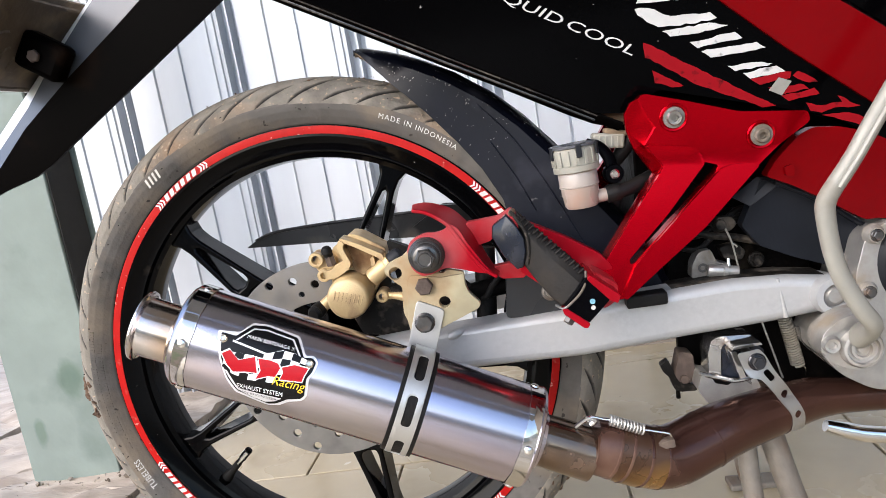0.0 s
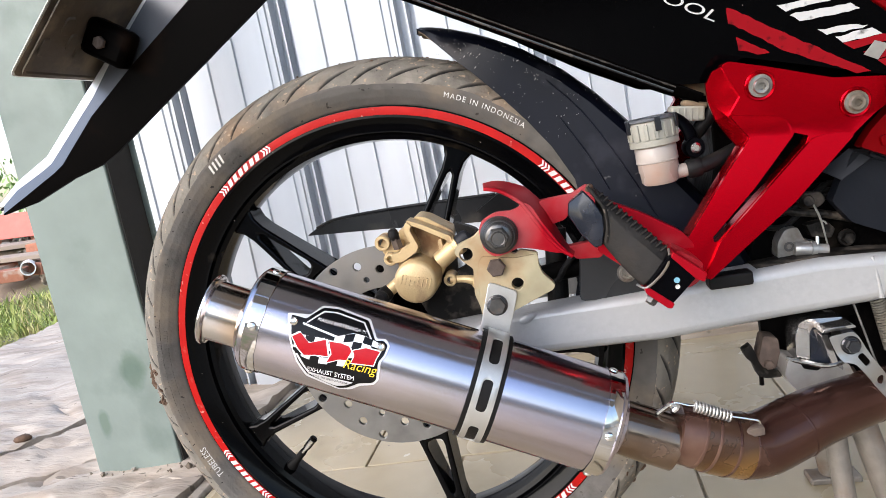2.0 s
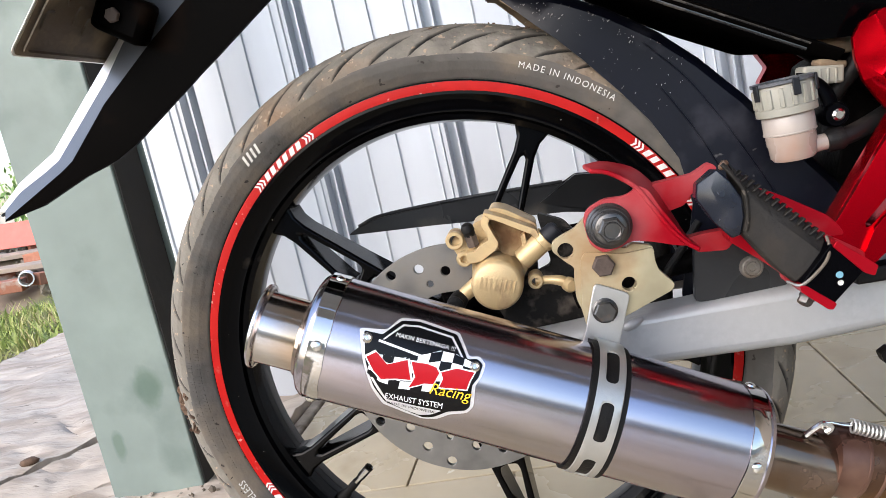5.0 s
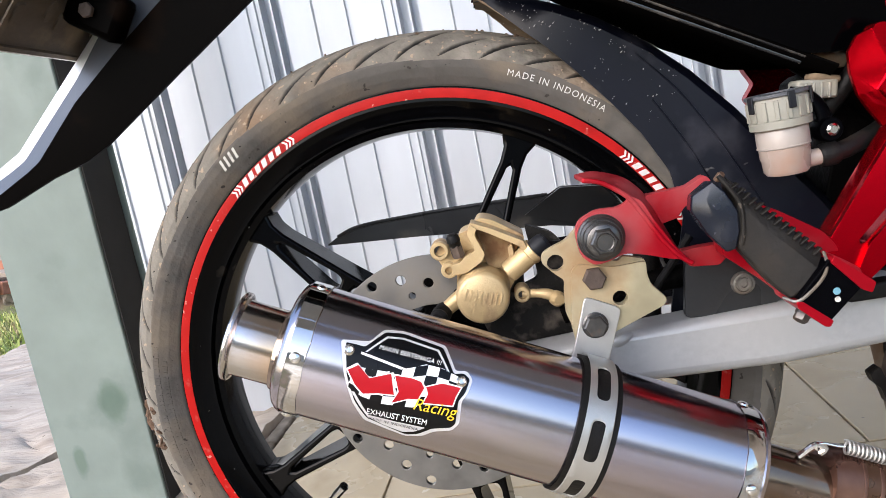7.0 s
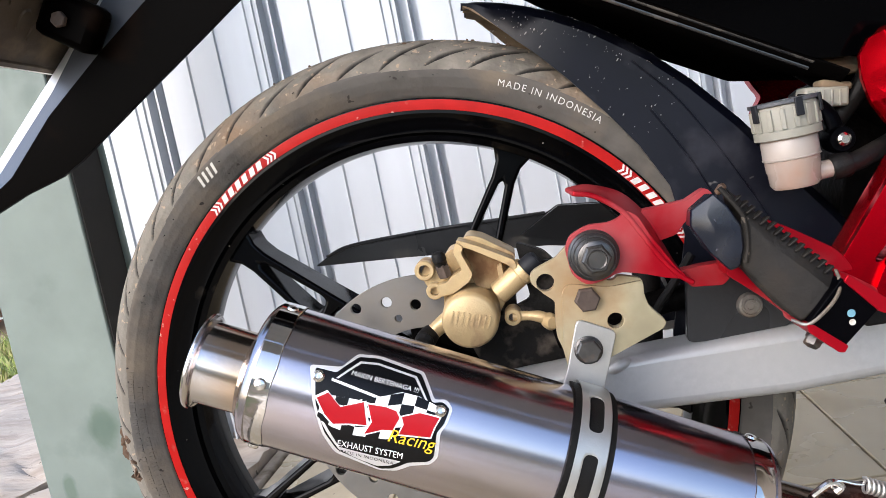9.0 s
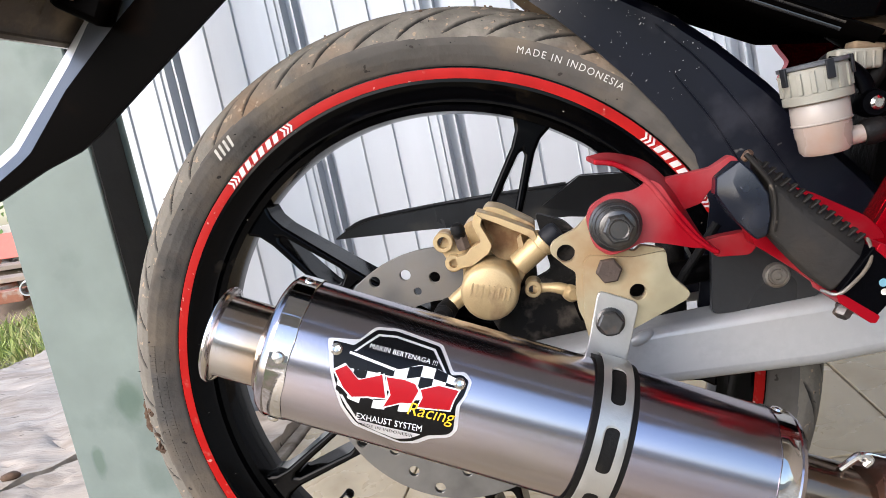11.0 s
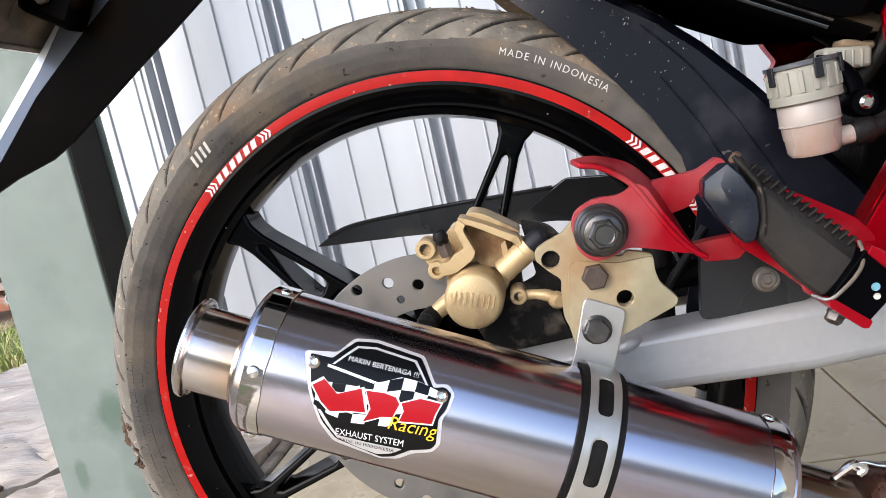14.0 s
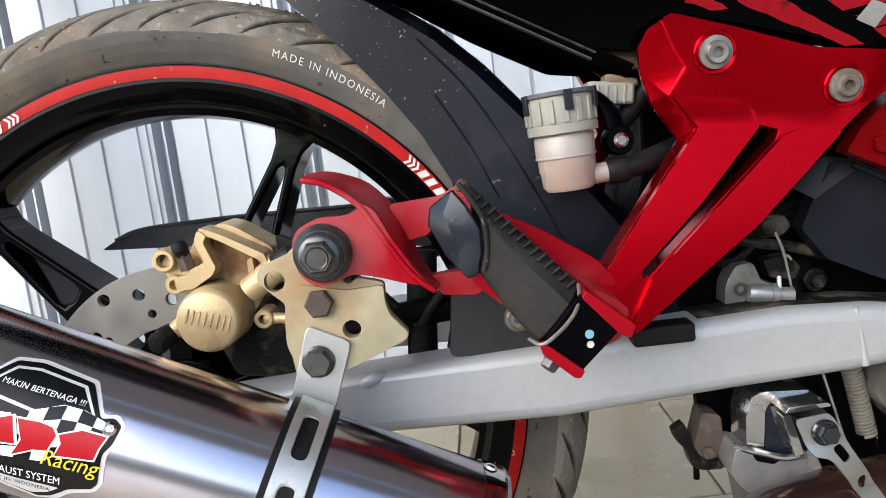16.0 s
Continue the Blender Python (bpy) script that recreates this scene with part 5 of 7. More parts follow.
    part("slide_knob", lathe([(0.0, 0.006), (0.004, 0.0055), (0.0060, 0.002), (0.0058, -0.004), (0.0, -0.005)], (0.0970, -0.098, 0.3680), (0.3, -1, 0), 20), M["gold"], cal)
    part("slide_arm", tube([(0.0270, -0.093, 0.3790, 0.0070), (0.0180, -0.093, 0.3740, 0.0060), (0.0120, -0.093, 0.3700, 0.0056)], 14), M["gold"], cal)
    part("slide_boot", lathe([(0.0, 0.010), (0.0050, 0.0095), (0.0072, 0.006), (0.0062, 0.003), (0.0076, 0.0), (0.0070, -0.008), (0.0, -0.008)], (0.0085, -0.099, 0.3680), (-0.25, -0.9, -0.15), 20), M["black_rubber"], cal, "black rubber slide boot")
    part("pad_shim", plate([(0.0300, 0.4000), (0.0760, 0.3960), (0.0740, 0.3640), (0.0300, 0.3660)], -0.0500, -0.0470), M["bolt"], cal)


build_caliper()


def build_bracket():
    out = [(0.0865, 0.4090), (0.0880, 0.4150), (0.0940, 0.4180), (0.1040, 0.4215), (0.1150, 0.4310), (0.1300, 0.4200), (0.1330, 0.4035), (0.1370, 0.4030), (0.1400, 0.4060), (0.1545, 0.4020), (0.1540, 0.3930), (0.1560, 0.3850), (0.1655, 0.3740), (0.1635, 0.3695), (0.1280, 0.3550), (0.1230, 0.3480), (0.1030, 0.3480), (0.1010, 0.3650),
           (0.0985, 0.3720), (0.0990, 0.3850), (0.1005, 0.3950), (0.0940, 0.4005)]
    br = part("caliper_bracket", plate(rounded(out, 0.0030, 3), -0.1580, -0.1520, [circle(0.0960, 0.4075, 0.0056, 20), circle(0.1350, 0.3785, 0.0050, 20)]), M["zinc"], bike, "yellow zinc plated bracket plate above the muffler", bevel=0.0008)
    front = [(0.1050, 0.4005), (0.1090, 0.4050), (0.1169, 0.4036), (0.1256, 0.4015), (0.1350, 0.4000), (0.1543, 0.4012), (0.1540, 0.3925), (0.1560, 0.3846), (0.1653, 0.3738), (0.1632, 0.3698), (0.1278, 0.3553), (0.1228, 0.3483), (0.1034, 0.3483), (0.1015, 0.3650)]
    part("front_plate", plate(rounded(front, 0.0026, 3), -0.1606, -0.1581, [circle(0.1350, 0.3785, 0.0050, 20)]), M["zinc"], br, "second zinc plated sheet riveted on the first", bevel=0.0007)
    part("bracket_bolt", hex_bolt((0.1195, -0.1608, 0.3945), r=0.0078, h=0.0055), M["rust"], br, "rusty hexagon bolt")
    part("carrier_plate", plate(rounded([(0.0800, 0.4250), (0.1000, 0.4160), (0.1200, 0.3900), (0.1250, 0.3550), (0.1100, 0.3250), (0.0450, 0.3350), (0.0350, 0.3600), (0.0600, 0.3720), (0.0860, 0.3820)], 0.004, 3), -0.0800, -0.0700), M["dusty_grime"], br, bevel=0.002)
    part("spacer", lathe([(0.0, 0.0), (0.009, 0.0), (0.009, 0.055), (0, 0.055)], (0.1195, -0.1520, 0.3945), (0, 1, 0), 20), M["bolt"], br)


build_bracket()


# ---------------------------------------------------------------- frame parts
def build_swing_arm():
    up = [(0.030, 0.332), (0.131, 0.340), (0.254, 0.3486), (0.335, 0.3545), (0.3875, 0.3580), (0.434, 0.3565), (0.468, 0.3520), (0.490, 0.345)]
    lo = [(0.490, 0.320), (0.462, 0.3200), (0.420, 0.3155), (0.353, 0.3110), (0.250, 0.3025), (0.148, 0.3020), (0.000, 0.296)]
    arm = part("swing_arm", plate(up + lo, -0.123, -0.083), M["silver"], bike, "silver painted box-section swing arm", bevel=0.009, smooth=50)
    arm.modifiers["bevel"].segments, arm.modifiers["bevel"].use_clamp_overlap = 5, False
    part("swing_arm_end", plate(rounded([(-0.060, 0.285), (0.050, 0.288), (0.060, 0.330), (-0.050, 0.318)], 0.008, 3), -0.113, -0.088), M["silver"], arm, bevel=0.004)
    part("weld_seam", tube([(0.4250, -0.1205, 0.3550, 0.0014), (0.4275, -0.1225, 0.3360, 0.0015), (0.4300, -0.1215, 0.3200, 0.0024)], 10), M["silver"], arm, "raised weld seam")
    part("pivot_bush", lathe([(0.0105, 0.0), (0.0180, 0.0), (0.0185, 0.008), (0.0165, 0.0125), (0.0110, 0.0125)], (0.4690, -0.121, 0.3370), (0, -1, 0), 32, closed=True), M["silver"], arm, "swing arm pivot bush")
    part("pivot_bolt", lathe([(0.0, 0.011), (0.0060, 0.0105), (0.0105, 0.006), (0.0105, -0.005), (0, -0.005)], (0.4690, -0.121, 0.3370), (0, -1, 0), 20), M["case"], arm)
    top = [(x, z + 0.0012) for x, z in up[3:-1]]
    part("oily_film", shell([[(x, -0.1150, z - 0.0022), (x, -0.1120, z - 0.0009), (x, -0.0850, z - 0.0006)] for x, z in top], 0.0010), M["dusty_grime"], arm, "dark oily dirt on the arm's upper face", smooth=60)
    part("far_arm", plate(rounded(up + lo, 0.008, 2), 0.075, 0.110), M["silver"], arm, bevel=0.004)
    part("stop_block", box(0.3092, -0.1260, 0.3520, 0.0357, 0.016, 0.0115, Matrix.Rotation(radians(-1.5), 4, "Y")), M["black_rubber"], arm, "black rubber buffer block", bevel=0.002)
    part("adjuster_nub", tube([(0.1290, -0.1190, 0.3330, 0.0022), (0.1340, -0.1210, 0.3355, 0.0038), (0.1400, -0.1210, 0.3380, 0.0038), (0.1450, -0.1190, 0.3395, 0.0022)], 14, 5), M["silver"], arm, "weld run on the arm")


build_swing_arm()


def build_footrest_bracket():
    # V-shaped red hanger, with a slot between its two legs
    out = [(0.3180, 0.5295), (0.3130, 0.5260), (0.3200, 0.5120), (0.3270, 0.5010), (0.3170, 0.4870), (0.3310, 0.4680), (0.3060, 0.4370), (0.2870, 0.4120), (0.2760, 0.3980), (0.2620, 0.3800), (0.2520, 0.3700), (0.2680, 0.3640), (0.2800, 0.3605), (0.2890, 0.3610), (0.3170, 0.3820), (0.3590, 0.4130), (0.4040, 0.4550), (0.4250, 0.4720), (0.4520, 0.4900), (0.4480, 0.4870)]
    out = out[:-1] + [(0.4500, 0.4985), (0.4280, 0.4930), (0.3950, 0.5050), (0.3500, 0.5200)]
    out = [p for p in out if p != (0.4280, 0.4930)]
    slot = [(0.3650, 0.4668), (0.3760, 0.4630), (0.3730, 0.4570), (0.2985, 0.3900), (0.2950, 0.3892), (0.2950, 0.3935)]

    def folded(bm):
        """The head leans out with the side cover, the legs lean out towards the footrest."""
        bmesh.ops.bisect_plane(bm, geom=bm.verts[:] + bm.edges[:] + bm.faces[:], plane_co=(0, 0, 0.474), plane_no=(0, 0, 1))
        for v in bm.verts:
            v.co.y -= 0.13 * max(0.0, v.co.z - 0.474) + 0.14 * max(0.0, 0.474 - v.co.z)
        return bm

    br = part("footrest_bracket", folded(plate(rounded(out, 0.003, 2), -0.1350, -0.1220, [rounded(slot, 0.0012, 2)])), M["red"], bike, "candy red V-shaped footrest bracket", bevel=0.0020)
    # slanting side facet along the rear edge
    ridge = [(0.3130, 0.5262), (0.3200, 0.5122), (0.3268, 0.5010), (0.3172, 0.4870), (0.3308, 0.4680), (0.3060, 0.4370), (0.2870, 0.4120), (0.2760, 0.3980)]
    rim = [(0.3085, 0.5235), (0.3030, 0.5140), (0.3040, 0.5000), (0.3090, 0.4850), (0.3235, 0.4620), (0.3025, 0.4350), (0.2840, 0.4110), (0.2735, 0.3975)]
    rows = [[(a, -0.1362, b), (a + (c - a) * 0.12, -0.1352, b + (d - b) * 0.12), (c, -0.1265, d), (c, -0.1230, d), (a + 0.006, -0.1232, b)] for (a, b), (c, d) in zip(ridge, rim)]
    bm = bmesh.new()
    vs = [[bm.verts.new(p) for p in r] for r in rows]
    for a, b in zip(vs, vs[1:]):
        for i in range(5):
            bm.faces.new((a[i], a[(i + 1) % 5], b[(i + 1) % 5], b[i]))
    bm.faces.new(vs[0])
    bm.faces.new(vs[-1])
    for v in bm.verts:
        v.co.y += 0.0010
    part("side_facet", folded(bm), M["red"], br, bevel=0.0012, smooth=25)

    def raised(low, inset, y):
        """A raised leg whose top slopes back to the plate on all sides."""
        bm = flat([low], lambda a, b: Vector((a, -0.1347, b)))
        bmesh.ops.inset_region(bm, faces=bm.faces[:], thickness=inset, use_boundary=True, use_even_offset=True)
        edge = {v for e in bm.edges if len(e.link_faces) == 1 for v in e.verts}
        for v in bm.verts:
            if v not in edge:
                v.co.y = y
        return bm

    part("leg_facet", folded(raised(rounded([(0.3170, 0.4870), (0.3530, 0.4815), (0.3610, 0.4765), (0.3640, 0.4660), (0.3300, 0.4285), (0.2935, 0.3940), (0.2800, 0.3800), (0.2690, 0.3890), (0.2870, 0.4120), (0.3060, 0.4370), (0.3310, 0.4680)], 0.002, 2), 0.0060, -0.1400)), M["red"], br, "raised front leg of the bracket", smooth=20, bevel=0.0010)
    part("leg_facet", folded(raised(rounded([(0.3765, 0.4600), (0.3860, 0.4625), (0.4030, 0.4620), (0.4080, 0.4590), (0.3590, 0.4135), (0.3170, 0.3825), (0.2880, 0.3605), (0.2850, 0.3640), (0.2985, 0.3890)], 0.002, 2), 0.0050, -0.1395)), M["red"], br, "raised rear leg of the bracket", smooth=20, bevel=0.0010)
    for x, z in ((0.3415, 0.5070), (0.4120, 0.4835)):
        part("recess_ring", lathe([(0.0088, 0.0), (0.0118, 0.0), (0.0118, 0.0006), (0.0110, 0.0012), (0.0088, 0.0004)], (x, -0.1355 - 0.13 * (z - 0.474), z), (0, -1, -0.12), 32, closed=True), M["red"], br)
        part("socket_bolt", lathe([(0.0, 0.0008), (0.0028, 0.0008), (0.0030, 0.0040), (0.0054, 0.0044), (0.0062, 0.0034), (0.0064, 0.0016), (0.0088, 0.0012), (0.0090, -0.001), (0, -0.0015)], (x, -0.1366 - 0.13 * (z - 0.474), z), (0, -1, -0.12), 28), M["alloy"], br, "bare metal socket bolt and washer")
    part("far_bracket", plate(rounded(out, 0.003, 2), 0.1230, 0.1360), M["red"], br, "matching red bracket on the far side", bevel=0.0015)
    # rear arm: a lobe round the pivot, a curved heel guard flange and bars to the hinge
    arm = part("footrest_arm", plate(rounded([(0.1100, 0.4280), (0.1135, 0.4355), (0.1250, 0.4405), (0.1380, 0.4400), (0.1440, 0.4420), (0.1480, 0.4460), (0.1545, 0.4420), (0.1605, 0.4290), (0.1725, 0.4090), (0.1800, 0.4000), (0.1680, 0.4020), (0.1540, 0.4068), (0.1400, 0.4100), (0.1300, 0.4060), (0.1200, 0.4045), (0.1120, 0.4120)], 0.0040, 3), -0.1700, -0.1640), M["red_dusty"], bike,
               "candy red footrest arm over the brake caliper", bevel=0.0016)
    # curved heel guard: a flange that runs back from the arm's upper edge
    front = [(0.1190, 0.4620), (0.1300, 0.4590), (0.1400, 0.4525), (0.1485, 0.4445), (0.1555, 0.4330), (0.1620, 0.4215), (0.1690, 0.4110), (0.1760, 0.4035), (0.1830, 0.3985)]
    back = [(0.1165, 0.4625), (0.1280, 0.4632), (0.1400, 0.4600), (0.1510, 0.4545), (0.1600, 0.4450), (0.1655, 0.4360), (0.1715, 0.4210), (0.1790, 0.4040), (0.1850, 0.3960)]
    so, si = curve_through([(x, -0.1715, z, 0) for x, z in front], 4), curve_through([(x, -0.1420, z, 0) for x, z in back], 4)
    rows = []
    for p, q in zip(so, si):
        p, q = Vector(p[:3]), Vector(q[:3])
        rows.append([q, q.lerp(p, 0.35), q.lerp(p, 0.75), p])
    part("heel_guard", shell(rows, 0.0032), M["red_dusty"], arm, "curved red heel guard flange", bevel=0.0010, smooth=50)
    part("arm_bar", plate(rounded([(0.1600, 0.4420), (0.1880, 0.4440), (0.2000, 0.4500), (0.2040, 0.4460), (0.1990, 0.4340), (0.1860, 0.4315), (0.1800, 0.4240), (0.1670, 0.4210)], 0.002, 2), -0.1480, -0.1380), M["red_dusty"], arm, bevel=0.0015)
    part("arm_bar", plate(rounded([(0.1770, 0.4010), (0.1910, 0.4025), (0.2040, 0.4030), (0.2110, 0.3950), (0.2045, 0.3885), (0.1850, 0.3900)], 0.002, 2), -0.1480, -0.1380), M["red_dusty"], arm, bevel=0.0015)
    part("inner_arm", plate(rounded([(0.1960, 0.4450), (0.2137, 0.4357), (0.2431, 0.4203), (0.2703, 0.4025), (0.2790, 0.3907), (0.2800, 0.3740), (0.2600, 0.3720), (0.2119, 0.4166), (0.1960, 0.4282)], 0.004, 2), -0.152, -0.138), M["red_dusty"], arm, bevel=0.002)
    part("lower_rail", plate(rounded([(0.2000, 0.4095), (0.2090, 0.4030), (0.2275, 0.3835), (0.2440, 0.3650), (0.2415, 0.3625), (0.2245, 0.3792), (0.2020, 0.3985)], 0.001, 2), -0.1680, -0.1500), M["red_dusty"], arm, "thin red lower rail behind the pad", bevel=0.001)
    # big pivot bolt with washers
    for r, d, mt in ((0.0152, 0.0, "bolt"), (0.0140, 0.0045, "washer"), (0.0120, 0.0080, "washer")):
        part("washer", lathe([(0.0, 0.0), (r, 0.0), (r, 0.0030), (r - 0.0014, 0.0046), (0, 0.0046)], (0.1260, -0.1700 - d, 0.4225), (0, -1, 0), 36), M[mt], arm)
    part("pivot_nut", hex_bolt((0.1260, -0.1832, 0.4225), r=0.0088, h=0.0070, flange=0.0104), M["bolt"], arm, "large dull steel nut")
    part("nut_dimple", lathe([(0.0, 0.0002), (0.0048, 0.0002), (0.0056, 0.0008), (0.0060, 0.0), (0, -0.0005)], (0.1260, -0.1902, 0.4225), (0, -1, 0), 20), M["bolt"], arm)


build_footrest_bracket()


def build_footrest():
    # folded passenger footrest: a rubber pad with a lower face and a face that slopes back to the ribs
    rows = []
    for bot, ridge, top, y in (((0.2050, 0.4070), (0.2090, 0.4350), (0.2030, 0.4515), -0.1880), ((0.2140, 0.3930), (0.2220, 0.4160), (0.2220, 0.4300), -0.1923), ((0.2220, 0.3820), (0.2350, 0.4030), (0.2380, 0.4140), -0.1966), ((0.2300, 0.3735), (0.2480, 0.3885), (0.2520, 0.3980), -0.2010)):
        rows.append([(bot[0], y + 0.016, bot[1]), (bot[0], y + 0.0015, bot[1]), (bot[0] * 0.8 + ridge[0] * 0.2, y, bot[1] * 0.8 + ridge[1] * 0.2), (ridge[0], y, ridge[1]), (top[0], y + 0.0070, top[1]), (top[0], y + 0.018, top[1])])
    bm = bmesh.new()
    vs = [[bm.verts.new(p) for p in r] for r in rows]
    for p, q in zip(vs, vs[1:]):
        for i in range(6):
            bm.faces.new((p[i], p[(i + 1) % 6], q[(i + 1) % 6], q[i]))
    bm.faces.new(vs[0])
    bm.faces.new(list(reversed(vs[-1])))
    pad = part("passenger_footrest", bm, M["pad"], bike, "folded passenger footrest with a ribbed black rubber pad", bevel=0.0016, smooth=25)
    a, b = Vector((0.2065, -0.1830, 0.4470)), Vector((0.2505, -0.1955, 0.3995))
    ang = math.atan2(-(b.z - a.z), b.x - a.x)
    for k in range(14):
        p = a.lerp(b, (k + 0.4) / 14)
        part("pad_rib", box(p.x - 0.0008, p.y, p.z - 0.0012, 0.0014, 0.0060, 0.0062, Matrix.Rotation(ang + 0.15, 4, "Y")), M["pad"], pad, bevel=0.0005)
    part("pad_edge", tube([(0.1985, -0.1845, 0.4525, 0.0017), (0.2045, -0.1875, 0.4425, 0.0015), (0.2090, -0.1890, 0.4330, 0.0014), (0.2092, -0.1890, 0.4190, 0.0014), (0.2070, -0.1890, 0.4090, 0.0016)], 8), M["pad"], pad, "raised worn edge of the pad")
    part("pad_tip", lathe([(0.0, 0.0024), (0.0018, 0.0020), (0.0027, 0.0), (0.0020, -0.004), (0, -0.005)], (0.2000, -0.1835, 0.4520), (0.5, -0.6, 0.6), 12), M["rusty_rubber"], pad)
    # end cap: two faces that meet in a blunt ridge
    cap = bmesh.new()
    front = [(0.1950, 0.4500), (0.2010, 0.4420), (0.2068, 0.4300), (0.2070, 0.4180), (0.2045, 0.4065), (0.1990, 0.4048), (0.1890, 0.4170), (0.1812, 0.4325), (0.1826, 0.4415)]
    fy = [-0.1850, -0.1885, -0.1900, -0.1900, -0.1880, -0.1870, -0.1860, -0.1800, -0.1790]
    fv = [cap.verts.new((x, y, z)) for (x, z), y in zip(front, fy)]
    bv = [cap.verts.new((0.196 + (x - 0.196) * 0.94, -0.1660, 0.428 + (z - 0.428) * 0.94)) for x, z in front]
    mid = [cap.verts.new((0.1895, -0.1868, 0.4385)), cap.verts.new((0.1960, -0.1900, 0.4180))]
    for i, j, k in ((8, 0, 9), (0, 1, 9), (1, 2, 9), (2, 10, 9), (2, 3, 10), (3, 4, 10), (4, 5, 10), (5, 6, 10), (6, 7, 10), (7, 9, 10), (7, 8, 9)):
        al = fv + mid
        cap.faces.new((al[i], al[j], al[k]))
    for i in range(9):
        j = (i + 1) % 9
        cap.faces.new((fv[i], bv[i], bv[j], fv[j]))
    cap.faces.new(bv)
    part("end_cap", cap, M["cap_black"], pad, "shiny dark blue-black plastic end cap", bevel=0.0012, smooth=25)
    part("hinge_block", plate(rounded([(0.2507, 0.3970), (0.2675, 0.3773), (0.2486, 0.3592), (0.2314, 0.3749)], 0.0015, 2), -0.2060, -0.1880), M["black"], pad, "black hinge block", bevel=0.0012)
    part("clevis", plate(rounded([(0.2528, 0.3988), (0.2752, 0.3800), (0.2727, 0.3739), (0.2670, 0.3767), (0.2505, 0.3953)], 0.001, 2), -0.2080, -0.1600), M["red_dusty"], pad, "red painted clevis cheek", bevel=0.001)
    part("clevis", plate(rounded([(0.2298, 0.3740), (0.2335, 0.3737), (0.2502, 0.3598), (0.2480, 0.3563), (0.2450, 0.3568), (0.2304, 0.3700)], 0.001, 2), -0.2075, -0.1700), M["red_dusty"], pad, "red painted clevis cheek", bevel=0.001)
    part("hinge_pin", hex_bolt((0.2365, -0.1985, 0.3640), (-0.55, -0.3, -0.62), r=0.0046, h=0.0055, flange=0.0050), M["bolt"], pad, "steel hinge pin head")
    part("wire_clip", tube([(0.2255, -0.1980, 0.3752, 0.0010), (0.2310, -0.2062, 0.3742, 0.0010), (0.2400, -0.2072, 0.3805, 0.0010), (0.2472, -0.2068, 0.3885, 0.0010), (0.2502, -0.2030, 0.3950, 0.0010), (0.2512, -0.1970, 0.3995, 0.0010)], 8), M["alloy"], pad, "bent steel wire clip")
    part("paint_dot", lathe([(0.0, 0.0004), (0.0021, 0.0003), (0.0022, 0.0), (0, 0)], (0.2534, -0.2062, 0.3772), (0, -1, 0), 20), mat("pale_blue_paint", (0.16, 0.36, 0.46), 0.5, bump=0.0), pad, "pale blue paint dot")
    part("paint_dot", lathe([(0.0, 0.0004), (0.0017, 0.0003), (0.0018, 0.0), (0, 0)], (0.2536, -0.2062, 0.3722), (0, -1, 0), 14), M["white_worn"], pad, "worn white paint mark")
    # cast boss behind the hinge
    part("hinge_boss", plate(rounded([(0.2520, 0.3760), (0.2590, 0.3960), (0.2780, 0.3830), (0.2740, 0.3690), (0.2640, 0.3640)], 0.004, 3), -0.186, -0.136), M["red_dusty"], pad, bevel=0.003)


build_footrest()


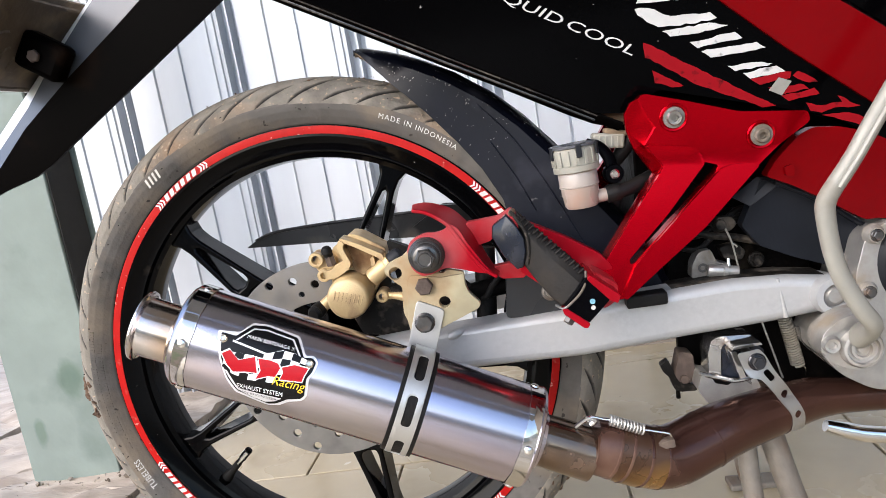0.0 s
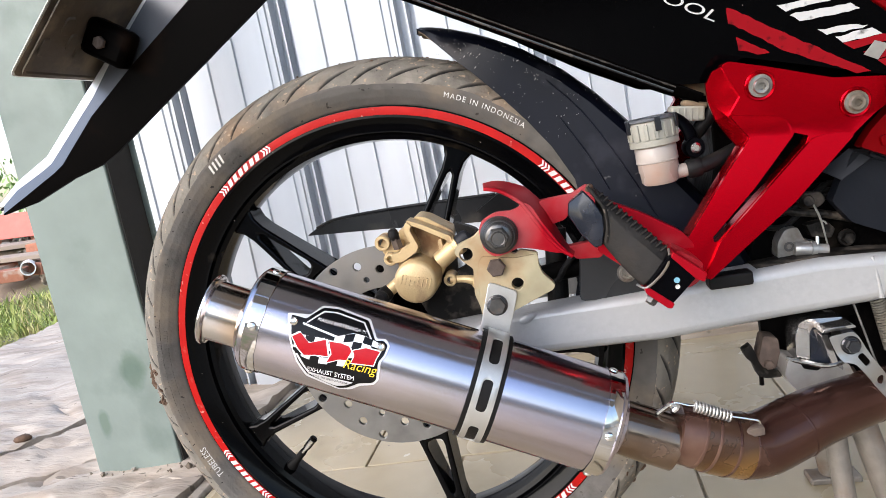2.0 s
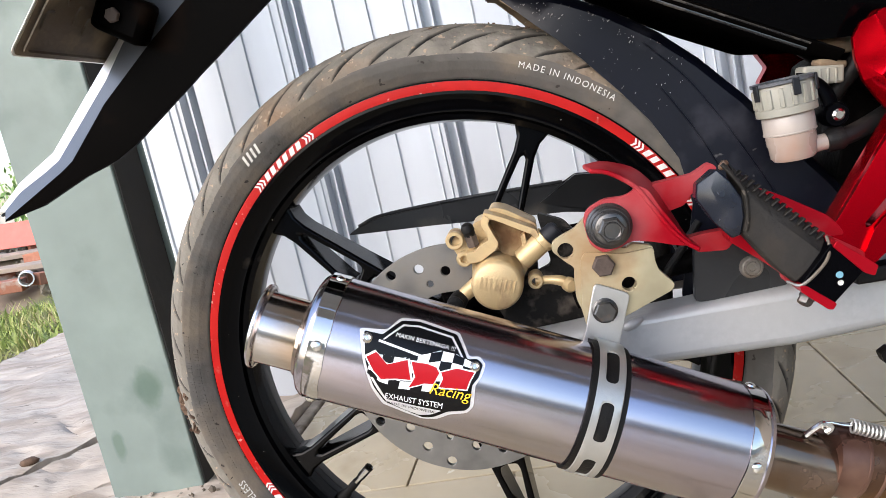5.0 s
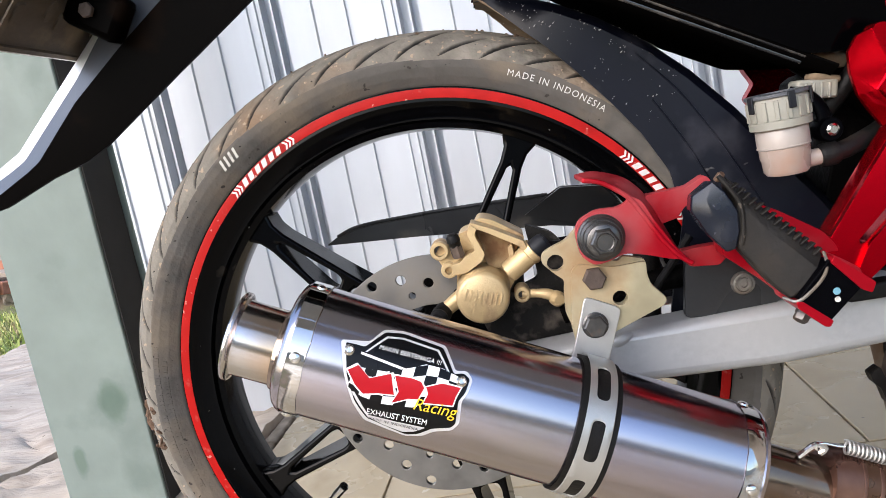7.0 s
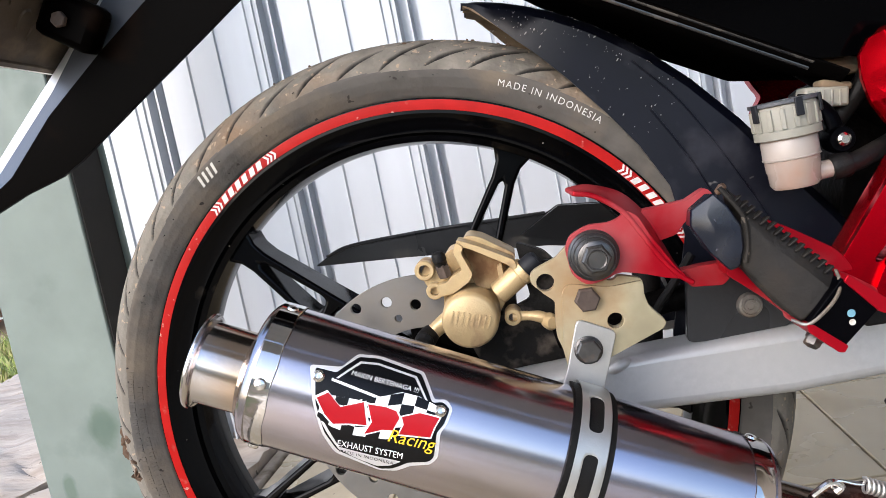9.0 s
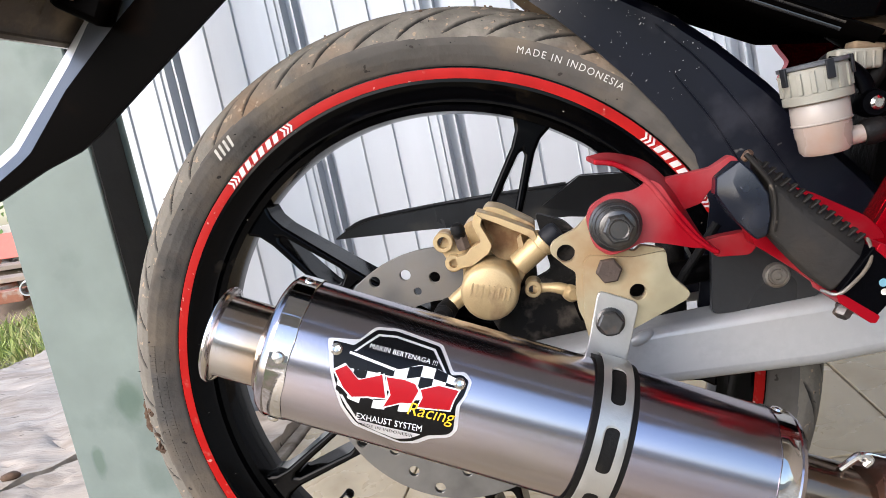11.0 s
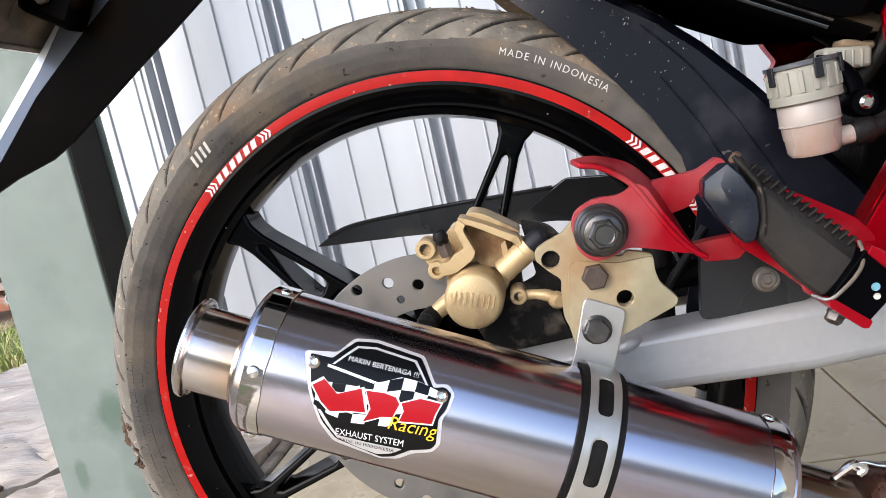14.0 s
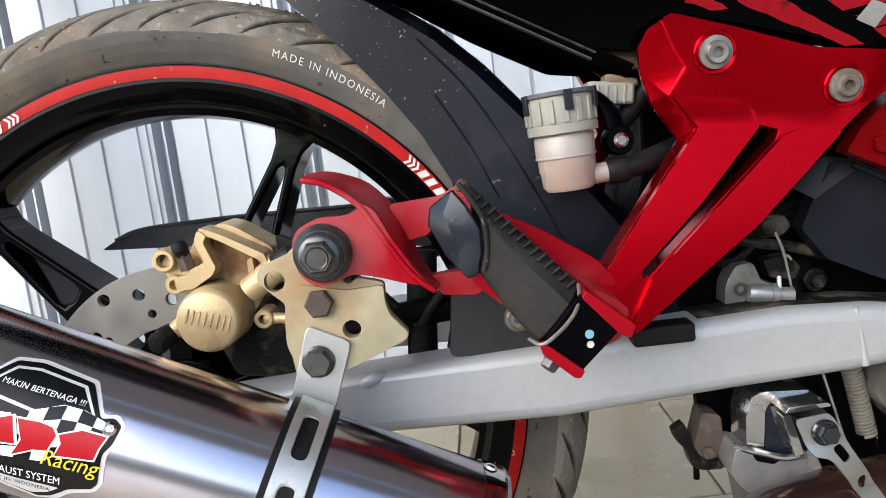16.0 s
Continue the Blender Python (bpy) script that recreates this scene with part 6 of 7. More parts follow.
def build_reservoir():
    c = (0.2610, -0.1200, 0.0)
    res = part("brake_fluid_reservoir", lathe([(0.0, 0.440), (0.0130, 0.4395), (0.0150, 0.4420), (0.0156, 0.4500), (0.0162, 0.4510), (0.0166, 0.4700), (0.0166, 0.4725), (0, 0.4725)], c, (0, 0, 1), 40), M["reservoir"], bike, "milky plastic brake fluid reservoir with off-white cap")
    part("upper_wall", lathe([(0.0167, 0.4590), (0.0170, 0.4594), (0.0170, 0.4700), (0.0164, 0.4712)], c, (0, 0, 1), 40), M["milky"], res, "milky white wall above the fluid")
    part("mould_seam", lathe([(0.0166, 0.4580), (0.0174, 0.4584), (0.0174, 0.4592), (0.0166, 0.4596)], c, (0, 0, 1), 40, closed=True), M["milky"], res)
    part("cap", lathe([(0.0190, 0.4715), (0.0200, 0.4720), (0.0200, 0.4765), (0.0192, 0.4775), (0.0196, 0.4900), (0.0188, 0.4925), (0.0140, 0.4935), (0.0, 0.4938), (0, 0.4715)], c, (0, 0, 1), 40), M["cap"], res, "ribbed off-white screw cap")
    for k in range(16):
        a = math.tau * k / 16
        part("cap_rib", box(c[0] + 0.0197 * math.cos(a), c[1] + 0.0197 * math.sin(a), 0.4840, 0.0016, 0.0030, 0.0130, Matrix.Rotation(a, 4, "Z")), M["cap"], res, bevel=0.0004)
    part("cap_clip", lathe([(0.0193, 0.4922), (0.0208, 0.4928), (0.0208, 0.4950), (0.0120, 0.4952), (0.0120, 0.4938)], c, (0, 0, 1), 36, closed=True), M["satin"], res, "grey retaining clip on the cap")
    for a in (math.radians(200), math.radians(275), math.radians(330)):
        part("clip_leg", box(c[0] + 0.0212 * math.cos(a), c[1] + 0.0212 * math.sin(a), 0.4895, 0.0016, 0.0048, 0.0110, Matrix.Rotation(a, 4, "Z")), M["grey_plastic"], res, bevel=0.0005)
    part("clamp", tube([(0.2740, -0.1080, 0.4930, 0.0045), (0.2830, -0.1120, 0.4890, 0.0050), (0.2900, -0.1150, 0.4780, 0.0058), (0.2920, -0.1160, 0.4640, 0.0062)], 14, flatten=0.6), M["black"], res, "black clamp arm")
    part("clamp_eye", lathe([(0.0, 0.006), (0.0075, 0.006), (0.0085, 0.004), (0.0085, -0.008), (0, -0.008)], (0.2920, -0.1170, 0.4630), (0, -1, 0), 28), M["black"], res)
    part("clamp_screw", lathe([(0.0, 0.0035), (0.0026, 0.0035), (0.0042, 0.002), (0.0044, 0.0), (0, 0)], (0.2920, -0.1235, 0.4630), (0, -1, 0), 18), M["chrome"], res, "small cross head screw")
    part("outlet_stub", lathe([(0.0058, 0.0), (0.0058, 0.014), (0, 0.014)], (0.2740, -0.1200, 0.4460), (1, 0, 0.05), 18), M["reservoir"], res)
    part("hose_clip", lathe([(0.0074, 0.0), (0.0082, 0.002), (0.0082, 0.010), (0.0074, 0.012), (0.005, 0.012), (0.005, 0.0)], (0.2830, -0.1200, 0.4462), (1, 0, 0.05), 22, closed=True), M["black_rubber"], res)
    part("brake_hose", tube([(0.2840, -0.1200, 0.4465, 0.0064), (0.3000, -0.1190, 0.4475, 0.0064), (0.3200, -0.1120, 0.4520, 0.0064), (0.3400, -0.0980, 0.4560, 0.0064)], 16), M["black_rubber"], res, "black rubber brake hose")
    part("brake_hose", tube([(0.2980, -0.0900, 0.4700, 0.0065), (0.3080, -0.0940, 0.4800, 0.0065), (0.3220, -0.0980, 0.4970, 0.0065), (0.3350, -0.0900, 0.5150, 0.0065)], 14), M["black_rubber"], res, "black rubber brake hose")

    pivot = Vector((0.261, -0.120, 0.470))
    res.matrix_basis = Matrix.Translation(pivot) @ pose(0, 0, 0, 0, -3.5, 0) @ Matrix.Translation(-pivot)

build_reservoir()


# ---------------------------------------------------------------- mudguards and covers
def build_hugger():
    rows = []
    # (angle round the wheel, radius of the top skin, half width, depth of the skirt)
    for deg, r, w, sk in ((77.6, 0.3040, 0.016, 0.0015), (75.6, 0.3050, 0.028, 0.0075), (72, 0.3055, 0.039, 0.0190), (68.4, 0.3055, 0.0455, 0.0280), (65, 0.3055, 0.0500, 0.0340), (59, 0.3058, 0.0510, 0.0440), (51, 0.3060, 0.0530, 0.0540), (44, 0.3060, 0.0555, 0.0600), (36, 0.3070, 0.0600, 0.0680), (28, 0.3110, 0.0640, 0.0860), (20, 0.3215, 0.0680, 0.120), (12, 0.336, 0.070, 0.150), (4, 0.350, 0.070, 0.165)):
        prof = [(-w, r - sk), (-w, r - 0.010 if sk > 0.012 else r - sk * 0.5), (-w * 0.86, r - 0.003), (-w * 0.5, r), (0, r + 0.002), (w * 0.5, r), (w * 0.86, r - 0.003), (w, r - 0.010 if sk > 0.012 else r - sk * 0.5), (w, r - sk)]
        rows.append([at_angle(deg, rr, y) for y, rr in prof])
    hug = part("wheel_hugger", shell(rows, 0.003), M["hugger"], bike, "dusty black plastic mudguard hugging the rear tyre", smooth=40)
    for pts in (((52, 0.291, 0.0532), (44, 0.286, 0.0562), (36, 0.280, 0.0602), (28, 0.277, 0.0642), (20, 0.278, 0.0682)), ((46, 0.270, 0.0556), (38, 0.262, 0.0594), (30, 0.256, 0.0634))):
        part("guard_crease", tube([(*at_angle(d, r, -w), 0.0007) for d, r, w in pts], 8), M["hugger"], hug)
    # dust blobs thrown up by the wheel
    rng = random.Random(8)
    bm = bmesh.new()
    for _ in range(150):
        a = rng.uniform(24, 76)
        w = 0.044 + 0.012 * min(1.0, max(0.0, (72 - a) / 30))
        y = -rng.uniform(0.3, 0.98) * w
        r = 0.3062 - 0.005 * (abs(y) / w) ** 3
        bmesh.ops.create_icosphere(bm, subdivisions=1, radius=0.00018 + 0.00045 * rng.random() ** 2, matrix=Matrix.Translation(at_angle(a, r, y)))
    for _ in range(150):
        a = rng.uniform(34, 73)
        k = (76 - a) / 30
        w, sk = 0.0465 + 0.0085 * min(1, k), 0.012 + 0.036 * min(1, k)
        m = Matrix.Translation(at_angle(a, 0.296 - rng.random() ** 1.6 * sk, -w - 0.0008)) @ Matrix.Rotation(radians(rng.uniform(-70, -20)), 4, "Y") @ Matrix.Diagonal((rng.choice((1, 1, 1.6, 3.0)), 0.6, 1, 1))
        bmesh.ops.create_icosphere(bm, subdivisions=1, radius=0.00016 + 0.0004 * rng.random() ** 2.5, matrix=m)
    inner = [[at_angle(d, rr, y) for y, rr in ((-w * 0.94, r - sk * 0.92), (-w * 0.8, r - 0.005), (0, r - 0.003), (w * 0.8, r - 0.005), (w * 0.94, r - sk * 0.92))] for d, r, w, sk in ((77.2, 0.3030, 0.016, 0.001), (75.4, 0.3038, 0.0275, 0.0070), (72, 0.3040, 0.0385, 0.0185), (68.4, 0.3040, 0.0450, 0.0275), (65, 0.3040, 0.0495, 0.0335), (59, 0.3045, 0.0505, 0.0435), (51, 0.3045, 0.0525, 0.0535))]
    part("guard_lining", shell(inner, 0.0012), M["muddy"], hug, "brown mud caked under the mudguard", smooth=60)
    part("mud_specks", bm, M["mud_speck"], hug, "pale dried mud specks", kind="stuff")


build_hugger()


def build_chain_guard():
    top = [(-0.1190, 0.4050), (-0.1050, 0.4120), (-0.0800, 0.4185), (-0.0240, 0.4195), (0.0300, 0.4185), (0.1110, 0.4155), (0.1230, 0.4215), (0.1650, 0.4160), (0.2500, 0.4050), (0.3200, 0.3850)]
    low = [(0.3200, 0.3500), (0.1800, 0.3700), (0.1080, 0.3850), (-0.0290, 0.3980)]
    gd = part("chain_guard", plate(rounded(top + low, 0.003, 2), 0.107, 0.113), M["guard"], bike, "black plastic chain guard behind the wheel", bevel=0.0015)
    part("guard_lip", tube([(-0.1050, 0.107, 0.4120, 0.0020), (-0.0800, 0.107, 0.4185, 0.0020), (-0.0240, 0.107, 0.4195, 0.0020), (0.0300, 0.107, 0.4185, 0.0020), (0.1100, 0.107, 0.4155, 0.0020)], 8), M["guard"], gd)
    part("guard_fold", shell([[(0.0850, 0.1060, 0.4000), (0.1230, 0.0985, 0.4215)], [(0.1150, 0.1040, 0.3900), (0.1650, 0.0985, 0.4160)], [(0.1500, 0.1040, 0.3800), (0.1900, 0.1000, 0.4120)]], 0.003), M["guard"], gd, "raised lit fold of the guard", smooth=20)
    part("sprocket", lathe([(0.0, -0.002), (0.070, -0.002), (0.070, 0.002), (0, 0.002)], (0, 0.076, 0.30), (0, 1, 0), 44), M["grime"], gd)
    part("chain", tube([(0.0, 0.066, 0.372, 0.006), (0.2, 0.066, 0.374, 0.006), (0.45, 0.066, 0.372, 0.006)], 8, flatten=0.6), M["grime"], gd)


build_chain_guard()


def build_tail_fender():
    low = [(-0.3749, 0.4960), (-0.3332, 0.5023), (-0.2859, 0.5182), (-0.2516, 0.5262), (-0.2321, 0.5350), (-0.1565, 0.5797), (-0.1390, 0.5896), (-0.0543, 0.6393), (-0.020, 0.660), (-0.020, 0.730)]
    fold = [(-0.060, 0.700), (-0.1271, 0.6552), (-0.1956, 0.6118), (-0.2500, 0.5736), (-0.2939, 0.5340), (-0.3056, 0.5276), (-0.3476, 0.5090), (-0.3740, 0.4976)]
    ridge = [(-0.110, 0.722), (-0.1739, 0.6669), (-0.2259, 0.6187), (-0.2490, 0.5945), (-0.3146, 0.5381), (-0.3300, 0.5310), (-0.3608, 0.5188), (-0.3806, 0.5061)]
    back = [(-0.125, 0.725), (-0.190, 0.6680), (-0.2450, 0.6203), (-0.2720, 0.5970), (-0.3291, 0.5473), (-0.3450, 0.5400), (-0.3708, 0.5280), (-0.4024, 0.5060)]
    fen = part("tail_fender", plate(rounded(fold + low, 0.0008, 1), -0.050, -0.046), M["fender"], bike, "angular black plastic tail fender", bevel=0.0006)
    cham, spine = [], []
    for (x0, z0), (xm, zm), (x1, z1) in zip(fold, ridge, back):
        cham.append([(x0, -0.050, z0), (xm, -0.038, zm)])
        spine.append([(xm, -0.038, zm), (x1, -0.022, z1), (x1, 0.018, z1 + 0.002)])
    part("fender_chamfer", shell(cham, 0.002), M["satin"], fen, "satin dark chamfer of the fender", smooth=20)
    # the near-white colour paints the sky's reflection on the back edge
    part("fender_spine", shell(spine, 0.002), M["spine"], fen, "back edge of the fender, sky reflection painted pale", smooth=20)
    liner = [[Vector(p) + Vector((0.002, 0, -0.0035)) for p in r] for r in spine]
    part("fender_liner", shell(liner, 0.0015), M["fender"], fen, "dark inner skin of the fender", smooth=20)
    part("light_stalk", box(-0.203, -0.062, 0.634, 0.046, 0.022, 0.036, Matrix.Rotation(radians(35), 4, "Y")), M["fender"], fen, bevel=0.006)
    part("stalk_bolt", hex_bolt((-0.206, -0.074, 0.634), r=0.006, h=0.004), M["rust"], fen)
    # number plate seen from its inner side, its pressed characters shown as plain raised bars
    o, u, w = Vector((-0.263, -0.126, 0.613)), Vector((0, 1, 0)), Vector((0.050, 0.0, 0.0480)).normalized()
    nrm = u.cross(w)

    def on_plate(a, b, lift=0.0):
        return o + u * a + w * b + nrm * lift

    bm = flat([rounded([(0, 0), (0.252, 0), (0.252, 0.105), (0, 0.105)], 0.006, 4)], lambda a, b: on_plate(a, b))
    bmesh.ops.solidify(bm, geom=bm.faces[:], thickness=0.0015)
    part("number_plate", bm, M["plate_back"], fen, "dusty back of a pressed metal number plate")
    bm = flat([rounded([(0.004, 0.004), (0.248, 0.004), (0.248, 0.101), (0.004, 0.101)], 0.005, 4), rounded([(0.007, 0.007), (0.245, 0.007), (0.245, 0.098), (0.007, 0.098)], 0.004, 4)], lambda a, b: on_plate(a, b, 0.0028))
    bmesh.ops.solidify(bm, geom=bm.faces[:], thickness=0.002)
    part("plate_rim", bm, M["plate_back"], fen)
    bm = flat([rounded([(-0.0015, -0.0015), (0.2535, -0.0015), (0.2535, 0.1065), (-0.0015, 0.1065)], 0.007, 4)], lambda a, b: on_plate(a, b, -0.0012))
    bmesh.ops.solidify(bm, geom=bm.faces[:], thickness=0.0010)
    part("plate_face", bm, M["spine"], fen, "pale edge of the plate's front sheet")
    # the pressed characters, as plain muddy lumps
    for k in range(14):
        a, b, wd = 0.014 + 0.0165 * k, (0.022, 0.046, 0.030)[k % 3], (0.009, 0.012, 0.008, 0.011)[k % 4]
        bm = flat([rounded([(a, b), (a + wd, b), (a + wd, b + 0.018), (a, b + 0.016)], 0.0038, 5)], lambda p, q: on_plate(p, q, 0.0016))
        bmesh.ops.solidify(bm, geom=bm.faces[:], thickness=0.0026)
        part("pressed_bar", bm, M["plate_back"], fen, bevel=0.0016)


build_tail_fender()


# the side cover's own plane: a runs along its lower edge, d up from it; it leans outwards as it rises
CU, CN = Vector((0.8813, 0, -0.4726)), Vector((0.4726, 0, 0.8813))


def on_cover(a, d, lift=0.0):
    p = Vector((0.054, 0, 0.641)) + CU * a + CN * d
    return Vector((p.x, -0.113 - 0.20 * d - lift, p.z))


def cover_plate(outline, thick, lift=0.0):
    bm = flat([outline], lambda a, b: on_cover(a, b, lift))
    r = bmesh.ops.extrude_face_region(bm, geom=bm.faces[:])
    for v in r["geom"]:
        if isinstance(v, bmesh.types.BMVert):
            v.co.y += thick
    return bm


def build_tail_panels():
    cov = part("side_cover", cover_plate(rounded([(-0.140, 0.0), (0.262, 0.0), (0.285, 0.010), (0.300, 0.036), (0.440, 0.066), (0.600, 0.060), (0.640, 0.080), (0.4700, 0.0880), (0.3150, 0.1160), (0.050, 0.1650), (-0.140, 0.190)], 0.004, 2), 0.020), M["gloss_black"], bike,
               "gloss black side cover with white and red graphics", bevel=0.003)
    for d, r in ((-0.0005, 0.0022), (-0.0052, 0.0016)):
        part("cover_lip", tube([(*on_cover(a, d, -0.003 - 0.6 * abs(d)), r) for a in (-0.14, 0.0, 0.07, 0.14, 0.20, 0.262)], 10), M["lip"], cov, "worn shiny lower lip of the cover")
    under = [[on_cover(a, 0.001, -0.002), on_cover(a, -0.005, -0.008), on_cover(a, -0.007 * k, -0.014), on_cover(a, -0.006 * k, -0.030)] for a, k in ((-0.14, 1.0), (0.0, 1.0), (0.10, 1.0), (0.18, 1.0), (0.24, 1.1), (0.262, 1.0), (0.285, 0.4))]
    part("cover_underside", shell(under, 0.002), M["under_tail"], cov, "dusty black underside of the cover", smooth=60)
    part("cover_end", tube([(*on_cover(0.238, 0.000, -0.020), 0.0060), (*on_cover(0.262, 0.002, -0.018), 0.0085), (*on_cover(0.285, 0.006, -0.022), 0.0075), (*on_cover(0.300, 0.012, -0.030), 0.0060)], 12, flatten=0.7), M["muddy"], cov, "mud caked end of the cover's lower edge")
    part("inner_fender", plate(rounded([(-0.06, 0.7250), (0.0599, 0.6483), (0.1144, 0.6154), (0.1685, 0.5790), (0.2228, 0.5460), (0.2775, 0.5176), (0.40, 0.50), (0.42, 0.70), (-0.04, 0.80)], 0.004, 2), -0.088, 0.050), M["under_tail"], cov, "black plastic under the tail", bevel=0.004)

    def decal(pts, material, name="decal", label="", k=1):
        part(name, flat([pts], lambda a, b: on_cover(a, b, 0.0004 * k)), material, cov, label)

    end = 0.2060 + 1.64 * max(v.co.x for v in lettering("LIQUID COOL", 0.0118, 0.22, 1.0).verts)
    for word in ("COOL", "LIQUID"):
        bm = lettering(word, 0.0118, 0.22, 1.0)
        lo, hi = min(v.co.x for v in bm.verts), max(v.co.x for v in bm.verts)
        for v in bm.verts:
            a = end + (v.co.x - hi) * 1.86
            v.co = on_cover(a, 0.0585 + v.co.y - 0.027 * (a - 0.206), 0.0006)
        end -= (hi - lo) * 1.86 + 0.0050
        part("decal_lettering", bm, M["decal_white"], cov, "white %s lettering" % word)
    rng = random.Random(6)

    def worn(pts):
        out = []
        for i, p in enumerate(pts):
            q = pts[(i + 1) % len(pts)]
            k = max(1, int(math.dist(p, q) / 0.004))
            out += [(p[0] + (q[0] - p[0]) * j / k + rng.uniform(-0.0006, 0.0006), p[1] + (q[1] - p[1]) * j / k + rng.uniform(-0.0006, 0.0006)) for j in range(k)]
        return out

    # bold slanted brand shapes with worn edges
    white = (
        ((0.2528, 0.0981), (0.2844, 0.1099), (0.2901, 0.1084), (0.2673, 0.0980), (0.2534, 0.0909)),
        ((0.2533, 0.0872), (0.2582, 0.0834), (0.2681, 0.0816), (0.2782, 0.0817), (0.2906, 0.0868), (0.3187, 0.1027), (0.3116, 0.1055), (0.2829, 0.0919), (0.2638, 0.0921)),
        ((0.2823, 0.0795), (0.2903, 0.0778), (0.3101, 0.0881), (0.3291, 0.1010), (0.3179, 0.0996)),
        ((0.3070, 0.0790), (0.3150, 0.0775), (0.3440, 0.0960), (0.3360, 0.0985)),
        ((0.3182, 0.0760), (0.3279, 0.0739), (0.3653, 0.0960), (0.3564, 0.0973)),
        ((0.3431, 0.0725), (0.3510, 0.0712), (0.3735, 0.0838), (0.3764, 0.0870), (0.3640, 0.0835)),
        ((0.3570, 0.0715), (0.3650, 0.0700), (0.3880, 0.0845), (0.3800, 0.0862)))
    red = (
        ((0.3660, 0.0701), (0.3746, 0.0685), (0.3945, 0.0810), (0.3930, 0.0865), (0.3840, 0.0815)),
        ((0.3815, 0.0682), (0.3945, 0.0673), (0.4130, 0.0795), (0.4067, 0.0812)),
        ((0.3972, 0.0886), (0.4168, 0.0869), (0.4102, 0.0830), (0.3952, 0.0834)),
        ((0.3955, 0.0657), (0.4026, 0.0650), (0.4230, 0.0784), (0.4164, 0.0808)),
        ((0.4160, 0.0687), (0.4229, 0.0633), (0.4323, 0.0650), (0.4394, 0.0728), (0.4568, 0.0807), (0.4360, 0.0825), (0.4423, 0.0790), (0.4280, 0.0704)),
        ((0.4328, 0.0642), (0.4514, 0.0735), (0.4748, 0.0746), (0.4698, 0.0686), (0.4516, 0.0660)))
    for shapes, mt in ((white, "decal_white"), (red, "decal_red")):
        for pts in shapes:
            decal(worn(pts), M[mt], "decal_mark", "bold worn slanted brand shape")
    decal(worn([(0.2710, 0.0660), (0.2760, 0.0665), (0.3300, 0.0620), (0.3950, 0.0580), (0.3860, 0.0530), (0.3300, 0.0505), (0.2785, 0.0560)]), M["decal_red"], label="red slash decal")
    decal(worn([(0.2880, 0.0485), (0.3010, 0.0470), (0.3180, 0.0465), (0.3100, 0.0420), (0.2950, 0.0400)]), M["decal_red"], label="worn red flash decal")
    decal([(0.3855, 0.0785), (0.3965, 0.0795), (0.3950, 0.0665), (0.3832, 0.0665)], M["decal_grey"], label="small grey sticker", k=4)
    part("red_tail_panel", cover_plate(rounded([(0.3070, 0.1165), (0.3830, 0.1000), (0.4790, 0.0838), (0.640, 0.074), (0.660, 0.115), (0.4414, 0.1404), (0.3936, 0.1471), (0.3200, 0.1640), (0.050, 0.300), (0.060, 0.1700)], 0.004, 2), 0.014, 0.004), M["red_plastic"], bike, "glossy red body panel", bevel=0.0008)
    part("seat_side", cover_plate(rounded([(0.4450, 0.1420), (0.660, 0.117), (0.680, 0.260), (0.330, 0.230), (0.3960, 0.1490)], 0.004, 2), 0.014, 0.002), M["gloss_black"], bike, "black panel under the seat", bevel=0.001)
    low = part("red_lower_panel", plate(rounded([(0.4180, 0.4470), (0.4270, 0.4600), (0.4470, 0.4790), (0.4590, 0.4835), (0.4790, 0.4815), (0.5020, 0.4745), (0.5600, 0.4430), (0.5400, 0.3950), (0.5080, 0.4000), (0.4990, 0.3995), (0.4590, 0.4250), (0.4410, 0.4360)], 0.003, 3), -0.1260, -0.1120), M["red_plastic"], bike, "red lower side panel", bevel=0.0015)
    part("panel_nub", plate(rounded([(0.4320, 0.4535), (0.4390, 0.4550), (0.4410, 0.4500), (0.4400, 0.4440), (0.4330, 0.4460)], 0.0015, 3), -0.1300, -0.1260), M["red_plastic"], low, bevel=0.0015)
    inner = part("inner_cover", plate(rounded([(0.4220, 0.4410), (0.4350, 0.4380), (0.4680, 0.4190), (0.5050, 0.3920), (0.5500, 0.3650), (0.5500, 0.3480), (0.4820, 0.3550), (0.4480, 0.3680), (0.4180, 0.3820), (0.4030, 0.4020), (0.4110, 0.4190)], 0.003, 3), -0.1020, -0.0880), M["slate"], bike, "dusty slate grey plastic inner cover", bevel=0.002)
    part("cover_ledge", shell([[(0.4110, -0.1035, 0.4190), (0.3980, -0.0960, 0.4280)], [(0.4340, -0.1055, 0.4345), (0.4200, -0.0980, 0.4440)], [(0.4450, -0.1050, 0.4300), (0.4400, -0.0980, 0.4400)]], 0.0012), M["slate"], inner, "slanting upper ledge of the inner cover", smooth=20)
    part("cover_rim", tube([(0.4330, -0.1050, 0.4385, 0.0022), (0.4680, -0.1050, 0.4190, 0.0024), (0.5050, -0.1050, 0.3920, 0.0024), (0.5280, -0.1050, 0.3770, 0.0024)], 8), M["slate"], inner, "pale worn rim of the inner cover")


build_tail_panels()


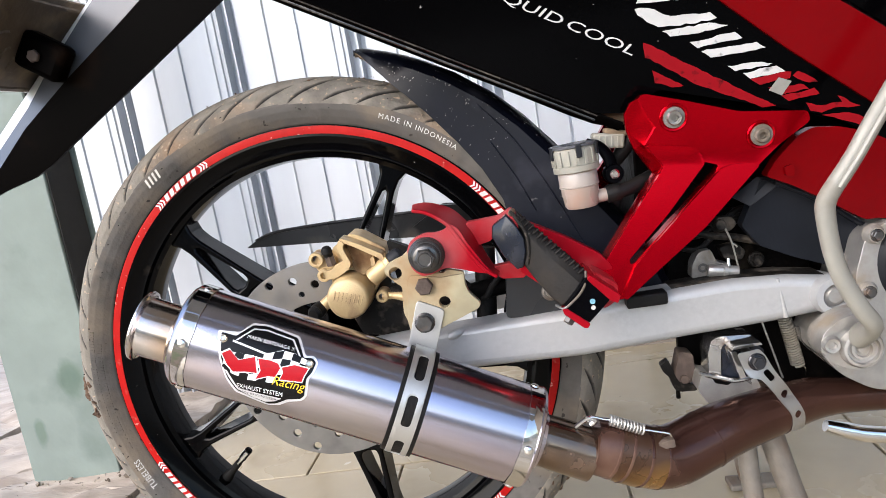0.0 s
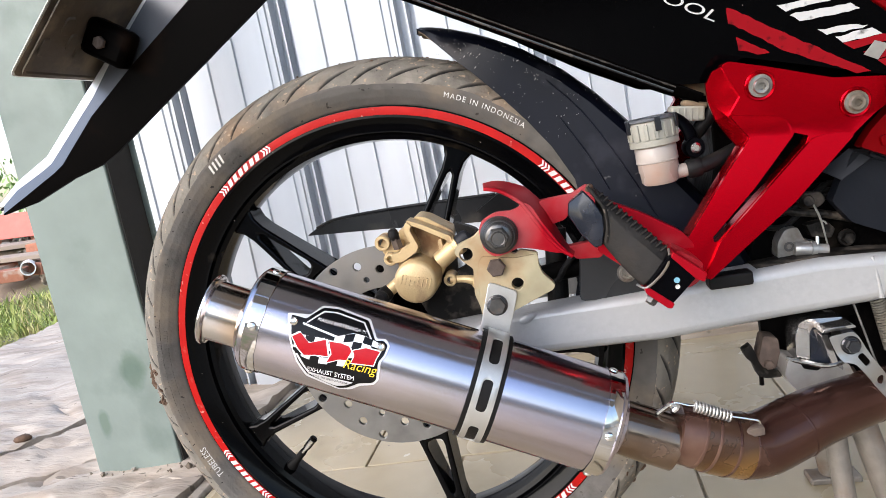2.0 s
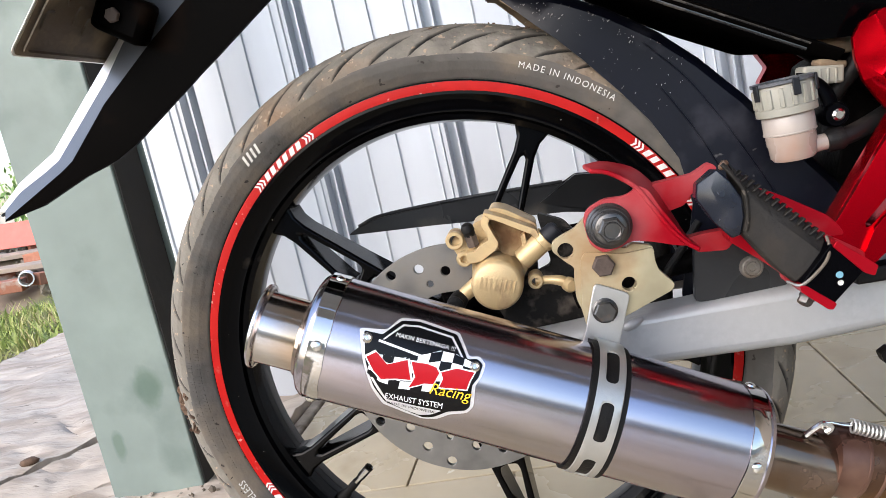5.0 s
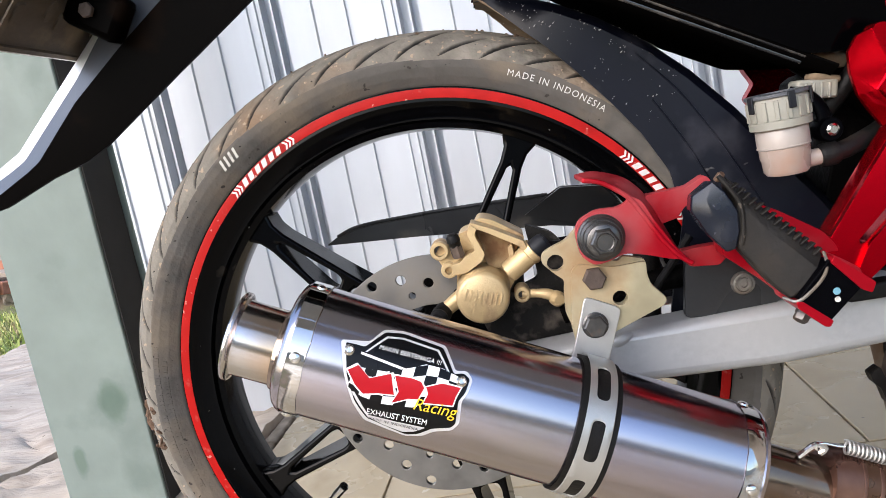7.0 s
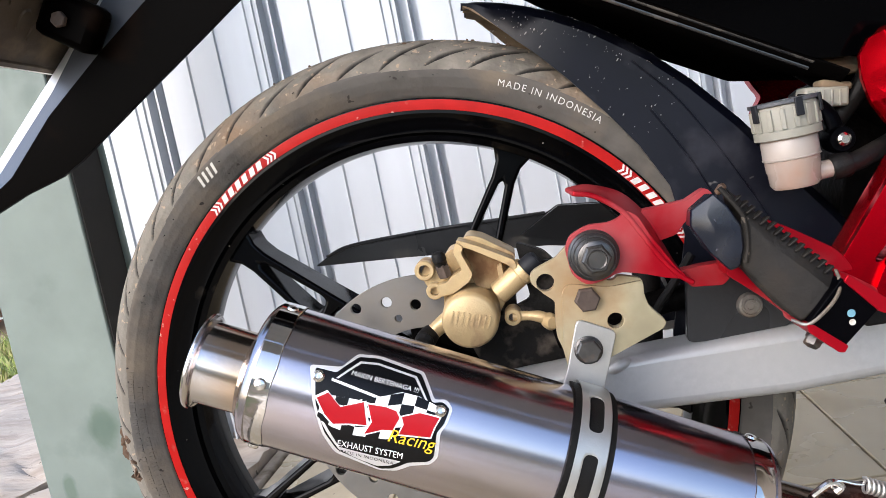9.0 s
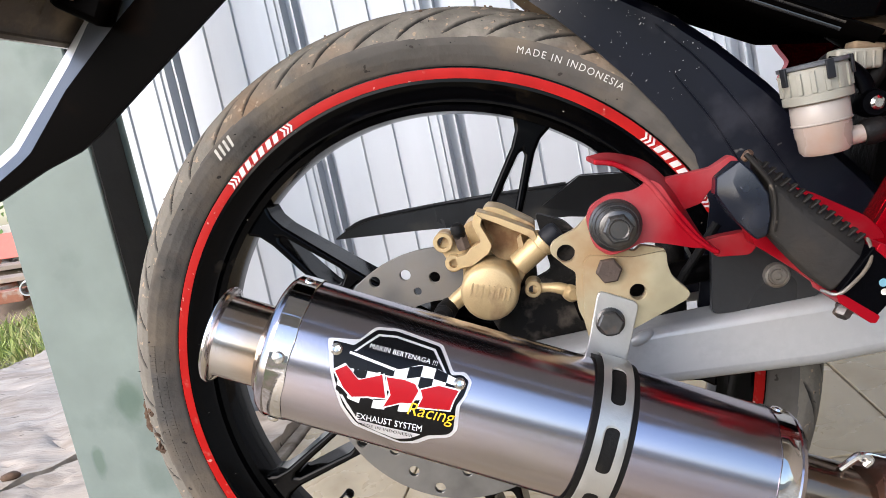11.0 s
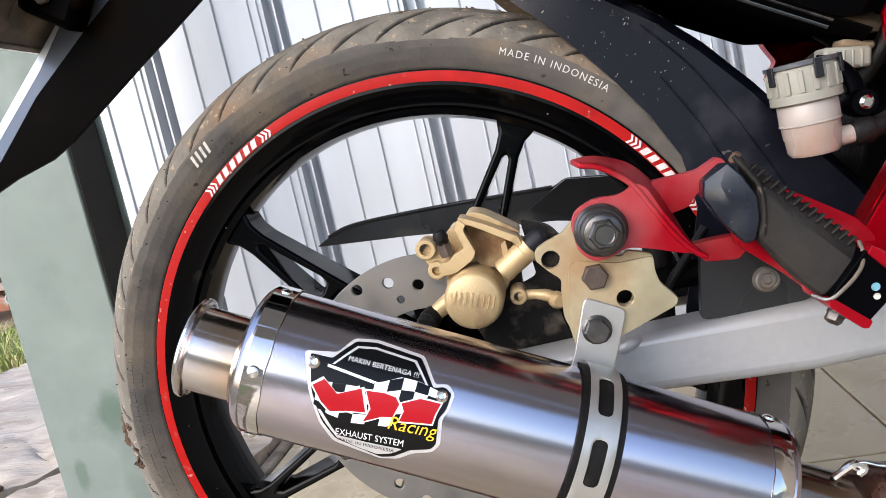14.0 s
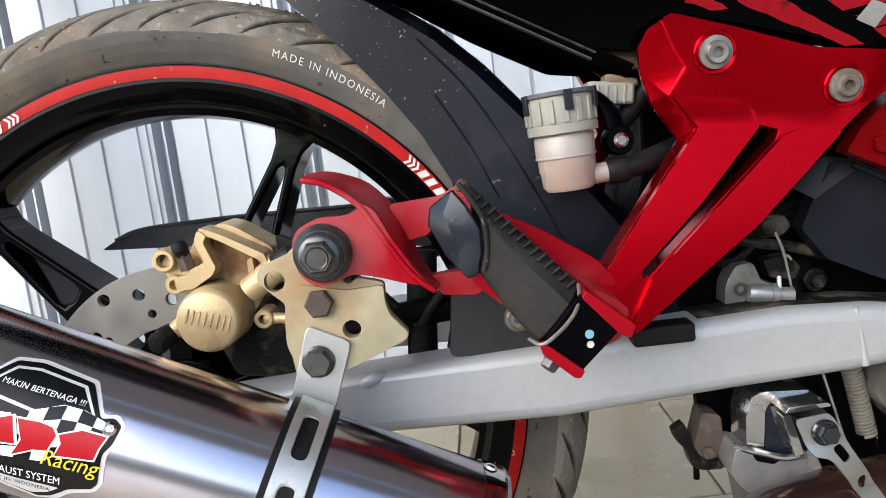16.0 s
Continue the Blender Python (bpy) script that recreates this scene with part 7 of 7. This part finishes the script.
# ---------------------------------------------------------------- engine side
def build_engine():
    out = [(0.4560, 0.3000), (0.4700, 0.3140), (0.4960, 0.3160), (0.4860, 0.3480), (0.4960, 0.3860), (0.5300, 0.4060), (0.66, 0.41), (0.70, 0.25), (0.54, 0.240), (0.4980, 0.2480), (0.4720, 0.2640), (0.4540, 0.2860)]
    eng = part("engine_case", plate(rounded(out, 0.008, 3), -0.1300, -0.0400), M["case"], bike, "cast alloy engine case with bolts", bevel=0.005)
    part("clutch_cover", lathe([(0.0, 0.012), (0.034, 0.011), (0.046, 0.006), (0.050, 0.0), (0.0, 0.0)], (0.555, -0.130, 0.360), (0, -1, 0), 48), M["grey_plastic"], eng, "round dark clutch cover")
    for x, z in ((0.503, 0.387), (0.4960, 0.338), (0.4640, 0.2960), (0.4900, 0.2830)):
        part("case_boss", lathe([(0.0, 0.004), (0.0065, 0.004), (0.0085, 0.0), (0.009, -0.004), (0, -0.004)], (x, -0.131, z), (0, -1, 0), 24), M["case"], eng)
        part("case_bolt", hex_bolt((x, -0.135, z), r=0.0045, h=0.004, flange=0.0055), M["bolt"], eng)
    kick = part("kick_lever", tube([(0.4725, -0.168, 0.3130, 0.0120), (0.4720, -0.186, 0.3230, 0.0090), (0.4670, -0.197, 0.3330, 0.0078), (0.4570, -0.200, 0.3470, 0.0076), (0.4445, -0.200, 0.3710, 0.0076), (0.4385, -0.200, 0.3900, 0.0076), (0.4352, -0.200, 0.4080, 0.0077), (0.4335, -0.200, 0.4255, 0.0080), (0.4345, -0.200, 0.4325, 0.0082), (0.4385, -0.200, 0.4400, 0.0078), (0.4550, -0.200, 0.4630, 0.0076), (0.4720, -0.200, 0.4905, 0.0078), (0.520, -0.200, 0.565, 0.0080)], 20, 8, flatten=0.8), M["lever"], eng, "worn grey kick start lever")
    part("lever_ridge", tube([(0.4420, -0.2055, 0.4430, 0.0024), (0.4560, -0.2058, 0.4635, 0.0026), (0.4720, -0.2058, 0.4890, 0.0026), (0.510, -0.2058, 0.548, 0.0026)], 8), M["lever"], kick)
    boss = part("lever_boss", lathe([(0.0, 0.0030), (0.0040, 0.0030), (0.0046, 0.0012), (0.0062, 0.0012), (0.0070, 0.0042), (0.0092, 0.0042), (0.0100, 0.0020), (0.0118, 0.0020), (0.0128, 0.0052), (0.0150, 0.0046), (0.0168, 0.0010), (0.0176, -0.012), (0.0176, -0.034), (0, -0.034)], (0.4740, -0.164, 0.3000), (-0.1, -1, 0.06), 40), M["case"], eng, "pale cast boss with concentric rings")
    part("boss_arm", plate(rounded([(0.4420, 0.3000), (0.4450, 0.3140), (0.4600, 0.3260), (0.4800, 0.3300), (0.4960, 0.3140), (0.4960, 0.2880), (0.4840, 0.2760), (0.4600, 0.2830), (0.4480, 0.2900)], 0.006, 4), -0.1600, -0.1330), M["case"], boss, bevel=0.006)
    part("case_boss", lathe([(0.0, 0.0010), (0.0030, 0.0010), (0.0036, 0.0035), (0.0060, 0.0040), (0.0078, 0.0), (0.0085, -0.006), (0, -0.006)], (0.4510, -0.161, 0.3045), (-0.1, -1, 0), 28), M["case"], boss)
    # frame tubes and grimy small parts behind the swing arm
    fr = part("frame_tube", tube([(0.30, -0.060, 0.52, 0.014), (0.36, -0.060, 0.47, 0.014), (0.45, -0.055, 0.40, 0.016), (0.52, -0.050, 0.33, 0.016)], 18), M["grime"], bike, "grimy black frame tube")
    part("frame_plate", plate(rounded([(0.33, 0.335), (0.36, 0.40), (0.41, 0.415), (0.47, 0.375), (0.48, 0.30), (0.40, 0.285)], 0.006, 2), -0.070, -0.062), M["grime"], fr, bevel=0.002)
    part("frame_shroud", plate(rounded([(0.322, 0.500), (0.322, 0.440), (0.300, 0.360), (0.330, 0.335), (0.52, 0.335), (0.56, 0.46), (0.42, 0.52)], 0.01, 2), -0.055, 0.050), M["grime"], fr, "grimy dark frame and inner guard", bevel=0.004)
    link = part("linkage", plate(rounded([(0.3588, 0.3560), (0.3603, 0.3698), (0.3667, 0.3807), (0.3773, 0.3819), (0.3822, 0.3696), (0.3962, 0.3643), (0.3995, 0.3546), (0.3835, 0.3535)], 0.003, 3), -0.0920, -0.0760), M["alloy"], bike, "small dusty cast alloy linkage", bevel=0.003)
    part("linkage_sleeve", lathe([(0.0, 0.0), (0.0054, 0.0), (0.0060, 0.002), (0.0060, 0.013), (0.0070, 0.0135), (0.0070, 0.017), (0.0050, 0.018), (0.0050, 0.027), (0, 0.028)], (0.3725, -0.0950, 0.3635), (1, -0.08, -0.14), 24), M["case"], link, "bright turned sleeve")
    part("linkage_bore", lathe([(0.0022, 0.0), (0.0040, 0.0), (0.0044, 0.0010), (0.0022, 0.0010)], (0.3690, -0.0922, 0.3655), (0, -1, 0), 18, closed=True), M["bolt"], link)
    part("linkage_rod", tube([(0.3915, -0.0960, 0.3725, 0.0016), (0.3908, -0.0975, 0.3640, 0.0018), (0.3895, -0.0985, 0.3560, 0.0016)], 10), M["chrome"], link, "short bright pin")
    part("split_wire", tube([(0.3917, -0.0920, 0.3994, 0.0009), (0.3959, -0.0920, 0.3884, 0.0010), (0.3985, -0.0920, 0.3770, 0.0008), (0.4022, -0.0920, 0.3560, 0.0008)], 8), M["lever"], link, "bent tie wire")
    part("split_wire", tube([(0.3962, -0.0920, 0.3850, 0.0008), (0.3995, -0.0925, 0.3835, 0.0008), (0.4010, -0.0925, 0.3812, 0.0007)], 8), M["lever"], link)
    part("cable_bracket", plate(rounded([(0.3800, 0.4030), (0.3873, 0.4097), (0.3996, 0.4093), (0.4040, 0.4011), (0.3960, 0.3950), (0.3850, 0.3975)], 0.003, 2), -0.0880, -0.0780), M["dusty_grime"], fr, "dusty cable bracket", bevel=0.002)
    part("cable_lug", lathe([(0.0, 0.004), (0.0045, 0.004), (0.0060, 0.001), (0.0062, -0.006), (0, -0.006)], (0.3880, -0.0880, 0.4020), (0.1, -1, 0.2), 16), M["dusty_grime"], fr)
    part("inner_rail", tube([(0.3600, -0.0800, 0.3990, 0.0034), (0.3800, -0.0840, 0.3930, 0.0034), (0.4050, -0.0840, 0.3880, 0.0036), (0.4400, -0.0800, 0.3760, 0.0036)], 10), M["dusty_grime"], fr)
    part("clevis_block", plate(rounded([(0.3880, 0.3800), (0.4040, 0.3830), (0.4120, 0.3740), (0.4080, 0.3660), (0.3920, 0.3690)], 0.002, 2), -0.0820, -0.0700), M["dusty_grime"], fr, bevel=0.002)
    part("frame_bolt", hex_bolt((0.4223, -0.0780, 0.3641), r=0.0055, h=0.006, flange=0.0075), M["dusty_grime"], fr)
    for k in range(3):
        part("wiring", tube([(0.34, -0.075 + 0.006 * k, 0.41 - 0.01 * k, 0.0028), (0.37, -0.080, 0.405 - 0.012 * k, 0.0028), (0.41, -0.078, 0.402 + 0.006 * k, 0.0028), (0.45, -0.07, 0.385, 0.0028)], 8), M["black_rubber"], fr)
    plug = part("harness_plug", box(0.2930, -0.096, 0.4925, 0.028, 0.018, 0.0130, Matrix.Rotation(radians(6), 4, "Y")), M["cap"], bike, "muddy cream wiring connector", bevel=0.002)
    for k in range(4):
        part("plug_rib", box(0.2850 + 0.0052 * k, -0.1052, 0.4922 - 0.0005 * k, 0.0016, 0.0016, 0.0105, Matrix.Rotation(radians(6), 4, "Y")), M["cap"], plug, bevel=0.0004)
    part("plug_mud", box(0.3000, -0.0965, 0.4992, 0.020, 0.016, 0.0050, Matrix.Rotation(radians(14), 4, "Y")), M["muddy"], plug, "dried mud on the connector", bevel=0.002)
    # dark boot between the bracket plate and the footrest
    part("rubber_flap", plate(rounded([(0.185, 0.345), (0.190, 0.395), (0.250, 0.400), (0.262, 0.355), (0.240, 0.342)], 0.004, 2), -0.1150, -0.1090), M["guard"], bike, "dark grey plastic flap above the swing arm", bevel=0.001)
    part("flap_bolt", lathe([(0.0, 0.0020), (0.0022, 0.0020), (0.0026, 0.0036), (0.0042, 0.0036), (0.0046, 0.0018), (0.0055, 0.0018), (0.0061, 0.0028), (0.0074, 0.0024), (0.0084, 0.0005), (0.0086, -0.002), (0, -0.002)], (0.2275, -0.1160, 0.3655), (0, -1, 0), 32), M["alloy"], bike, "ringed steel bolt head and washer")
    part("shock_absorber", tube([(0.166, -0.072, 0.330, 0.0100), (0.169, -0.072, 0.370, 0.0100), (0.172, -0.070, 0.405, 0.0100)], 14), M["black_rubber"], bike, "black damper tube behind the bracket")
    part("torque_arm", tube([(0.10, -0.080, 0.352, 0.010), (0.16, -0.085, 0.366, 0.009), (0.22, -0.088, 0.372, 0.009), (0.30, -0.085, 0.370, 0.009)], 12), M["grime"], bike, "grimy brake torque arm")
    part("brake_line", tube([(0.090, -0.094, 0.409, 0.0032), (0.110, -0.088, 0.405, 0.0032), (0.140, -0.085, 0.385, 0.0032), (0.165, -0.090, 0.362, 0.0032), (0.176, -0.095, 0.372, 0.0032), (0.20, -0.09, 0.40, 0.0032)], 10), M["black_rubber"], bike, "thin black brake line")


build_engine()


def build_lower_bits():
    # casting, folded bracket and return spring below the swing arm
    bowl = rounded([(0.3570, 0.2685), (0.3728, 0.2634), (0.3868, 0.2591), (0.4062, 0.2603), (0.4113, 0.2467), (0.4004, 0.2375), (0.3718, 0.2325), (0.3603, 0.2411), (0.3530, 0.2539)], 0.004, 4)
    hs = part("pedal_casting", plate(bowl, -0.1080, -0.0780), M["case"], bike, "shiny cast alloy footrest casting", bevel=0.008)
    part("casting_lip", tube([(0.3560, -0.1050, 0.2690, 0.0020), (0.3650, -0.1075, 0.2662, 0.0024), (0.3728, -0.1080, 0.2640, 0.0024), (0.3868, -0.1080, 0.2598, 0.0024), (0.4040, -0.1060, 0.2605, 0.0022)], 10), M["polished"], hs)
    # flat dark patch paints the shade below the lip; no hollow is cut
    part("casting_hollow", plate(rounded([(0.3665, 0.2640), (0.3840, 0.2585), (0.3800, 0.2560), (0.3690, 0.2590)], 0.0015, 3), -0.1085, -0.1060), M["grime"], hs, "dark patch painting the shade under the casting's lip")
    fold = rounded([(0.3652, 0.2637), (0.3652, 0.2863), (0.3692, 0.2982), (0.3760, 0.3020), (0.4042, 0.3009), (0.4066, 0.2977), (0.3818, 0.2955), (0.3774, 0.2907), (0.3759, 0.2639)], 0.0030, 4)
    part("folded_bracket", plate(fold, -0.1040, -0.0780), M["polished"], hs, "bent shiny steel bracket", bevel=0.0022)
    # added dark plate stands in for the shadow behind the rubber stop
    part("bracket_back", plate(rounded([(0.3480, 0.2750), (0.3480, 0.3120), (0.4400, 0.3160), (0.4500, 0.2500), (0.3750, 0.2500)], 0.003, 2), -0.0640, -0.0560), M["grime"], hs, "dark plate added for the shade behind the casting", bevel=0.001)
    part("rubber_insert", plate(rounded([(0.3770, 0.2627), (0.3781, 0.2925), (0.4041, 0.2960), (0.4165, 0.2844), (0.4120, 0.2650), (0.3951, 0.2570), (0.3836, 0.2556)], 0.002, 2), -0.1030, -0.0860), M["cap_black"], hs, "glossy black insert", bevel=0.003)
    part("bright_edge", plate(rounded([(0.3807, 0.2918), (0.3860, 0.2921), (0.3935, 0.2665), (0.3883, 0.2655)], 0.0012, 3), -0.1200, -0.1020), M["polished"], hs, "bright bent edge of the bracket", bevel=0.001)
    part("top_plate", plate(rounded([(0.3800, 0.2950), (0.3830, 0.2990), (0.4060, 0.3000), (0.4080, 0.2975)], 0.001, 2), -0.1250, -0.0900), M["polished"], hs, bevel=0.001)
    part("rubber_block", plate(rounded([(0.3439, 0.2848), (0.3560, 0.2814), (0.3575, 0.2608), (0.3527, 0.2525), (0.3415, 0.2543), (0.3381, 0.2626)], 0.003, 4), -0.0860, -0.0680), M["rust"], hs, "rust stained rubber stop", bevel=0.004)
    part("stop_lever", plate(rounded([(0.3263, 0.2707), (0.3340, 0.2755), (0.3408, 0.2575), (0.3607, 0.2457), (0.3579, 0.2416), (0.3446, 0.2420), (0.3380, 0.2450), (0.3340, 0.2581), (0.3286, 0.2634)], 0.0015, 2), -0.0800, -0.0700), M["dusty_grime"], hs, "grimy stop lever", bevel=0.001)
    part("stop_pin", tube([(0.3420, -0.0750, 0.2430, 0.0020), (0.3420, -0.0750, 0.2340, 0.0022)], 10), M["grime"], hs)
    part("link_arm", plate(rounded([(0.3560, 0.2629), (0.3670, 0.2560), (0.3781, 0.2510), (0.3627, 0.2405), (0.3538, 0.2532)], 0.002, 3), -0.0840, -0.0740), M["alloy"], hs, bevel=0.002)
    part("stop_bolt", hex_bolt((0.3462, -0.0860, 0.2576), r=0.0044, h=0.004), M["rust"], hs)
    part("return_spring", coil((0.4455, -0.0750, 0.3060), (0.4565, -0.0750, 0.2555), 0.0056, 0.0011, 21), M["lever"], hs, "coated return spring")
    part("spring_end", tube([(0.4565, -0.0750, 0.2555, 0.0010), (0.4620, -0.0750, 0.2530, 0.0010), (0.4640, -0.0750, 0.2440, 0.0010)], 8), M["chrome"], hs)
    part("cable", tube([(0.4190, -0.0900, 0.3100, 0.0009), (0.4223, -0.0900, 0.2989, 0.0009), (0.4343, -0.0900, 0.2570, 0.0009), (0.4365, -0.0900, 0.2500, 0.0009)], 6), M["alu"], hs)
    part("crankcase_wall", box(0.49, -0.02, 0.272, 0.13, 0.10, 0.105), M["grime"], hs, "grimy crankcase wall behind the spring", bevel=0.008)
    # centre stand
    st = part("centre_stand", tube([(0.4015, -0.0640, 0.2250, 0.0095), (0.4029, -0.0700, 0.2094, 0.0095), (0.4047, -0.0800, 0.1415, 0.0095), (0.4100, -0.0920, 0.0600, 0.0095), (0.4140, -0.0980, 0.0180, 0.0095)], 18), M["stand"], bike, "worn silver centre stand legs on the tiles")
    part("stand_leg", tube([(0.4150, -0.0640, 0.2350, 0.0120), (0.4206, -0.0700, 0.2173, 0.0120), (0.4419, -0.0800, 0.1307, 0.0120), (0.4665, -0.0900, 0.0439, 0.0120), (0.4740, -0.0940, 0.0180, 0.0120)], 18), M["stand"], st)
    part("stand_leg", tube([(0.430, 0.120, 0.250, 0.0155), (0.448, 0.130, 0.160, 0.0150), (0.474, 0.146, 0.020, 0.014)], 18), M["stand"], st)
    part("stand_foot", box(0.414, -0.099, 0.0130, 0.040, 0.026, 0.008), M["stand"], st, bevel=0.002)
    part("stand_foot", box(0.474, -0.095, 0.0150, 0.060, 0.030, 0.008), M["stand"], st, bevel=0.002)
    part("stand_foot", box(0.476, 0.147, 0.0120, 0.060, 0.030, 0.008), M["stand"], st, bevel=0.002)
    part("cross_tube", tube([(0.395, -0.085, 0.190, 0.008), (0.410, -0.060, 0.185, 0.008), (0.44, 0.10, 0.180, 0.008)], 14), M["grime"], st)
    part("side_stand", tube([(0.490, -0.050, 0.178, 0.0060), (0.512, -0.050, 0.170, 0.0085), (0.535, -0.050, 0.164, 0.0085), (0.620, -0.050, 0.150, 0.0085)], 16), M["chrome"], st, "bright steel stand bar")


build_lower_bits()


# the machine's left flank stands slightly turned to the wheel
FLANK = pose(-0.0092, 0.0042, 0.0087, 0.79, 2.23, 2.26) @ Matrix.Scale(0.966, 4)
ROLLED = Matrix.Translation(HUB) @ pose(0, 0, 0, 0, 2.4, 0) @ Matrix.Translation(-HUB)
for ob in bike.children:
    if ob.name in ("rear_wheel", "wheel_hugger"):
        ob.matrix_basis = ROLLED
    elif ob.name not in ("chain_guard", "tail_fender"):
        ob.matrix_basis = FLANK @ ob.matrix_basis


# ---------------------------------------------------------------- floor tiles, last
def floor_tiles():
    base = bpy.data.objects["floor"]
    size, gap = 0.33, 0.0035
    bm = box(0, 0, 0, size - gap, size - gap, 0.008)
    bmesh.ops.bevel(bm, geom=bm.edges[:], offset=0.0012, segments=1, affect="EDGES")
    me = bpy.data.meshes.new("tile")
    bm.to_mesh(me)
    bm.free()
    me.materials.append(M["tile"])
    rng = random.Random(2)
    for j in range(-1, 9):
        y = 0.34 - size / 2 + (1 - j) * size
        shift = -0.035 if j % 2 else 0.135
        for i in range(-2, 11):
            x = shift + size / 2 + i * size
            if x - size / 2 < -0.45 - 0.30 or x > 2.9 or y > 0.75 + size / 2:
                continue
            ob = new("tile", me)
            ob.parent = base
            lo, hi = max(x - size / 2, -0.453), x + size / 2
            if hi - lo < 0.03:
                bpy.data.objects.remove(ob)
                continue
            top = min(y + size / 2, 0.757)
            bot = y - size / 2
            ob.scale = ((hi - lo) / size, (top - bot) / size, 1)
            ob.location = ((lo + hi) / 2, (top + bot) / 2, -0.004 + rng.uniform(-0.0004, 0.0004))


floor_tiles()
